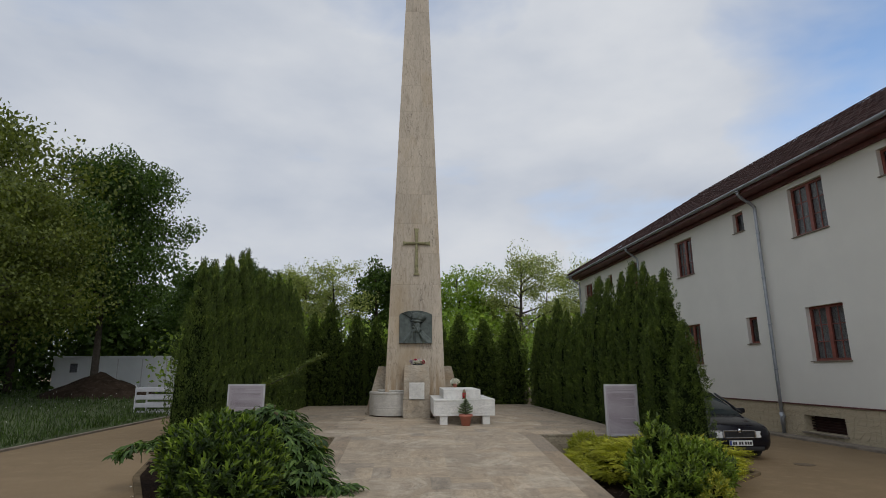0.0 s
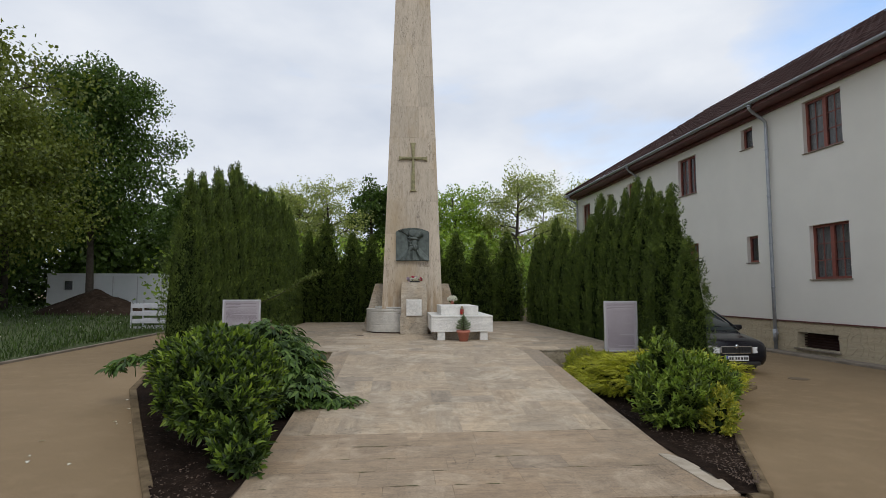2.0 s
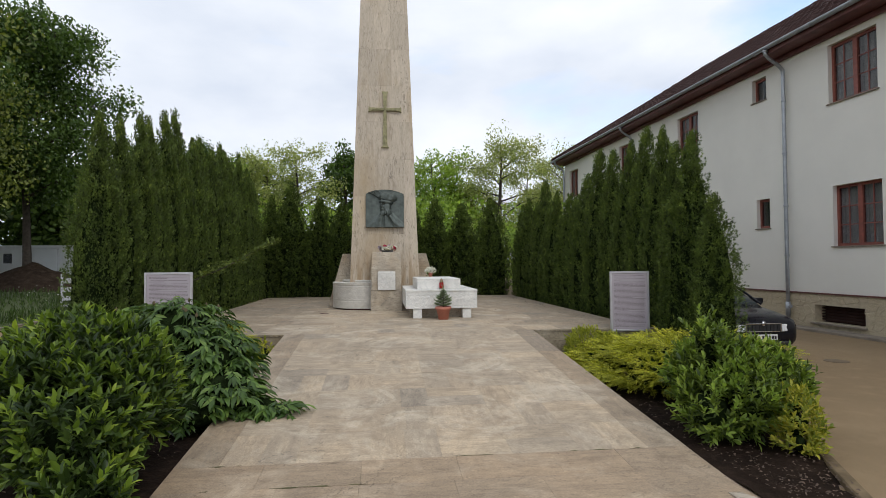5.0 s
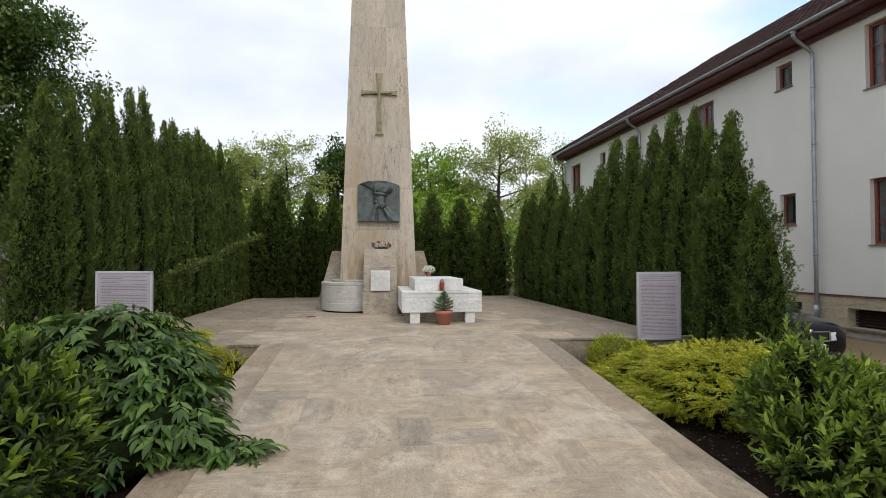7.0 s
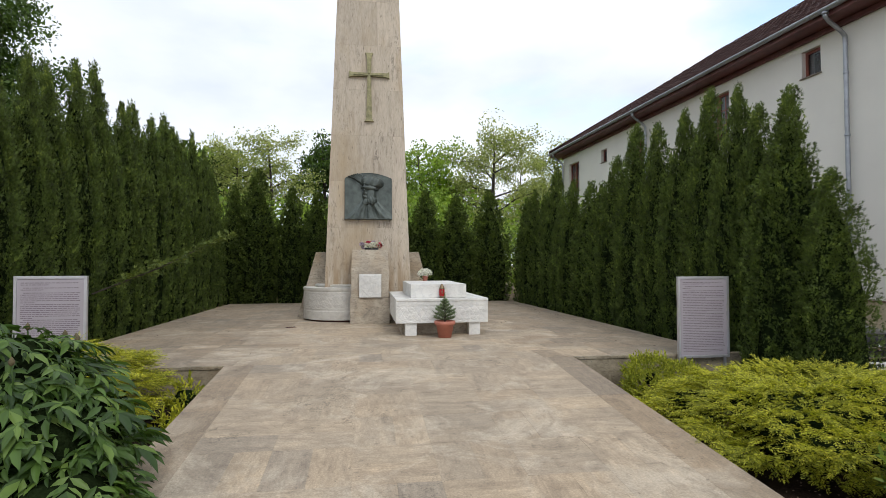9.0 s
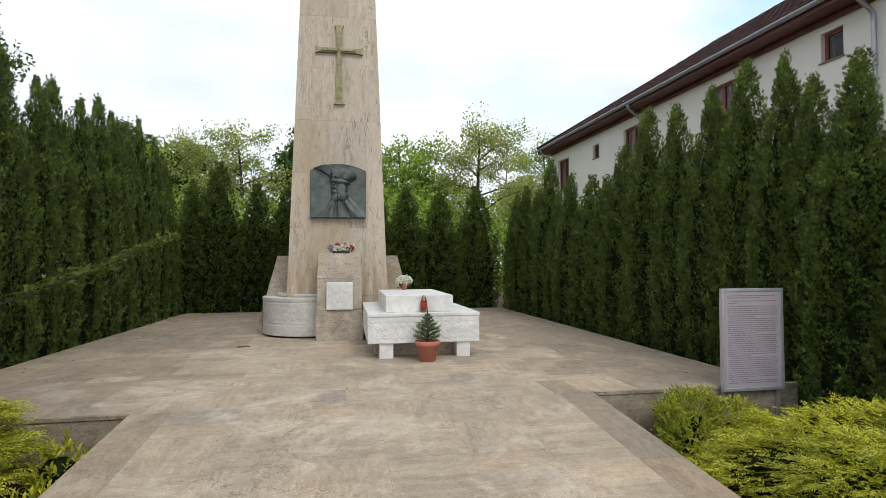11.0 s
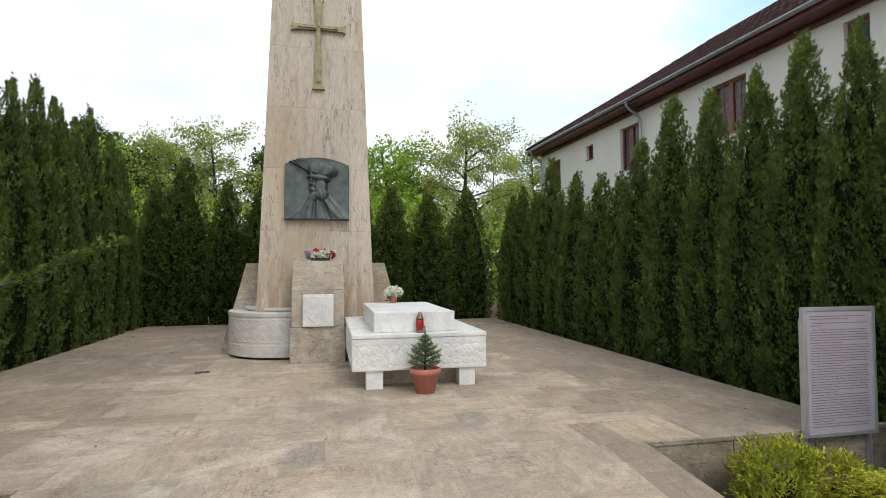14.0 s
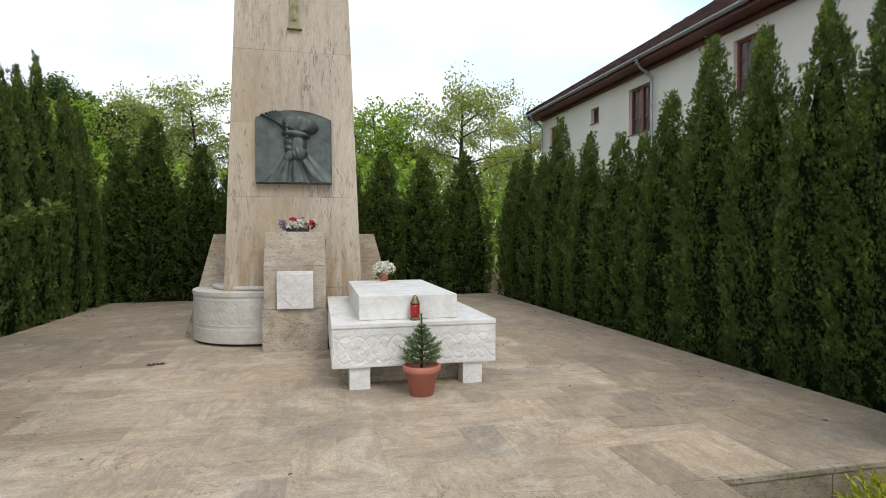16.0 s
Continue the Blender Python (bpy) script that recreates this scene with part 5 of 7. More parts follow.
def juniper(label, lobes, n, material, seed, frond=0.26, tuft_n=70):
    """A spreading juniper: flat feathery fronds in layers, reaching outwards."""
    rgen = np.random.default_rng(seed)
    tops, td = lobes_surface(rgen, lobes, 400, 0.06)
    tops = tops[td[:, 2] > -0.1][:tuft_n]
    tufts = [(*(q - np.array([0, 0, 0.02])), *(np.array([0.28, 0.28, 0.11]) * rgen.uniform(0.6, 1.15))) for q in tops]
    p, d = lobes_surface(rgen, lobes + tufts, n, 0.06)
    m = len(p)
    mid = np.array([[np.mean([l[0] for l in lobes]), np.mean([l[1] for l in lobes]), 0.0]])
    out = unit((p - mid) * np.array([1, 1, 0.0]))
    ax = unit(out * 0.8 + d * np.array([0.8, 0.8, 0.3]) + rgen.normal(0, 0.26, (m, 3)) * np.array([1, 1, 0.6]) + np.array([0, 0, 0.04]))
    inset = rgen.random((m, 1)) * 0.12
    p = p - d * inset - ax * frond * 0.5
    side = unit(np.cross(ax, np.array([0, 0, 1.0]) + rgen.normal(0, 0.35, (m, 3))))
    nrm = np.cross(side, ax)
    k = 24
    C, D, N, L = [], [], [], []
    fl = frond * (0.7 + 0.6 * rgen.random(m))
    for q in range(k):
        f = 0.1 + 0.9 * q / (k - 1)
        s = 1 if q % 2 else -1
        C.append(p + ax * (fl * f)[:, None] - nrm * (0.1 * f * f * fl)[:, None])
        wide = 0.95 * (1 - f) + 0.12
        D.append(ax * 0.75 + side * s * (0.75 if q < k - 1 else 0.0) + rgen.normal(0, 0.16, (m, 3)))
        N.append(nrm + rgen.normal(0, 0.25, (m, 3)))
        L.append(frond * (0.12 + 0.11 * wide) * (0.8 + 0.4 * rgen.random(m)))
    C, D, N, L = np.concatenate(C), np.concatenate(D), np.concatenate(N), np.concatenate(L)
    o = np.array([lobes[0][0], lobes[0][1], 0.0])
    t = thing("golden_juniper", label, "shrub", at=Matrix.Translation((o[0], o[1], 0.0)))
    cc = core_of(lobes, 0.58)
    part("foliage", leaf_mesh("foliage", C - o, D, N, L, 0.006 + L * 0.12, material, "diamond", ([tuple(np.array(v) - o) for v in cc[0]], cc[1], cc[2])), None, t)
    bm = bmesh.new()
    rr = random.Random(seed)
    for _ in range(9):
        l = rr.choice(lobes)
        e = Vector((l[0] - o[0] + rr.uniform(-0.5, 0.5) * l[3], l[1] - o[1] + rr.uniform(-0.5, 0.5) * l[4], l[2] + 0.4 * l[5]))
        tube(bm, [(0, 0, 0.0), tuple(e * 0.5 + Vector((0, 0, 0.05))), tuple(e)], [0.025, 0.016, 0.006], 6)
    part("stems", bm, M_BARK, t, "brown woody branches")


juniper("golden yellow spreading juniper with feathery tips",
        [(-2.8, 11.6, 0.55, 0.66, 0.52, 0.42), (-3.3, 11.6, 0.46, 0.5, 0.5, 0.36), (-2.45, 11.45, 0.4, 0.36, 0.4, 0.34)], 3600, M_JUNI, 33, 0.17, 40)
juniper("wide low golden yellow juniper spreading over the bed",
        [(4.2, 10.2, 0.27, 1.05, 1.05, 0.36), (3.78, 9.6, 0.24, 0.55, 0.75, 0.3), (5.0, 9.9, 0.32, 0.8, 0.95, 0.34), (4.5, 11.1, 0.27, 0.85, 0.6, 0.32), (3.6, 10.8, 0.26, 0.5, 0.65, 0.3), (5.3, 10.8, 0.34, 0.55, 0.6, 0.32), (4.5, 9.3, 0.24, 0.65, 0.5, 0.3)], 7000, M_JUNI, 34, 0.2, 90)
shrub("low_juniper", "small fresh yellow-green juniper tuft against the terrace wall",
      [(3.8, 12.1, 0.28, 0.34, 0.28, 0.28), (4.12, 11.95, 0.24, 0.32, 0.28, 0.24), (3.6, 11.9, 0.2, 0.22, 0.22, 0.2)], 800, 10, 0.12, 0.045, 0.017, leafmat("fresh_juniper", (0.42, 0.44, 0.05), (0.19, 0.22, 0.03), 0.3, 0.5, (0.56, 0.56, 0.07)), 36, 0.7, 0.7, core=0.3)
shrub("low_juniper", "small yellow-green tuft beside the ramp edge",
      [(-1.78, 11.75, 0.22, 0.18, 0.22, 0.26), (-1.75, 11.35, 0.12, 0.15, 0.2, 0.16)], 130, 8, 0.12, 0.06, 0.022, M_JUNI, 37, 0.8, 0.6, stems=3)
shrub("spindle_shrub", "dense dark green evergreen shrub with upright shoots",
      [(3.65, 8.0, 0.5, 0.42, 0.5, 0.38), (3.5, 7.98, 0.88, 0.15, 0.18, 0.27), (4.35, 8.2, 0.45, 0.3, 0.35, 0.33), (3.72, 8.1, 0.72, 0.2, 0.24, 0.22), (4.0, 8.25, 0.58, 0.34, 0.4, 0.28), (3.3, 7.6, 0.34, 0.22, 0.32, 0.26), (4.15, 7.85, 0.44, 0.26, 0.3, 0.26), (3.6, 7.5, 0.42, 0.24, 0.26, 0.26), (4.3, 8.3, 0.5, 0.2, 0.25, 0.24)],
      980, 12, 0.2, 0.08, 0.03, M_SPINDLE, 35, 0.9, 0.8, core=0.66, young=M_SPINDLE_TIP)
shrub("golden_spindle", "small yellow variegated evergreen shrub",
      [(3.88, 7.2, 0.28, 0.17, 0.19, 0.2), (4.02, 7.38, 0.34, 0.12, 0.15, 0.2), (3.8, 7.1, 0.16, 0.12, 0.13, 0.14)], 190, 9, 0.14, 0.055, 0.024, M_GOLD, 38, 0.8, 0.8, core=0.5)

# peony buds
M_BUD = plain("faded_buds", (0.12, 0.095, 0.045), 0.8, 0, 0.3, 40, 0.2)
rs = random.Random(5)
for k in range(12):
    px, py = rs.uniform(-3.0, -1.8), rs.uniform(8.9, 10.1)
    q = ((px + 2.4) / 0.85) ** 2 + ((py - 9.5) / 0.9) ** 2
    if q > 0.9:
        continue
    z = 0.89 + 0.44 * math.sqrt(1 - q)
    bdo = thing("peony_bud", "faded brown peony seed head on a green stem", "flower bud", "peony buds", at=Matrix.Translation((px, py, z)))
    bm = lathe([(0.005, 0.0), (0.016, 0.012), (0.019, 0.026), (0.01, 0.045), (0.002, 0.056)], 8)
    part("bud", bm, M_BUD, bdo)
    bm = bmesh.new()
    tube(bm, [(0, 0, -0.2), (0.01, 0, -0.1), (0, 0, 0.002)], 0.005, 6)
    part("stem", bm, M_PEONY, bdo)

# ---- hedges ----
def thuja_profile(z):
    return np.where(z < 0.12, 0.9 + 0.8 * z, np.clip(1 - 0.96 * (np.clip(z - 0.42, 0, 1) / 0.58) ** 1.9, 0.04, 1))


def thuja_mesh(seed, H, R, clumps, per, fine):
    """A columnar thuja: plumes of flat upright sprays standing out of a solid core coloured as inner shade, fuller
    towards its open (-y) side.
    """
    rg = np.random.default_rng(seed)
    k = np.arange(clumps)
    z = 0.01 + 0.985 * ((k + rg.random(clumps)) / clumps) ** 0.9
    side = rg.random(clumps) < 0.84
    g = (k * 0.618034 + rg.normal(0, 0.05, clumps)) % 1.0
    ang = np.where(side, -np.pi / 2 + (g - 0.5) * np.pi * 1.15, g * 2 * np.pi)
    ph = rg.random(6) * 6.28
    lobe = 1 + 0.11 * np.sin(4 * ang + ph[0] + 1.2 * z) + 0.08 * np.sin(7 * ang + ph[1] - 2 * z) + 0.05 * np.sin(19 * z + 3 * ang + ph[2])
    pf = thuja_profile(z)
    tips = 1 - 0.17 * np.clip(z * 1.7 - 0.7, 0, 1) * (0.5 + 0.5 * np.sin(3 * ang + ph[3])) * np.clip(pf * 1.8, 0, 1)
    r = R * pf * lobe * (0.74 + 0.26 * rg.random(clumps) ** 0.6)
    cen = np.stack((r * np.cos(ang), r * np.sin(ang), z * tips * (H - 0.14)), 1)
    rad = np.stack((np.cos(ang), np.sin(ang), np.zeros(clumps)), 1)
    up = np.array([0, 0, 1.0])
    ax = unit(rad * (0.5 * pf + 0.04)[:, None] + up * 0.9 + rg.normal(0, 0.22, (clumps, 3)))
    size = (0.6 + 0.7 * rg.random(clumps)) * (0.72 + 0.28 * pf)
    n = clumps * per
    cen, ax, rad, size = np.repeat(cen, per, 0), np.repeat(ax, per, 0), np.repeat(rad, per, 0), np.repeat(size, per)
    u = rg.random(n) * 2 - 1
    q = unit(np.cross(ax, rg.normal(0, 1, (n, 3))) + rad * 0.6)
    w = np.clip(1 - 0.55 * (u + 1) * 0.5 - np.exp(-(u + 1) * 5), 0.08, 1) * (0.35 + 0.65 * rg.random(n))
    c = cen + ax * (u * 0.17 * size)[:, None] + q * (0.088 * w * size)[:, None]
    d = ax * (0.7 + 0.5 * np.clip(u, 0, 1))[:, None] + q * 0.55 + rg.normal(0, 0.25, (n, 3))
    nm = np.cross(d, q) + rg.normal(0, 0.5, (n, 3))
    L = fine * (0.7 + 0.7 * rg.random(n)) * (0.8 + 0.2 * size)
    c[:, 2] = np.maximum(c[:, 2], 0.02)
    # solid core standing in for inner twigs, coloured as the shade behind sprays
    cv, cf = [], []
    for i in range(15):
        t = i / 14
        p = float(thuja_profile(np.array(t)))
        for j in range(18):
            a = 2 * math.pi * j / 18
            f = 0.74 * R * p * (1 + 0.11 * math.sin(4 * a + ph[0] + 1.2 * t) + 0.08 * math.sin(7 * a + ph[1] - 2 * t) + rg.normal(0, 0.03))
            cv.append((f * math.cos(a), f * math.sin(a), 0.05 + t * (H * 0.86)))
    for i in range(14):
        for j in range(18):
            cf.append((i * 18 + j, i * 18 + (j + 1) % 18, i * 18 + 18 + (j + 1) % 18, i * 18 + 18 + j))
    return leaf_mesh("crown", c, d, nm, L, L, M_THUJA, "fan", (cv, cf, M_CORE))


def thuja_trunk():
    bm = bmesh.new()
    tube(bm, [(0, 0, -0.15), (0.01, 0, 0.3), (0, 0.01, 1.5), (0, 0, 3.0)], [0.07, 0.06, 0.045, 0.02], 8)
    me = bpy.data.meshes.new("trunk")
    bm.to_mesh(me)
    bm.free()
    me.materials.append(M_BARK)
    return me


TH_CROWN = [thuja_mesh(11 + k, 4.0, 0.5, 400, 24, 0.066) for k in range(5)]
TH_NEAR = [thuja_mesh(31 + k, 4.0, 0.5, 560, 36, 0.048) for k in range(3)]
TH_TRUNK = thuja_trunk()
rh = random.Random(21)


def thuja(x, y, z, top, group, wide=1.0, turn=0.0, near=False):
    t = thing("thuja", "dense dark green columnar thuja in a hedge row", "tree", group)
    h = top - z
    t.matrix_basis = pose(x, y, z, rh.uniform(-1.2, 1.2), rh.uniform(-1.2, 1.2), turn + rh.uniform(-25, 25)) @ Matrix.Diagonal((wide, wide, h / 4.0, 1))
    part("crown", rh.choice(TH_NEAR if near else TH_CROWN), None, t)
    part("trunk", TH_TRUNK, None, t)


def hedge_row(plants, z, group, turn):
    """Plants of one row: place, height of the tip, girth, and whether the path comes close."""
    for x, y, top, wide, near in plants:
        thuja(x, y, z, top, group, wide * rh.uniform(0.95, 1.05), turn, near)


# beside the building: tips rise and fall along the row
RIGHT = [(11.5, 3.0, 0.95), (12.2, 4.25, 1.1), (12.7, 4.2, 0.95), (13.2, 4.6, 1.0), (13.85, 4.75, 1.0), (14.5, 4.6, 1.0), (15.2, 4.55, 1.05), (16.1, 4.75, 1.15),
         (17.07, 4.25, 0.95), (17.75, 3.75, 0.85), (18.45, 3.9, 0.95), (19.4, 4.1, 1.0), (20.15, 3.75, 0.8), (20.85, 4.7, 0.95), (21.7, 4.0, 0.95), (22.5, 4.25, 1.0), (23.2, 4.1, 0.9)]
hedge_row([(5.88 - 0.022 * (y - 11.35), y, top, (0.85 if y < 17 else 0.98) * w, y < 17.5) for y, top, w in RIGHT], 0.0, "thuja hedge beside the building", -62)
# beside the lawn: even, a little taller
LEFT = [(12.4, 4.5, 1.0), (13.1, 4.6, 1.0), (13.75, 4.85, 0.95), (14.55, 4.95, 1.0), (15.35, 5.3, 1.0), (16.15, 5.55, 1.0), (17.0, 5.1, 1.0), (17.5, 5.2, 0.95), (18.4, 5.2, 1.0), (19.15, 5.4, 1.0),
        (20.15, 5.35, 1.05), (21.0, 5.2, 1.0), (21.7, 5.6, 1.0), (22.6, 5.3, 1.0), (23.5, 5.05, 1.0)]
hedge_row([(-4.66, y, top, 0.83 * w, y < 16.5) for y, top, w in LEFT], 0.2, "thuja hedge beside the lawn", 62)
BACK = [(-4.1, 4.55, 0.95), (-3.35, 5.05, 1.3), (-2.32, 4.45, 1.05), (-1.42, 4.35, 1.0), (-0.55, 4.3, 1.0), (0.35, 4.3, 1.0), (1.25, 4.3, 1.05), (2.25, 4.45, 1.15), (3.3, 4.25, 1.25), (4.5, 4.5, 1.15)]
hedge_row([(x, 24.4, top, 1.1 * w, False) for x, top, w in BACK], 0.2, "thuja hedge behind the monument", 0)


# ---- trees ----
def tree_mesh(seed, H, R, trunk_r, n_limb, n_leaf, leaf, material, crown_low=0.35, clump=0.17, droop=0.0, tall=1.0):
    rr = random.Random(seed)
    rgen = np.random.default_rng(seed)
    bm = bmesh.new()
    lean = Vector((rr.uniform(-0.4, 0.4), rr.uniform(-0.4, 0.4), 0))
    top = Vector((lean.x, lean.y, H * 0.86))

    def axis(q):
        return Vector((lean.x * q, lean.y * q, H * 0.86 * q)) + Vector((0.12 * math.sin(q * 7 + seed), 0.12 * math.cos(q * 6 + seed), 0)) * q
    tube(bm, [axis(k / 7) for k in range(8)], [trunk_r * (1.25 - 1.1 * k / 7) for k in range(8)], 10)
    ends = []
    for k in range(n_limb):
        q = crown_low + (0.95 - crown_low) * (k + rr.random()) / n_limb
        s = axis(q)
        a = k * 2.4 + rr.uniform(-0.5, 0.5)
        h = (q - crown_low) / (1 - crown_low)
        reach = R * (0.55 + 0.5 * math.sin(math.pi * min(1, 0.25 + h * 0.75))) * rr.uniform(0.7, 1.1)
        e = s + Vector((math.cos(a) * reach, math.sin(a) * reach, reach * rr.uniform(0.15, 0.55) * tall))
        m = s.lerp(e, 0.5) + Vector((0, 0, reach * 0.08))
        r0 = trunk_r * (0.5 - 0.32 * h)
        tube(bm, [s, m, e], [r0, r0 * 0.6, r0 * 0.2], 6)
        for f in (0.45, 0.7, 1.0):
            c = s.lerp(e, f)
            ends.append(c)
            for _ in range(2):
                t = c + Vector((rr.uniform(-1, 1), rr.uniform(-1, 1), rr.uniform(-0.3, 0.8))) * R * 0.26
                tube(bm, [c, c.lerp(t, 0.5) + Vector((0, 0, 0.05)), t], [r0 * 0.25, r0 * 0.16, 0.008], 4)
                ends.append(t)
    ends.append(top + Vector((0, 0, H * 0.06)))
    E = np.array([tuple(e) for e in ends])
    pick = rgen.integers(0, len(E), n_leaf)
    sz = clump * R * (0.7 + 0.7 * rgen.random(len(E)))[pick][:, None]
    ball = unit(rgen.normal(0, 1, (n_leaf, 3))) * rgen.random((n_leaf, 1)) ** 0.45
    c = E[pick] + ball * sz * np.array([1, 1, 0.7])
    d = rgen.normal(0, 1, (n_leaf, 3)) + np.array([0, 0, -0.3 - droop])
    nm = rgen.normal(0, 0.7, (n_leaf, 3)) + np.array([0, 0, 1.0])
    L = leaf * (0.7 + 0.6 * rgen.random(n_leaf))
    crown = leaf_mesh("crown", c, d, nm, L, L * 0.62, material, "diamond")
    me = bpy.data.meshes.new("trunk")
    bm.to_mesh(me)
    bm.free()
    me.materials.append(M_BARK)
    return me, crown


def tree(x, y, z, label, meshes, turn=0.0, scale=1.0, name="tree"):
    t = thing(name, label, "tree", at=pose(x, y, z, 0, 0, turn) @ Matrix.Diagonal((scale, scale, scale, 1)))
    part("trunk", meshes[0], None, t, "dark rough trunk and limbs")
    part("crown", meshes[1], None, t)
    return t


T_OAK = tree_mesh(1, 13.0, 3.0, 0.17, 26, 42000, 0.175, M_OAK, 0.34, 0.35)
T_LOC = tree_mesh(2, 9.5, 3.6, 0.2, 20, 38000, 0.145, M_LOCUST, 0.3, 0.31, 0.6)
T_DARK = tree_mesh(3, 11.5, 2.2, 0.25, 20, 14000, 0.25, M_OAK, 0.12, 0.36)
T_FRESH = tree_mesh(4, 9.2, 2.5, 0.2, 20, 15000, 0.185, M_FRESH, 0.1, 0.34)
T_PALE = tree_mesh(5, 10.2, 2.6, 0.17, 18, 15000, 0.14, M_PALE, 0.2, 0.27)
T_PALE2 = tree_mesh(6, 9.6, 2.4, 0.15, 16, 10000, 0.13, M_PALE, 0.22, 0.25)
oak = tree(-15.2, 28.2, 0.4, "large dark green broadleaf tree on a soil mound", T_OAK, 0, 1.07)
oak.matrix_basis = oak.matrix_basis @ Matrix.Diagonal((0.88, 0.88, 1.0, 1.0))
tree(-15.2, 19.6, 0.5, "spreading olive-green locust tree over the lawn", T_LOC, 40, 0.95)
tree(-19.6, 23.6, 0.5, "tall olive-green locust tree with drooping foliage", T_LOC, 200, 1.45)
tree(-21.0, 31.0, 0.4, "dense dark green tree at the lawn's edge", T_OAK, 120, 0.95)
tree(-27.0, 36.0, 0.4, "dense dark green tree at the lawn's edge", T_DARK, 60, 1.15)
tree(-12.0, 40.0, 0.4, "dark green broadleaf tree behind the hedge", T_OAK, 250, 0.78)
tree(-13.0, 36.5, 0.4, "dark green broadleaf tree behind the hedge", T_OAK, 70, 0.7)
tree(-9.4, 33.0, 0.4, "fresh green broadleaf tree behind the hedge", T_FRESH, 20, 0.8)
tree(-7.2, 38.5, 0.3, "slender pale tree with sparse spring leaves", T_PALE, 0, 0.95)
tree(-4.9, 37.0, 0.3, "slender pale tree with sparse spring leaves", T_PALE2, 90, 1.02)
tree(-2.6, 45.0, 0.3, "dense dark green chestnut behind the monument", T_DARK, 0, 1.0)
tree(-0.6, 46.0, 0.3, "dense dark green chestnut behind the monument", T_DARK, 150, 0.98)
tree(3.6, 38.0, 0.3, "fresh light green broadleaf tree", T_FRESH, 0, 1.0)
tree(1.2, 40.0, 0.3, "fresh light green broadleaf tree", T_FRESH, 140, 0.9)
tree(7.6, 36.5, 0.3, "slender pale tree with sparse spring leaves", T_PALE, 180, 1.04)
tree(10.2, 40.0, 0.3, "slender pale tree with sparse spring leaves", T_PALE2, 10, 0.95)
tree(14.0, 43.0, 0.3, "slender pale tree with sparse spring leaves", T_PALE, 75, 1.1)
tree(6.0, 44.0, 0.3, "fresh light green broadleaf tree", T_FRESH, 260, 0.85)


def thicket(name, label, x0, x1, y0, y1, h, n, leaf, material, seed):
    rgen = np.random.default_rng(seed)
    k = 46
    cx = x0 + (x1 - x0) * rgen.random(k)
    cy = y0 + (y1 - y0) * rgen.random(k)
    ch = h * (0.45 + 0.55 * rgen.random(k))
    pick = rgen.integers(0, k, n)
    c = np.stack((cx[pick] + rgen.normal(0, 0.9, n), cy[pick] + rgen.normal(0, 0.6, n), 0.3 + ch[pick] * rgen.random(n) ** 0.7), 1)
    d = rgen.normal(0, 1, (n, 3)) + np.array([0, 0, -0.2])
    nm = rgen.normal(0, 0.7, (n, 3)) + np.array([0, -0.3, 0.8])
    L = leaf * (0.7 + 0.6 * rgen.random(n))
    ob = part(name, leaf_mesh(name, c, d, nm, L, L * 0.62, material, "diamond"), None, None)
    return tagged(ob, label, "thicket", kind="stuff")


thicket("thicket", "dense fresh green undergrowth behind the hedge", -12, 14, 29, 33, 5.2, 20000, 0.23, M_FRESH, 1)
thicket("thicket", "dense dark undergrowth behind the hedge", -14, 20, 47, 52, 6.5, 22000, 0.3, M_OAK, 2)
thicket("thicket", "dark shrubs under the trees at the lawn's edge", -40, -20.5, 26, 33, 5.5, 18000, 0.32, M_OAK, 3)
thicket("thicket", "dark wood edge behind the containers", -34, -8, 38, 44, 9.5, 32000, 0.42, M_OAK, 4)

# ---- yard things by the lawn ----
M_MOUND = ground_mat("dug_earth", (0.025, 0.017, 0.012), (0.05, 0.035, 0.025), (0.085, 0.062, 0.045), 1.5, 6.0, 30.0, 0.95, 0.05)
M_MOUND.node_tree.nodes["Principled BSDF"].inputs["Specular IOR Level"].default_value = 0.05
mv, mf = [], []
for j in range(29):
    for i in range(29):
        x, y = -3.4 + 6.8 * i / 28, -2.4 + 4.8 * j / 28
        q = (x / 3.2) ** 2 + (y / 2.2) ** 2
        h = 1.35 * max(0.0, 1 - q ** 0.5) + 0.09 * noise.noise(Vector((x * 2, y * 2, 0))) * (q < 1)
        mv.append((x, y, h - (0.1 if q >= 1 else 0)))
for j in range(28):
    for i in range(28):
        a = j * 29 + i
        mf.append((a, a + 1, a + 30, a + 29))
mound = part("soil_mound", mesh_of("soil_mound", mv, mf, M_MOUND, True), None, None)
mound.location = (-14.4, 27.2, 0.6)
tagged(mound, "heap of dark dug earth round a tree trunk", "earth heap")


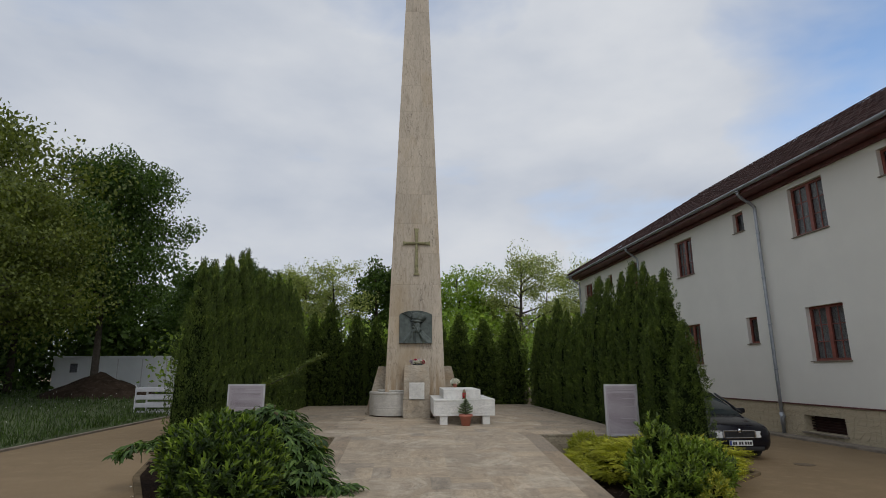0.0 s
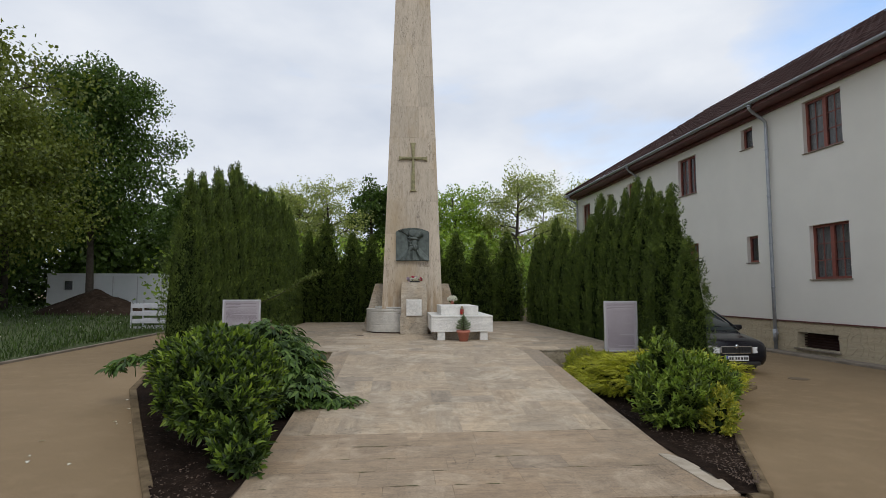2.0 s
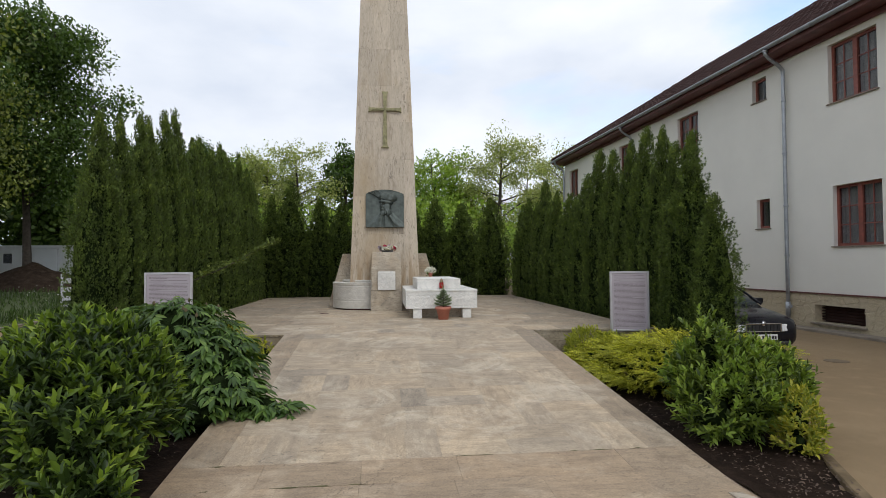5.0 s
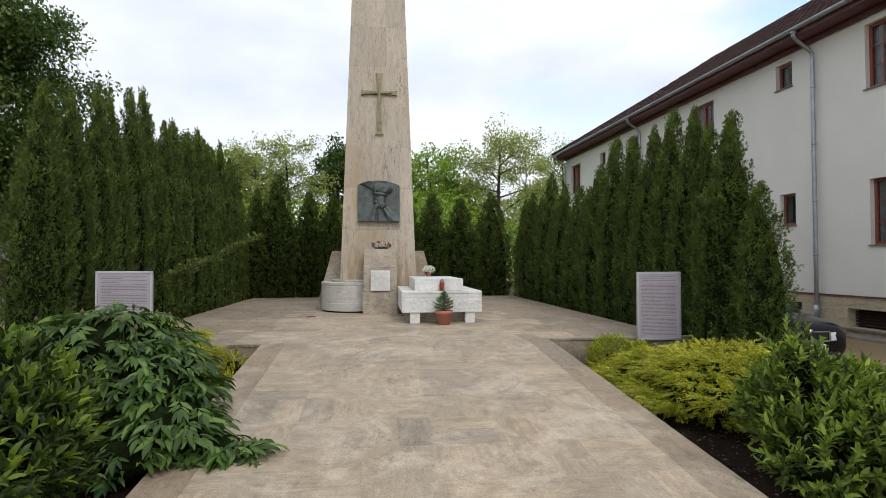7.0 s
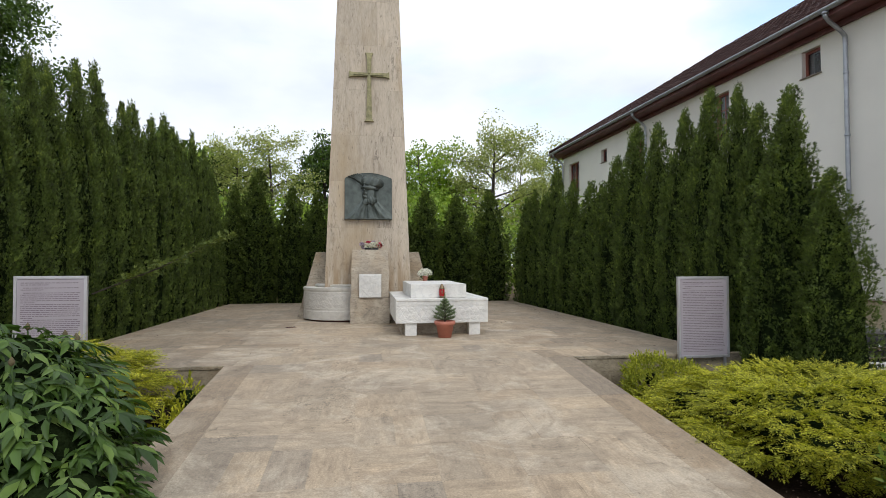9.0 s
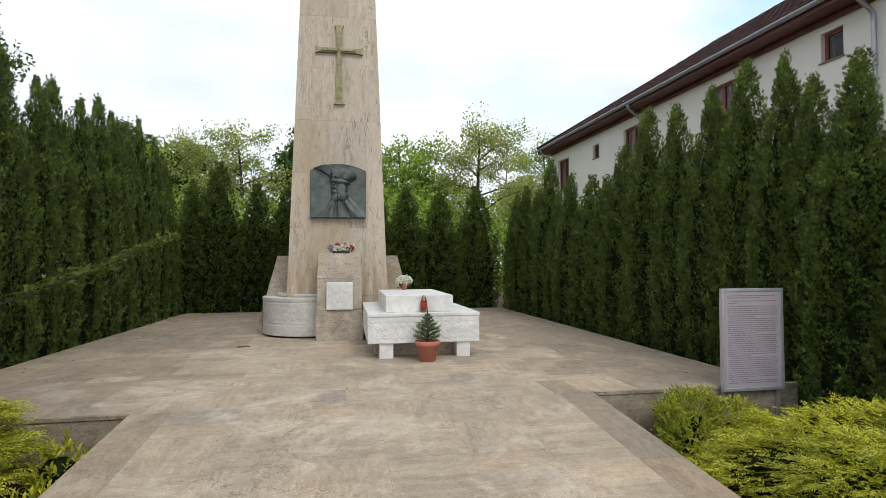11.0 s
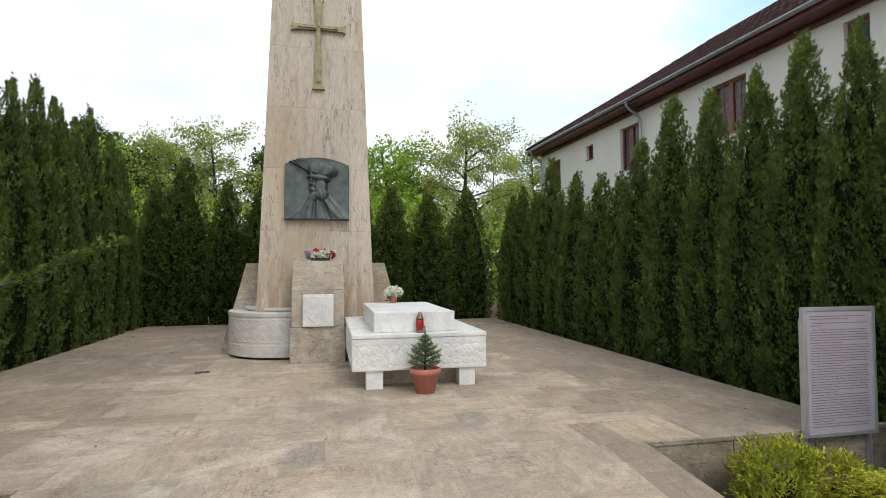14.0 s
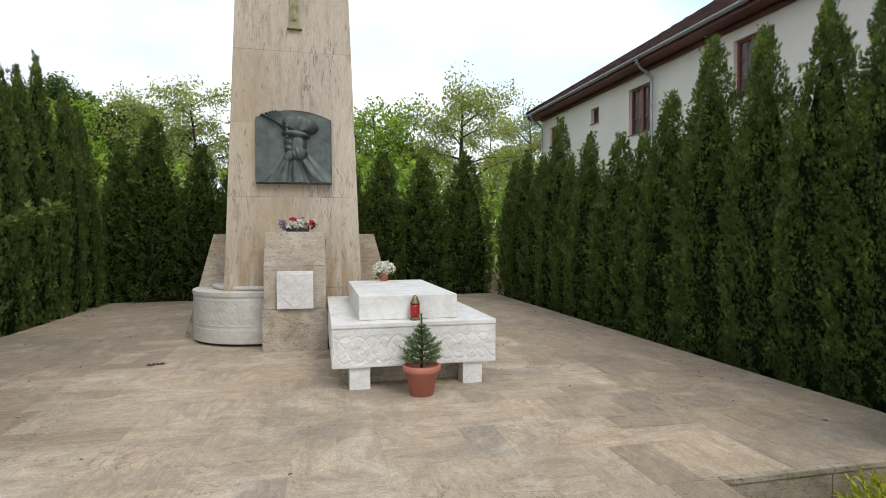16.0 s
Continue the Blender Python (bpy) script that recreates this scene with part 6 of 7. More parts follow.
def container(x, y, z, L, turn, window_at, label):
    c = thing("site_container", label, "container", "white site containers", at=pose(x, y, z, 0, 0, turn))
    H, D = 2.3, 2.4
    part("base_frame", bbox(-0.02, L + 0.02, -0.02, D + 0.02, 0.0, 0.14, 0.01), M_WHITE, c)
    part("roof", bbox(-0.03, L + 0.03, -0.03, D + 0.03, H - 0.16, H, 0.015), M_WHITE, c)
    holes_c = [(L - window_at - 0.55, L - window_at, 1.35, 1.95)] if window_at else []
    w = part("wall", wall_mesh(0.0, L, 0.14, H - 0.16, holes_c, 0.08), M_WHITE, c)
    w.matrix_basis = pose(L, 0, 0, 0, 0, 180)
    part("wall", bbox(0.0, 0.08, 0.082, D, 0.14, H - 0.16), M_WHITE, c)
    part("wall", bbox(L - 0.08, L, 0.082, D, 0.14, H - 0.16), M_WHITE, c)
    part("wall", bbox(0.0, L, D - 0.08, D, 0.14, H - 0.16), M_WHITE, c)
    n = int(L / 1.2)
    for k in range(1, n):
        part("panel_joint", bbox(L * k / n - 0.03, L * k / n + 0.03, -0.02, -0.002, 0.14, H - 0.16), M_ALU, c)
    if window_at:
        a = window_at
        bm = bmesh.new()
        for q in ((a, a + 0.55, 1.35, 1.41), (a, a + 0.55, 1.89, 1.95), (a, a + 0.06, 1.41, 1.89), (a + 0.49, a + 0.55, 1.41, 1.89)):
            box(bm, q[0], q[1], -0.02, 0.05, q[2], q[3])
        wd = part("window", bm, M_WHITE, c, "small white-framed window")
        part("pane", bbox(a + 0.06, a + 0.49, 0.01, 0.02, 1.41, 1.89), M_GLASS, wd).visible_shadow = False


container(-19.5, 32.0, 0.5, 2.1, -4, 0.9, "white metal site container with a small window")
container(-17.3, 31.9, 0.5, 6.4, 3, 0, "white metal site container with panel joints")

# stack of metal racks
rack = thing("metal_rack", "stack of grey metal frames beside the hedge", "rack", at=pose(-9.3, 20.0, 0.42, 0, 0, -4))
for j in range(4):
    z = 0.05 + j * 0.26
    for q in ((0, 1.5, 0.0, 0.05), (0, 1.5, 0.75, 0.8)):
        part("rail", bbox(q[0], q[1], q[2], q[3], z, z + 0.15, 0.008), M_ALU, rack)
    for k in range(3):
        part("crossbar", bbox(0.05 + k * 0.42, 0.11 + k * 0.42, 0.052, 0.748, z + 0.03, z + 0.09, 0.006), M_ALU, rack)
for x in (-0.05, 1.5):
    for y in (0.0, 0.74):
        part("post", bbox(x, x + 0.045, y, y + 0.06, 0.0, 1.1, 0.006), M_ALU, rack)


# ---- car ----
M_CAR = plain("dark_car_paint", (0.008, 0.008, 0.012), 0.16, 0.0, 0.1, 3.0, 0.0)
M_CAR.node_tree.nodes["Principled BSDF"].inputs["Specular IOR Level"].default_value = 0.3
M_TYRE = plain("tyre_rubber", (0.018, 0.018, 0.018), 0.85, 0, 0.2, 12, 0.3, 60)
M_RIM = plain("alloy_rim", (0.35, 0.35, 0.36), 0.35, 0.8, 0.1, 9, 0)
M_CHROME = plain("chrome_trim", (0.6, 0.6, 0.62), 0.15, 1.0, 0.05, 9, 0)
M_BLACK = plain("black_plastic", (0.015, 0.015, 0.016), 0.6, 0, 0.1, 12, 0.1)
M_LAMP = plain("headlamp_lens", (0.68, 0.69, 0.70), 0.2, 0.0, 0.15, 25, 0.1, 40)
M_PLATE = plain("plate_white", (0.72, 0.72, 0.72), 0.4, 0, 0.03, 9, 0)
M_BLUE = plain("plate_blue", (0.03, 0.06, 0.3), 0.4, 0, 0.03, 9, 0)
car = thing("car", "dark blue-black saloon car parked beside the hedge", "car", at=pose(7.32, 12.3, -0.09, 0, 0, -1.0))


def loft(sections, material, name, smooth=True):
    n = len(sections[0])
    vs = [p for s in sections for p in s]
    fs = []
    for k in range(len(sections) - 1):
        for j in range(n):
            a, b = k * n + j, k * n + (j + 1) % n
            fs.append((a, b, b + n, a + n))
    fs.append(tuple(range(n))[::-1])
    fs.append(tuple(range(len(vs) - n, len(vs))))
    me = mesh_of(name, vs, fs, material, smooth)
    bmq = bmesh.new()
    bmq.from_mesh(me)
    bmesh.ops.recalc_face_normals(bmq, faces=bmq.faces)
    bmq.to_mesh(me)
    bmq.free()
    return me


def body_ring(y, hw, zb, zs, zt, crown=0.04):
    """One cross-section of the car body: sill, shoulder, lid."""
    pts = []
    for s in (1, -1):
        half = [(0.0, zt + crown), (hw * 0.5, zt + crown * 0.8), (hw * 0.8, zt), (hw * 0.93, zt - 0.04), (hw, zs), (hw, (zs + zb) / 2), (hw * 0.97, zb + 0.08), (hw * 0.88, zb)]
        pts.append([(s * x, y, z) for x, z in half])
    return pts[0] + pts[1][1:][::-1]


secs = [body_ring(0.0, 0.62, 0.30, 0.52, 0.60, 0.01), body_ring(0.04, 0.72, 0.26, 0.55, 0.68, 0.02), body_ring(0.14, 0.80, 0.24, 0.6, 0.755, 0.03), body_ring(0.32, 0.845, 0.22, 0.66, 0.80, 0.035),
        body_ring(0.7, 0.86, 0.2, 0.72, 0.86, 0.04), body_ring(1.15, 0.865, 0.2, 0.76, 0.93, 0.035), body_ring(1.9, 0.865, 0.2, 0.8, 0.95, 0.02), body_ring(3.3, 0.865, 0.2, 0.82, 0.97, 0.02),
        body_ring(3.9, 0.855, 0.22, 0.84, 0.98, 0.03), body_ring(4.3, 0.83, 0.25, 0.82, 0.96, 0.02), body_ring(4.45, 0.76, 0.3, 0.7, 0.84, 0.01)]
part("body", loft(secs, M_CAR, "body"), None, car)


def cab_ring(y, hb, ht, zb, zt):
    return [(-hb, y, zb), (-ht, y, zt - 0.03), (-ht + 0.07, y, zt), (ht - 0.07, y, zt), (ht, y, zt - 0.03), (hb, y, zb)]


cab = [cab_ring(1.1, 0.76, 0.72, 0.9, 0.97), cab_ring(1.3, 0.77, 0.70, 0.92, 1.08), cab_ring(1.95, 0.78, 0.60, 0.94, 1.38), cab_ring(2.5, 0.78, 0.59, 0.95, 1.43), cab_ring(3.2, 0.77, 0.57, 0.95, 1.41), cab_ring(4.0, 0.74, 0.6, 0.95, 1.05)]
part("cabin_glass", loft(cab, plain("car_glass", (0.02, 0.028, 0.03), 0.05, 0, 0.1, 2, 0), "cabin_glass"), None, car, "dark tinted car windows")
part("roof", loft([cab_ring(1.93, 0.6, 0.56, 1.372, 1.41), cab_ring(2.5, 0.61, 0.57, 1.40, 1.45), cab_ring(3.2, 0.59, 0.55, 1.38, 1.43), cab_ring(3.4, 0.58, 0.5, 1.32, 1.37)], M_CAR, "roof"), None, car)
for s in (-1, 1):
    bm = bmesh.new()
    tube(bm, [(s * 0.78, 1.12, 0.95), (s * 0.67, 1.55, 1.2), (s * 0.6, 1.95, 1.39)], 0.025, 6)
    part("pillar", bm, M_CAR, car)
    part("mirror", bbox(-0.09, 0.09, -0.05, 0.05, -0.055, 0.065, 0.03, pose(s * 0.93, 1.42, 1.0)), M_CAR, car, "dark wing mirror")
    part("headlight", bbox(-0.19, 0.19, -0.02, 0.1, -0.07, 0.07, 0.02, pose(s * 0.555, 0.045, 0.585, -8, 0, s * 21)), M_LAMP, car, "clear glass headlight")
    for y in (0.88, 3.5):
        w = thing("wheel", "", "", at=pose(s * 0.80, y, 0.31, 0, 90, 0))
        for key in list(w.keys()):
            del w[key]
        w.parent = car
        part("tyre", lathe([(0.2, -0.09), (0.29, -0.09), (0.31, -0.06), (0.31, 0.06), (0.29, 0.09), (0.2, 0.09)], 28), M_TYRE, w)
        part("rim", lathe([(0.03, -0.1), (0.08, -0.1), (0.19, -0.095), (0.2, 0.095), (0.08, 0.1), (0.03, 0.1)], 20), M_RIM, w)
bm = bmesh.new()
for a, b, c, d in ((-0.36, 0.36, 0.66, 0.68), (-0.33, 0.33, 0.515, 0.533), (-0.365, -0.34, 0.53, 0.665), (0.34, 0.365, 0.53, 0.665)):
    box(bm, a, b, -0.045, 0.04, c, d, 0.005)
part("grille_surround", bm, M_CHROME, car, "chrome grille surround")
part("grille", bbox(-0.335, 0.335, -0.03, 0.04, 0.536, 0.658), M_BLACK, car)
for k in range(9):
    part("slat", bbox(-0.29 + k * 0.0725 - 0.006, -0.29 + k * 0.0725 + 0.006, -0.042, -0.028, 0.537, 0.657), M_BLACK, car)
part("badge", lathe([(0.001, 0.0), (0.045, 0.0), (0.045, 0.015), (0.001, 0.02)], 20), M_CHROME, car).matrix_basis = pose(0, -0.04, 0.675, 90, 0, 0)
pl = part("number_plate", bbox(-0.26, 0.26, -0.065, -0.04, 0.36, 0.47, 0.004), M_PLATE, car)
part("country_band", bbox(-0.255, -0.215, -0.069, -0.066, 0.365, 0.465), M_BLUE, pl)
for k, q in enumerate((-0.17, -0.115, -0.03, 0.025, 0.1, 0.16, 0.215)):
    part("bar", bbox(q - 0.02, q + 0.02, -0.069, -0.066, 0.385, 0.445), M_BLACK, pl)
bm = bmesh.new()
box(bm, -0.56, 0.56, -0.02, 0.2, 0.24, 0.335, 0.03)
part("bumper_lip", bm, M_BLACK, car)

# manhole cover in the yard
mh = part("manhole_cover", lathe([(0.2, -0.05), (0.2, 0.004), (0.18, 0.007), (0.02, 0.007)], 28), plain("rusty_iron", (0.15, 0.11, 0.07), 0.8, 0.3, 0.3, 12, 0.4), None)
mh.location = (8.35, 11.75, -0.058)
tagged(mh, "round rusty iron manhole cover in asphalt", "manhole cover")

# ---- small things on the monument ----
M_TERRA = plain("terracotta_plastic", (0.43, 0.155, 0.105), 0.6, 0, 0.12, 8, 0.05)
M_SPRUCE = leafmat("spruce_needles", (0.27, 0.37, 0.2), (0.10, 0.155, 0.08), 0.15, 0.5, (0.36, 0.45, 0.25))
M_REDGLASS = plain("red_lantern_plastic", (0.36, 0.015, 0.015), 0.2, 0, 0.15, 20, 0)
M_GOLDCAP = plain("dull_gold_cap", (0.20, 0.145, 0.085), 0.4, 0.7, 0.3, 20, 0.1)
M_PETALW = leafmat("white_petals", (0.86, 0.85, 0.84), (0.78, 0.76, 0.74), 0.15)

pot = thing("potted_spruce", "small young spruce in a terracotta-coloured pot", "potted plant", at=Matrix.Translation((1.50, 14.75, TZ)))
part("pot", lathe([(0.11, 0.0), (0.15, 0.215), (0.172, 0.22), (0.18, 0.235), (0.18, 0.275), (0.168, 0.285), (0.155, 0.28), (0.15, 0.25)], 28), M_TERRA, pot)
part("soil", lathe([(0.001, 0.245), (0.152, 0.25)], 20, False), M_SOIL, pot)
rgp = np.random.default_rng(9)
C, D_, N_ = [], [], []
bm = bmesh.new()
tube(bm, [(0, 0, 0.24), (0.005, 0, 0.5), (0, 0, 0.76)], [0.014, 0.01, 0.004], 6)
WHORLS = ((0.29, 0.215, 9), (0.345, 0.205, 8), (0.40, 0.18, 8), (0.455, 0.15, 7), (0.51, 0.115, 6), (0.565, 0.08, 6), (0.62, 0.045, 5))
for w_, (z, ln, cnt) in enumerate(WHORLS):
    for k in range(cnt):
        a = k * 6.283 / cnt + w_ * 0.55 + rgp.random() * 0.4
        reach = ln * (0.8 + 0.35 * rgp.random())
        flat = np.array([math.cos(a), math.sin(a), 0.22 + 0.07 * w_ + 0.12 * rgp.random()])
        flat /= np.linalg.norm(flat)
        sprigs = [(np.array([0.0, 0.0, z]), flat, reach)]
        for q_ in (-0.75, 0.75):
            twig = np.array([math.cos(a + q_), math.sin(a + q_), flat[2]])
            sprigs.append((np.array([0, 0, z]) + flat * reach * 0.5, twig / np.linalg.norm(twig), reach * 0.45))
        for st, dv, ln_ in sprigs:
            tube(bm, [tuple(st), tuple(st + dv * ln_ * 0.6), tuple(st + dv * ln_ + np.array([0, 0, 0.14 * ln_]))], [0.005, 0.004, 0.002], 4)
            m = int(400 * ln_) + 8
            s = rgp.random(m)
            ph = rgp.random(m) * 6.28
            u_ = np.cross(dv, [0, 0, 1.0])
            u_ /= np.linalg.norm(u_)
            v_ = np.cross(dv, u_)
            rad = np.cos(ph)[:, None] * u_ + np.sin(ph)[:, None] * v_
            C.append(st + dv * (ln_ * (0.15 + 0.88 * s))[:, None] + np.stack((0 * s, 0 * s, 0.14 * ln_ * s ** 3), 1))
            D_.append(dv * 0.7 + rad * 0.75 + np.array([0, 0, 0.25]))
            N_.append(np.cross(rad, dv) + 0.01)
m = 120
s = rgp.random(m)
ph = rgp.random(m) * 6.28
C.append(np.stack((0 * s, 0 * s, 0.55 + 0.21 * s), 1))
D_.append(np.stack((np.cos(ph) * 0.7, np.sin(ph) * 0.7, 0.8 + 0 * s), 1))
N_.append(np.stack((-np.sin(ph), np.cos(ph), 0 * s), 1))
C, D_, N_ = np.concatenate(C), np.concatenate(D_), np.concatenate(N_)
part("needles", leaf_mesh("needles", C, D_, N_, np.full(len(C), 0.026), np.full(len(C), 0.006), M_SPRUCE, "diamond"), None, pot)
part("stem", bm, M_BARK, pot)

lantern = thing("grave_lantern", "red plastic grave lantern with gold cap", "lantern", at=Matrix.Translation((1.50, 15.10, SZ1 + 0.0)))
part("base", lathe([(0.055, 0.0), (0.055, 0.02), (0.045, 0.03)], 8), M_GOLDCAP, lantern)
part("glass", lathe([(0.046, 0.031), (0.05, 0.06), (0.05, 0.145), (0.042, 0.16)], 8), M_REDGLASS, lantern)
part("cap", lathe([(0.05, 0.161), (0.046, 0.175), (0.034, 0.205), (0.03, 0.215), (0.02, 0.24), (0.008, 0.25)], 16), M_GOLDCAP, lantern)
part("cross_mark", bbox(-0.005, 0.005, -0.053, -0.049, 0.075, 0.135), M_GOLDCAP, lantern)
part("cross_mark", bbox(-0.016, 0.016, -0.053, -0.049, 0.112, 0.121), M_GOLDCAP, lantern)


def blooms(name, label, x, y, z, pot_bm, pot_mat, balls, mats, seed, n=90, petal=0.03):
    t = thing(name, label, "flowers", at=Matrix.Translation((x, y, z)))
    part("pot", pot_bm, pot_mat, t)
    rgen = np.random.default_rng(seed)
    for k, (bx, by, bz, r) in enumerate(balls):
        d = unit(rgen.normal(0, 1, (n, 3)) + np.array([0, 0, 0.3]))
        c = np.array([bx, by, bz]) + d * r * (0.5 + 0.4 * rgen.random((n, 1)))
        part("bloom", leaf_mesh("bloom", c, d + rgen.normal(0, 0.6, (n, 3)), d, np.full(n, petal), np.full(n, petal * 0.9), mats[k % len(mats)], "leaf"), None, t)
    m = 50
    d = unit(rgen.normal(0, 1, (m, 3)) * np.array([1, 1, 0.3]) + np.array([0, 0, 0.5]))
    span = max(abs(b[0]) for b in balls) + 0.02
    c = np.stack((rgen.uniform(-span, span, m), rgen.uniform(-0.05, 0.05, m), rgen.uniform(0.03, 0.12, m)), 1)
    part("leaves", leaf_mesh("leaves", c, d, rgen.normal(0, 1, (m, 3)), np.full(m, 0.06), np.full(m, 0.022), M_SPINDLE, "leaf"), None, t)


blooms("flower_pot", "white flowers in a small red-brown pot", 1.42, 17.1, 1.415, lathe([(0.045, 0.0), (0.065, 0.1), (0.07, 0.11)], 16), M_TERRA,
       [(-0.085, 0, 0.16, 0.07), (0.0, -0.03, 0.145, 0.065), (0.085, 0, 0.165, 0.07), (0.035, 0.04, 0.2, 0.06), (-0.045, 0.04, 0.2, 0.06)], [M_PETALW], 3, 130, 0.03)
blooms("flower_arrangement", "pink, red and white artificial flower arrangement", 0.29, 17.4, 2.08, bbox(-0.15, 0.15, -0.06, 0.06, 0.0, 0.05, 0.01), M_BLACK,
       [(-0.17, 0, 0.08, 0.055), (-0.1, -0.04, 0.09, 0.05), (-0.06, 0.03, 0.13, 0.06), (0.0, -0.05, 0.1, 0.065), (0.05, 0.03, 0.14, 0.06), (0.1, -0.03, 0.11, 0.05), (0.17, 0, 0.1, 0.055), (0.21, 0.01, 0.12, 0.04), (-0.21, 0.01, 0.12, 0.04)],
       [leafmat("lilac_petals", (0.6, 0.5, 0.66), (0.42, 0.3, 0.5), 0.3), M_PETALW, leafmat("red_petals", (0.6, 0.03, 0.12), (0.42, 0.015, 0.06), 0.3), M_PETALW], 4, 80, 0.034)

# stray pale branch standing out of the left hedge
br = thing("stray_branch", "long pale green thuja branch reaching out of the hedge", "branch", at=Matrix.Translation((-4.2, 15.0, 1.3)))
bm = bmesh.new()
path = [(0, 0, 0), (0.7, 0.95, 0.42), (1.15, 1.7, 0.78), (1.6, 2.43, 1.08)]
tube(bm, path, [0.014, 0.011, 0.008, 0.003], 6)
part("twig", bm, M_BARK, br)
n = 560
q = 0.12 + 0.9 * rgp.random(n)
wob = (0.035 + 0.065 * (1.1 - q) * (0.5 + 0.5 * np.sin(23 * q)))[:, None]
pp = np.stack((1.6 * q, 2.43 * q, 1.15 * q - 0.06 * q * q + 0.03 * np.sin(9 * q)), 1) + rgp.normal(0, 1, (n, 3)) * np.array([1, 1, 0.75]) * wob
part("leaves", leaf_mesh("leaves", pp, rgp.normal(0, 0.4, (n, 3)) + np.array([0.5, 0.75, 0.3]), rgp.normal(0, 0.4, (n, 3)) + np.array([0, 0, 1]), np.full(n, 0.105), np.full(n, 0.1), leafmat("pale_sprays", (0.17, 0.22, 0.05), (0.08, 0.12, 0.03), 0.25, 0.6, (0.26, 0.31, 0.08)), "fan"), None, br)

# broken drain in the terrace and low posts in the hedge corners
drain = thing("floor_drain", "small broken drain opening in the paving", "drain", at=pose(-1.3, 16.65, TZ + 0.004, 0, 0, 20))
part("grate", bbox(-0.1, 0.1, -0.035, 0.035, 0.0, 0.006), M_FASCIA, drain)
for k in range(4):
    part("bar", bbox(-0.08 + k * 0.045, -0.06 + k * 0.045, -0.03, 0.03, 0.0065, 0.014), M_BLACK, drain)
for px, py in ((5.15, 24.7), (-4.35, 24.6)):
    pst = thing("boundary_post", "short weathered concrete post beside the hedge", "post", at=Matrix.Translation((px, py, 0.35)))
    part("shaft", bbox(-0.09, 0.09, -0.09, 0.09, 0.0, 0.62, 0.012), M_KERB, pst)
    part("cap", bbox(-0.11, 0.11, -0.11, 0.11, 0.622, 0.67, 0.012), M_KERB, pst)

# fallen petals by the kerb, dry bits on the paving
rl = np.random.default_rng(17)
n = 9
lx, ly = rl.uniform(-4.3, -3.3, n), rl.uniform(6.4, 9.0, n)
lz = np.array([ground_z(a, b) + 0.006 for a, b in zip(lx, ly)])
tagged(part("fallen_petals", leaf_mesh("fallen_petals", np.stack((lx, ly, lz), 1), rl.normal(0, 1, (n, 3)) * np.array([1, 1, 0.06]), np.array([0, 0, 1.0]) + rl.normal(0, 0.15, (n, 3)), 0.04 + 0.05 * rl.random(n), 0.025 + 0.02 * rl.random(n), M_PETALW, "leaf"), None, None), "pale fallen petals lying on the asphalt", "petals", kind="stuff")
n = 170
edge = rl.random(n) < 0.55
lx = np.where(edge, np.where(rl.random(n) < 0.6, 4.9 - np.abs(rl.normal(0, 0.35, n)), -3.85 + np.abs(rl.normal(0, 0.3, n))), rl.uniform(-3.6, 4.6, n))
ly = rl.uniform(12.7, 23.2, n)
clear = ~((lx > -1.4) & (lx < 2.5) & (ly > 14.5))
lx, ly = lx[clear], ly[clear]
n = len(lx)
tagged(part("dry_litter", leaf_mesh("dry_litter", np.stack((lx, ly, np.full(n, TZ + 0.006)), 1), rl.normal(0, 1, (n, 3)) * np.array([1, 1, 0.1]), np.array([0, 0, 1.0]) + rl.normal(0, 0.2, (n, 3)), 0.02 + 0.045 * rl.random(n), 0.012 + 0.02 * rl.random(n), M_CHIP, "leaf"), None, None), "dry brown leaf bits scattered over the paving", "leaf litter", kind="stuff")

# ---- paving pieces ----
rt = random.Random(77)


def tile_piece(x0, x1, y0, y1, zf, parent, lift=0.0, thick=0.03, name="tile", material=None):
    g = 0.0007 if zf(y0) < 0.06 else 0.0003
    c = 0.0007
    vs = []
    x0, x1, y0, y1 = x0 + g, x1 - g, y0 + g, y1 - g
    tl = [rt.uniform(-0.001, 0.001) for _ in range(4)]
    for k, (x, y) in enumerate(((x0, y0), (x1, y0), (x1, y1), (x0, y1))):
        vs.append((x, y, zf(y) + lift - thick))
    for k, (x, y) in enumerate(((x0, y0), (x1, y0), (x1, y1), (x0, y1))):
        vs.append((x, y, zf(y) + lift - c + tl[k]))
    for k, (x, y) in enumerate(((x0 + c, y0 + c), (x1 - c, y0 + c), (x1 - c, y1 - c), (x0 + c, y1 - c))):
        vs.append((x, y, zf(y) + lift + tl[k]))
    fs = [(8, 9, 10, 11)] + [(a, (a + 1) % 4, 4 + (a + 1) % 4, 4 + a) for a in range(4)] + [(4 + a, 4 + (a + 1) % 4, 8 + (a + 1) % 4, 8 + a) for a in range(4)]
    return vs, fs


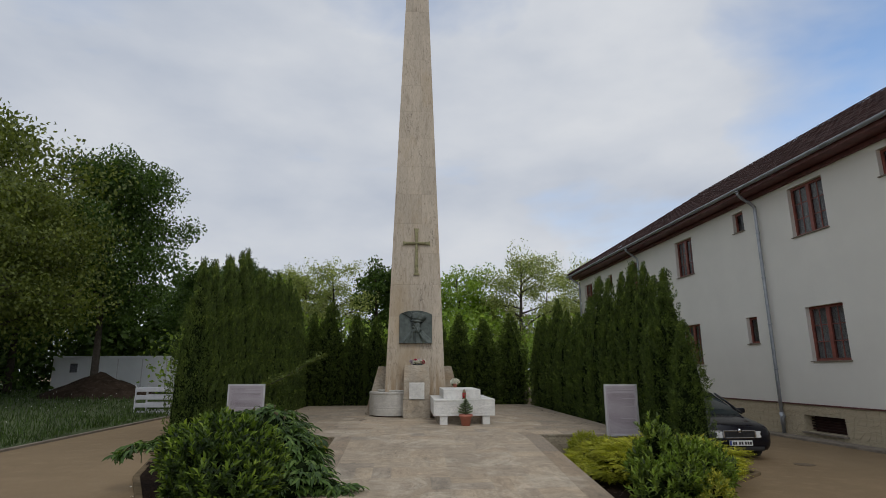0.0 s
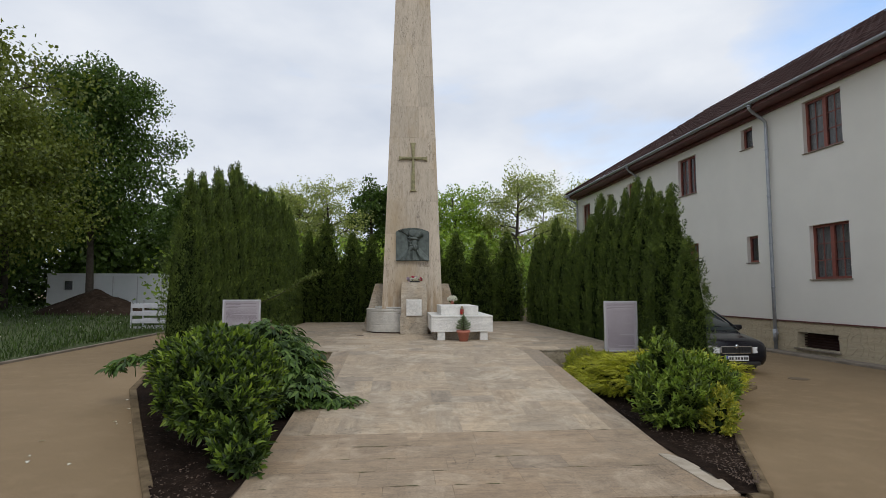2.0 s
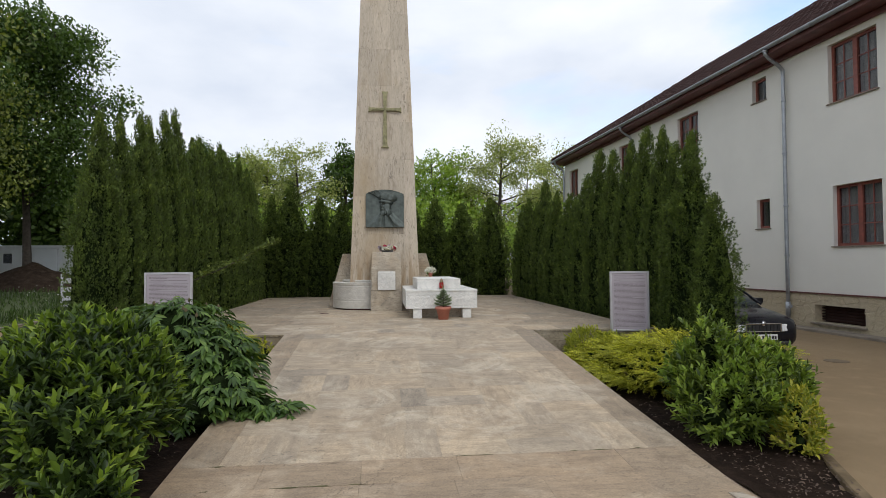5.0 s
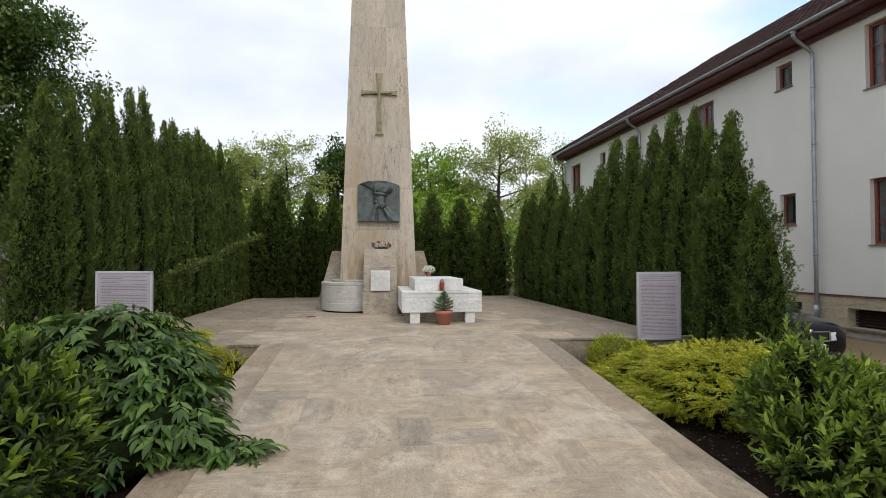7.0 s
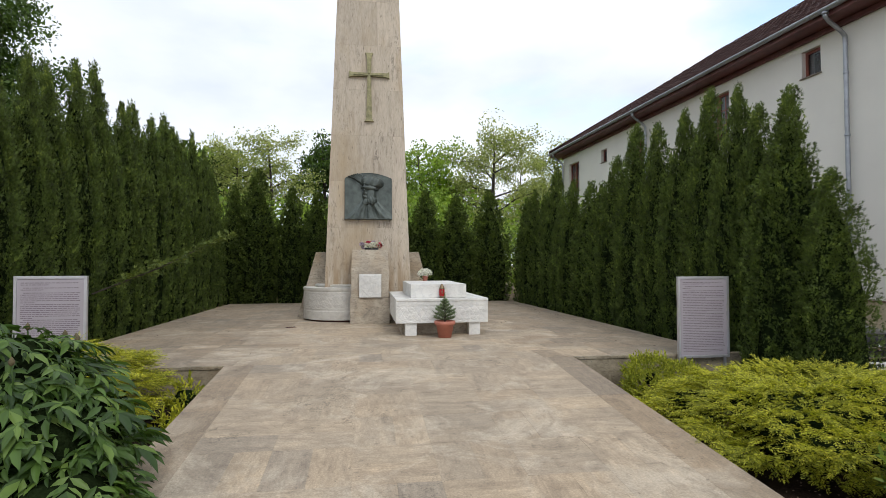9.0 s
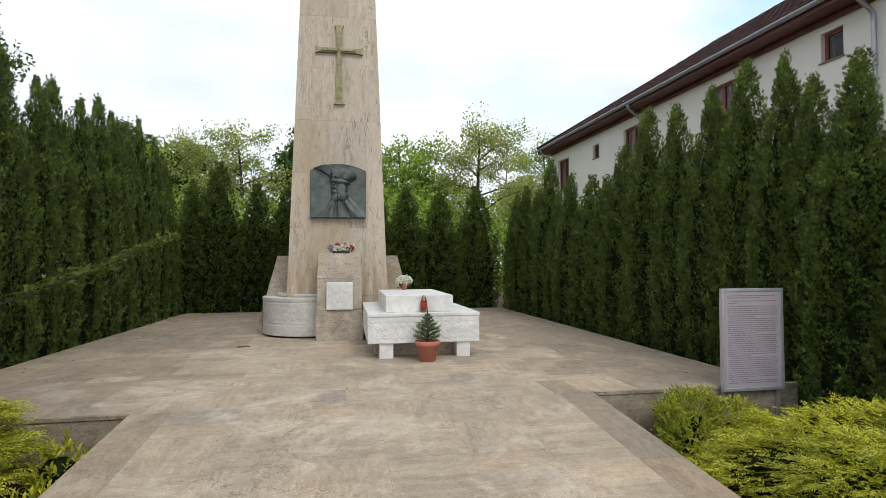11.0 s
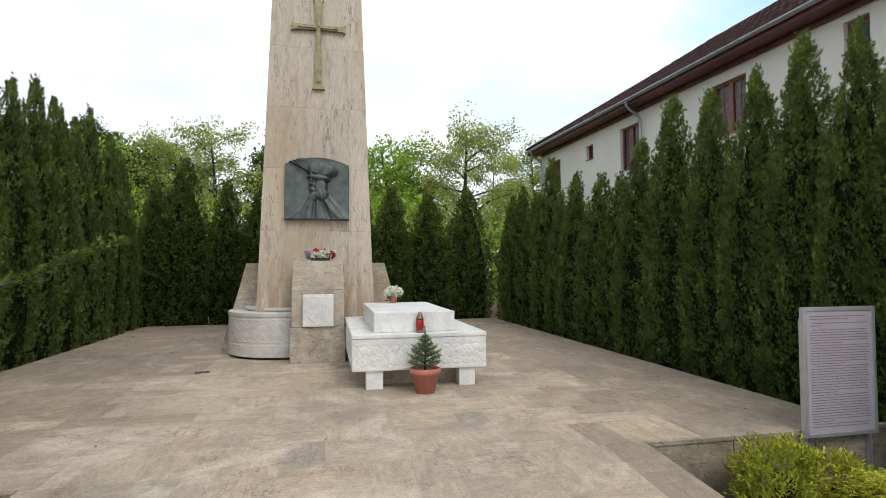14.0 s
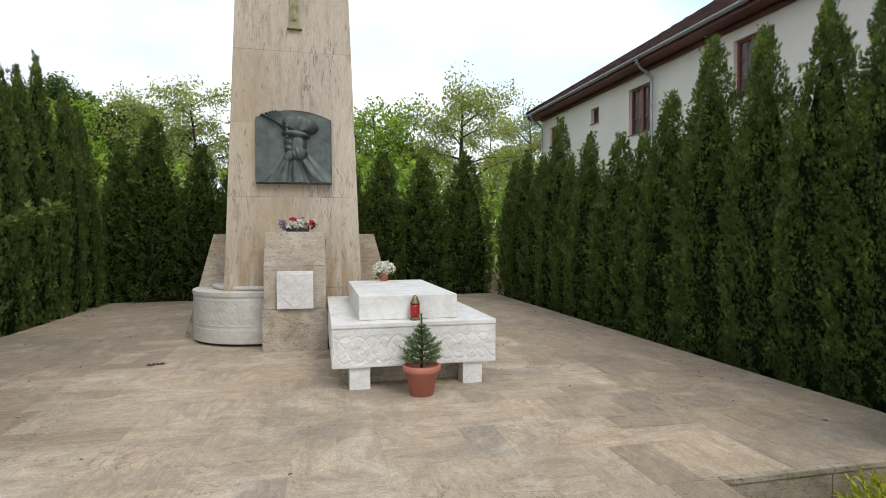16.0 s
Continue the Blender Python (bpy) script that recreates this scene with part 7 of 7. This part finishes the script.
def lay(cells, zf, parent, keep, foot=0.0):
    """Lays paving pieces: those that keep() picks as parts, the rest joined."""
    rv, rf, made = [], [], 0
    for x0, x1, y0, y1 in cells:
        turned = (y1 - y0) > (x1 - x0)
        cx, cy = (x0 + x1) / 2, (y0 + y1) / 2
        zc = zf(cy)
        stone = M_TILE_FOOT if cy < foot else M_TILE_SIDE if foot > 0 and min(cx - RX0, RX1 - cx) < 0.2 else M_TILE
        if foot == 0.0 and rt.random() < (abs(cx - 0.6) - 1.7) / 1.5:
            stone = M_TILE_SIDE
        vs, fs = tile_piece(x0, x1, y0, y1, zf, parent, rt.uniform(0.0, 0.0015))
        if keep(cx, cy) and made < 300:
            if turned:
                loc = [(x - cx, y - cy, z - zc) for x, y, z in vs]
                ob = part("tile", mesh_of("tile", loc, fs, stone), None, parent)
                ob.location = (cx, cy, zc)
            else:
                loc = [((y - cy), -(x - cx), z - zc) for x, y, z in vs]
                ob = part("tile", mesh_of("tile", loc, fs, stone), None, parent)
                ob.matrix_basis = pose(cx, cy, zc, 0, 0, 90)
            made += 1
        else:
            b = len(rv)
            rv += vs
            rf += [tuple(b + i for i in f) for f in fs]
    if rv:
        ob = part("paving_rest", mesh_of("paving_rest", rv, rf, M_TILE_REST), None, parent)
        tagged(ob, kind="stuff")


def weave(x0, x1, y0, y1, m):
    """Basket-woven slabs: pairs laid by turns along and across."""
    nx, ny = max(1, round((x1 - x0) / m)), max(1, round((y1 - y0) / m))
    dx, dy = (x1 - x0) / nx, (y1 - y0) / ny
    out = []
    for j in range(ny):
        for i in range(nx):
            a, b = x0 + i * dx, y0 + j * dy
            flip = (i + j) % 2 == 0
            if rt.random() < 0.15:
                flip = not flip
            if flip:
                s = dx * rt.choice((0.5, 0.5, 0.45, 0.55))
                out += [(a, a + s, b, b + dy), (a + s, a + dx, b, b + dy)]
            else:
                s = dy * rt.choice((0.5, 0.5, 0.45, 0.55))
                out += [(a, a + dx, b, b + s), (a, a + dx, b + s, b + dy)]
    return out


def courses(x0, x1, y0, y1, h, w):
    out = []
    n = max(1, round((y1 - y0) / h))
    for j in range(n):
        a, b = y0 + (y1 - y0) * j / n, y0 + (y1 - y0) * (j + 1) / n
        x = x0
        first = w * rt.uniform(0.3, 1.0)
        while x < x1 - 0.001:
            e = min(x1, x + first)
            if x1 - e < 0.15:
                e = x1
            out.append((x, e, a, b))
            x = e
            first = w * rt.uniform(0.75, 1.2)
    return out


def edge_strip(x0, x1, y0, y1, L):
    out = []
    y = y0
    while y < y1 - 0.001:
        e = min(y1, y + L * rt.uniform(0.8, 1.2))
        if y1 - e < 0.2:
            e = y1
        out.append((x0, x1, y, e))
        y = e
    return out


ramp_cells = courses(RX0 + 0.0, RX1 - 0.0, RY0, 7.4, 0.42, 0.75)
ramp_cells += edge_strip(RX0, RX0 + 0.36, 7.4, TY0, 0.9) + edge_strip(RX1 - 0.36, RX1, 7.4, TY0, 0.9)
ramp_cells += weave(RX0 + 0.36, RX1 - 0.36, 7.4, TY0, 0.62)
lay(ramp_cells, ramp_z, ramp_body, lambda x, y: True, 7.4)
ter_cells = weave(RX0 + 0.1, RX1 - 0.1, TY0, 15.0, 0.62) + weave(TX0 + 0.35, RX0 + 0.1, TY0 + 0.02, 15.0, 0.62) + weave(RX1 - 0.1, TX1 - 0.35, TY0 + 0.02, 15.0, 0.62)
ter_cells += weave(TX0 + 0.35, TX1 - 0.35, 15.0, TY1 - 0.3, 0.62)
ter_cells += edge_strip(TX0, TX0 + 0.35, TY0 + 0.02, TY1, 0.9) + edge_strip(TX1 - 0.35, TX1, TY0 + 0.02, TY1, 0.9) + courses(TX0 + 0.35, TX1 - 0.35, TY1 - 0.3, TY1, 0.3, 0.9)
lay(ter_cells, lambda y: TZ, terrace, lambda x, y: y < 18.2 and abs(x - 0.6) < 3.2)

# pale broken edge slab and moss at the ramp's foot
M_PALESLAB = travertine("pale_edge_slab", (0.40, 0.345, 0.27), (0.21, 0.175, 0.13), (0.30, 0.24, 0.165), flat=True)
bm = bmesh.new()
rim = [(2.74, 6.50), (2.84, 6.48), (2.93, 6.30), (2.95, 5.95), (2.97, 5.62), (2.93, 5.40), (2.84, 5.36), (2.78, 5.45), (2.76, 5.9)]
up = [bm.verts.new((x, y, ramp_z(y) + 0.012)) for x, y in rim]
dn = [bm.verts.new((x + 0.006, y, ramp_z(y) - 0.03)) for x, y in rim]
bm.faces.new(up[::-1])
for k in range(len(rim)):
    bm.faces.new((up[k], up[(k + 1) % len(rim)], dn[(k + 1) % len(rim)], dn[k]))
bmesh.ops.recalc_face_normals(bm, faces=bm.faces)
part("edge_slab", bm, M_PALESLAB, ramp_body, "pale broken edge slab")
M_MOSS = ground_mat("moss", (0.085, 0.078, 0.035), (0.12, 0.112, 0.045), (0.06, 0.05, 0.03), 9.0, 30.0, 90.0, 0.95, 0.01)
rm = random.Random(3)
FOOT_ROWS = [RY0 + (7.4 - RY0) * j / 5 for j in range(1, 6)]
for k in range(26):
    x, y = (0.0, 6.72) if k == 0 else (rm.uniform(-1.4, 2.7), rm.choice(FOOT_ROWS))
    a, b = (0.07, 0.075) if k == 0 else (rm.uniform(0.03, 0.16), rm.uniform(0.006, 0.016))
    ph_ = rm.uniform(0, 6)
    bm = bmesh.new()
    ring = []
    for j in range(22):
        t_ = j * 6.2832 / 22
        r = 0.75 + 0.3 * math.sin(3 * t_ + ph_) + rm.uniform(-0.25, 0.25)
        ring.append(bm.verts.new((x + a * r * math.cos(t_), y + b * r * math.sin(t_), ramp_z(y) + 0.0025)))
    c = bm.verts.new((x, y, ramp_z(y) + 0.006))
    for j in range(22):
        bm.faces.new((ring[j], ring[(j + 1) % 22], c))
    part("moss_patch", bm, M_MOSS, ramp_body)

# coping and upright facing slabs of the terrace front
for x0, x1 in ((TX0, RX0), (RX1, TX1 + 0.25)):
    x = x0
    while x < x1 - 0.01:
        e = min(x1, x + 0.82)
        if x1 - e < 0.25:
            e = x1
        part("coping", bbox(x + 0.003, e - 0.003, TY0 - 0.035, TY0 + 0.018, TZ - 0.035, TZ + 0.003, 0.005), M_EDGE, terrace)
        part("facing_slab", bbox(x + 0.004, e - 0.004, TY0 - 0.022, TY0 - 0.001, -0.1, TZ - 0.038, 0.004), M_EDGE, terrace)
        x = e

# crazy-paved stones of the building's plinth
ru = random.Random(13)
SU0, SU1 = -6.0, 6.0
cols, rowsn = 58, 5
P = {}
for j in range(rowsn + 1):
    for i in range(cols + 1):
        u = SU0 + (SU1 - SU0) * i / cols + (ru.uniform(-0.09, 0.09) + (0.09 if j % 2 else 0)) * (0 < i < cols)
        z = -0.04 + (ZB - 0.0) * j / rowsn + ru.uniform(-0.07, 0.07) * (0 < j < rowsn)
        P[i, j] = (u, z)
for j in range(rowsn):
    for i in range(cols):
        q = [P[i, j], P[i + 1, j], P[i + 1, j + 1], P[i, j + 1]]
        cu, cz = sum(p[0] for p in q) / 4, sum(p[1] for p in q) / 4
        if vent[0] - 0.12 < cu < vent[1] + 0.12 and vent[2] - 0.1 < cz < vent[3] + 0.05:
            continue
        pts = []
        for k in range(4):
            a, b = q[k], q[(k + 1) % 4]
            pts.append(a)
            pts.append(((a[0] + b[0]) / 2 + ru.uniform(-0.03, 0.03), (a[1] + b[1]) / 2 + ru.uniform(-0.03, 0.03)))
        s = ru.uniform(0.91, 0.97)
        pr = ru.uniform(0.005, 0.013)
        top = [(s * 0.94 * (u - cu), pr, min(s * 0.94 * (z - cz), ZB - 0.045 - cz)) for u, z in pts]
        low = [(s * (u - cu), 0.0, min(s * (z - cz), ZB - 0.04 - cz)) for u, z in pts]
        n = len(pts)
        fs = [tuple(range(n))[::-1]] + [(k, (k + 1) % n, n + (k + 1) % n, n + k) for k in range(n)]
        st = part("stone", mesh_of("stone", top + low, fs, M_STONE), None, plinth)
        st.location = (cu, 0.0, cz)
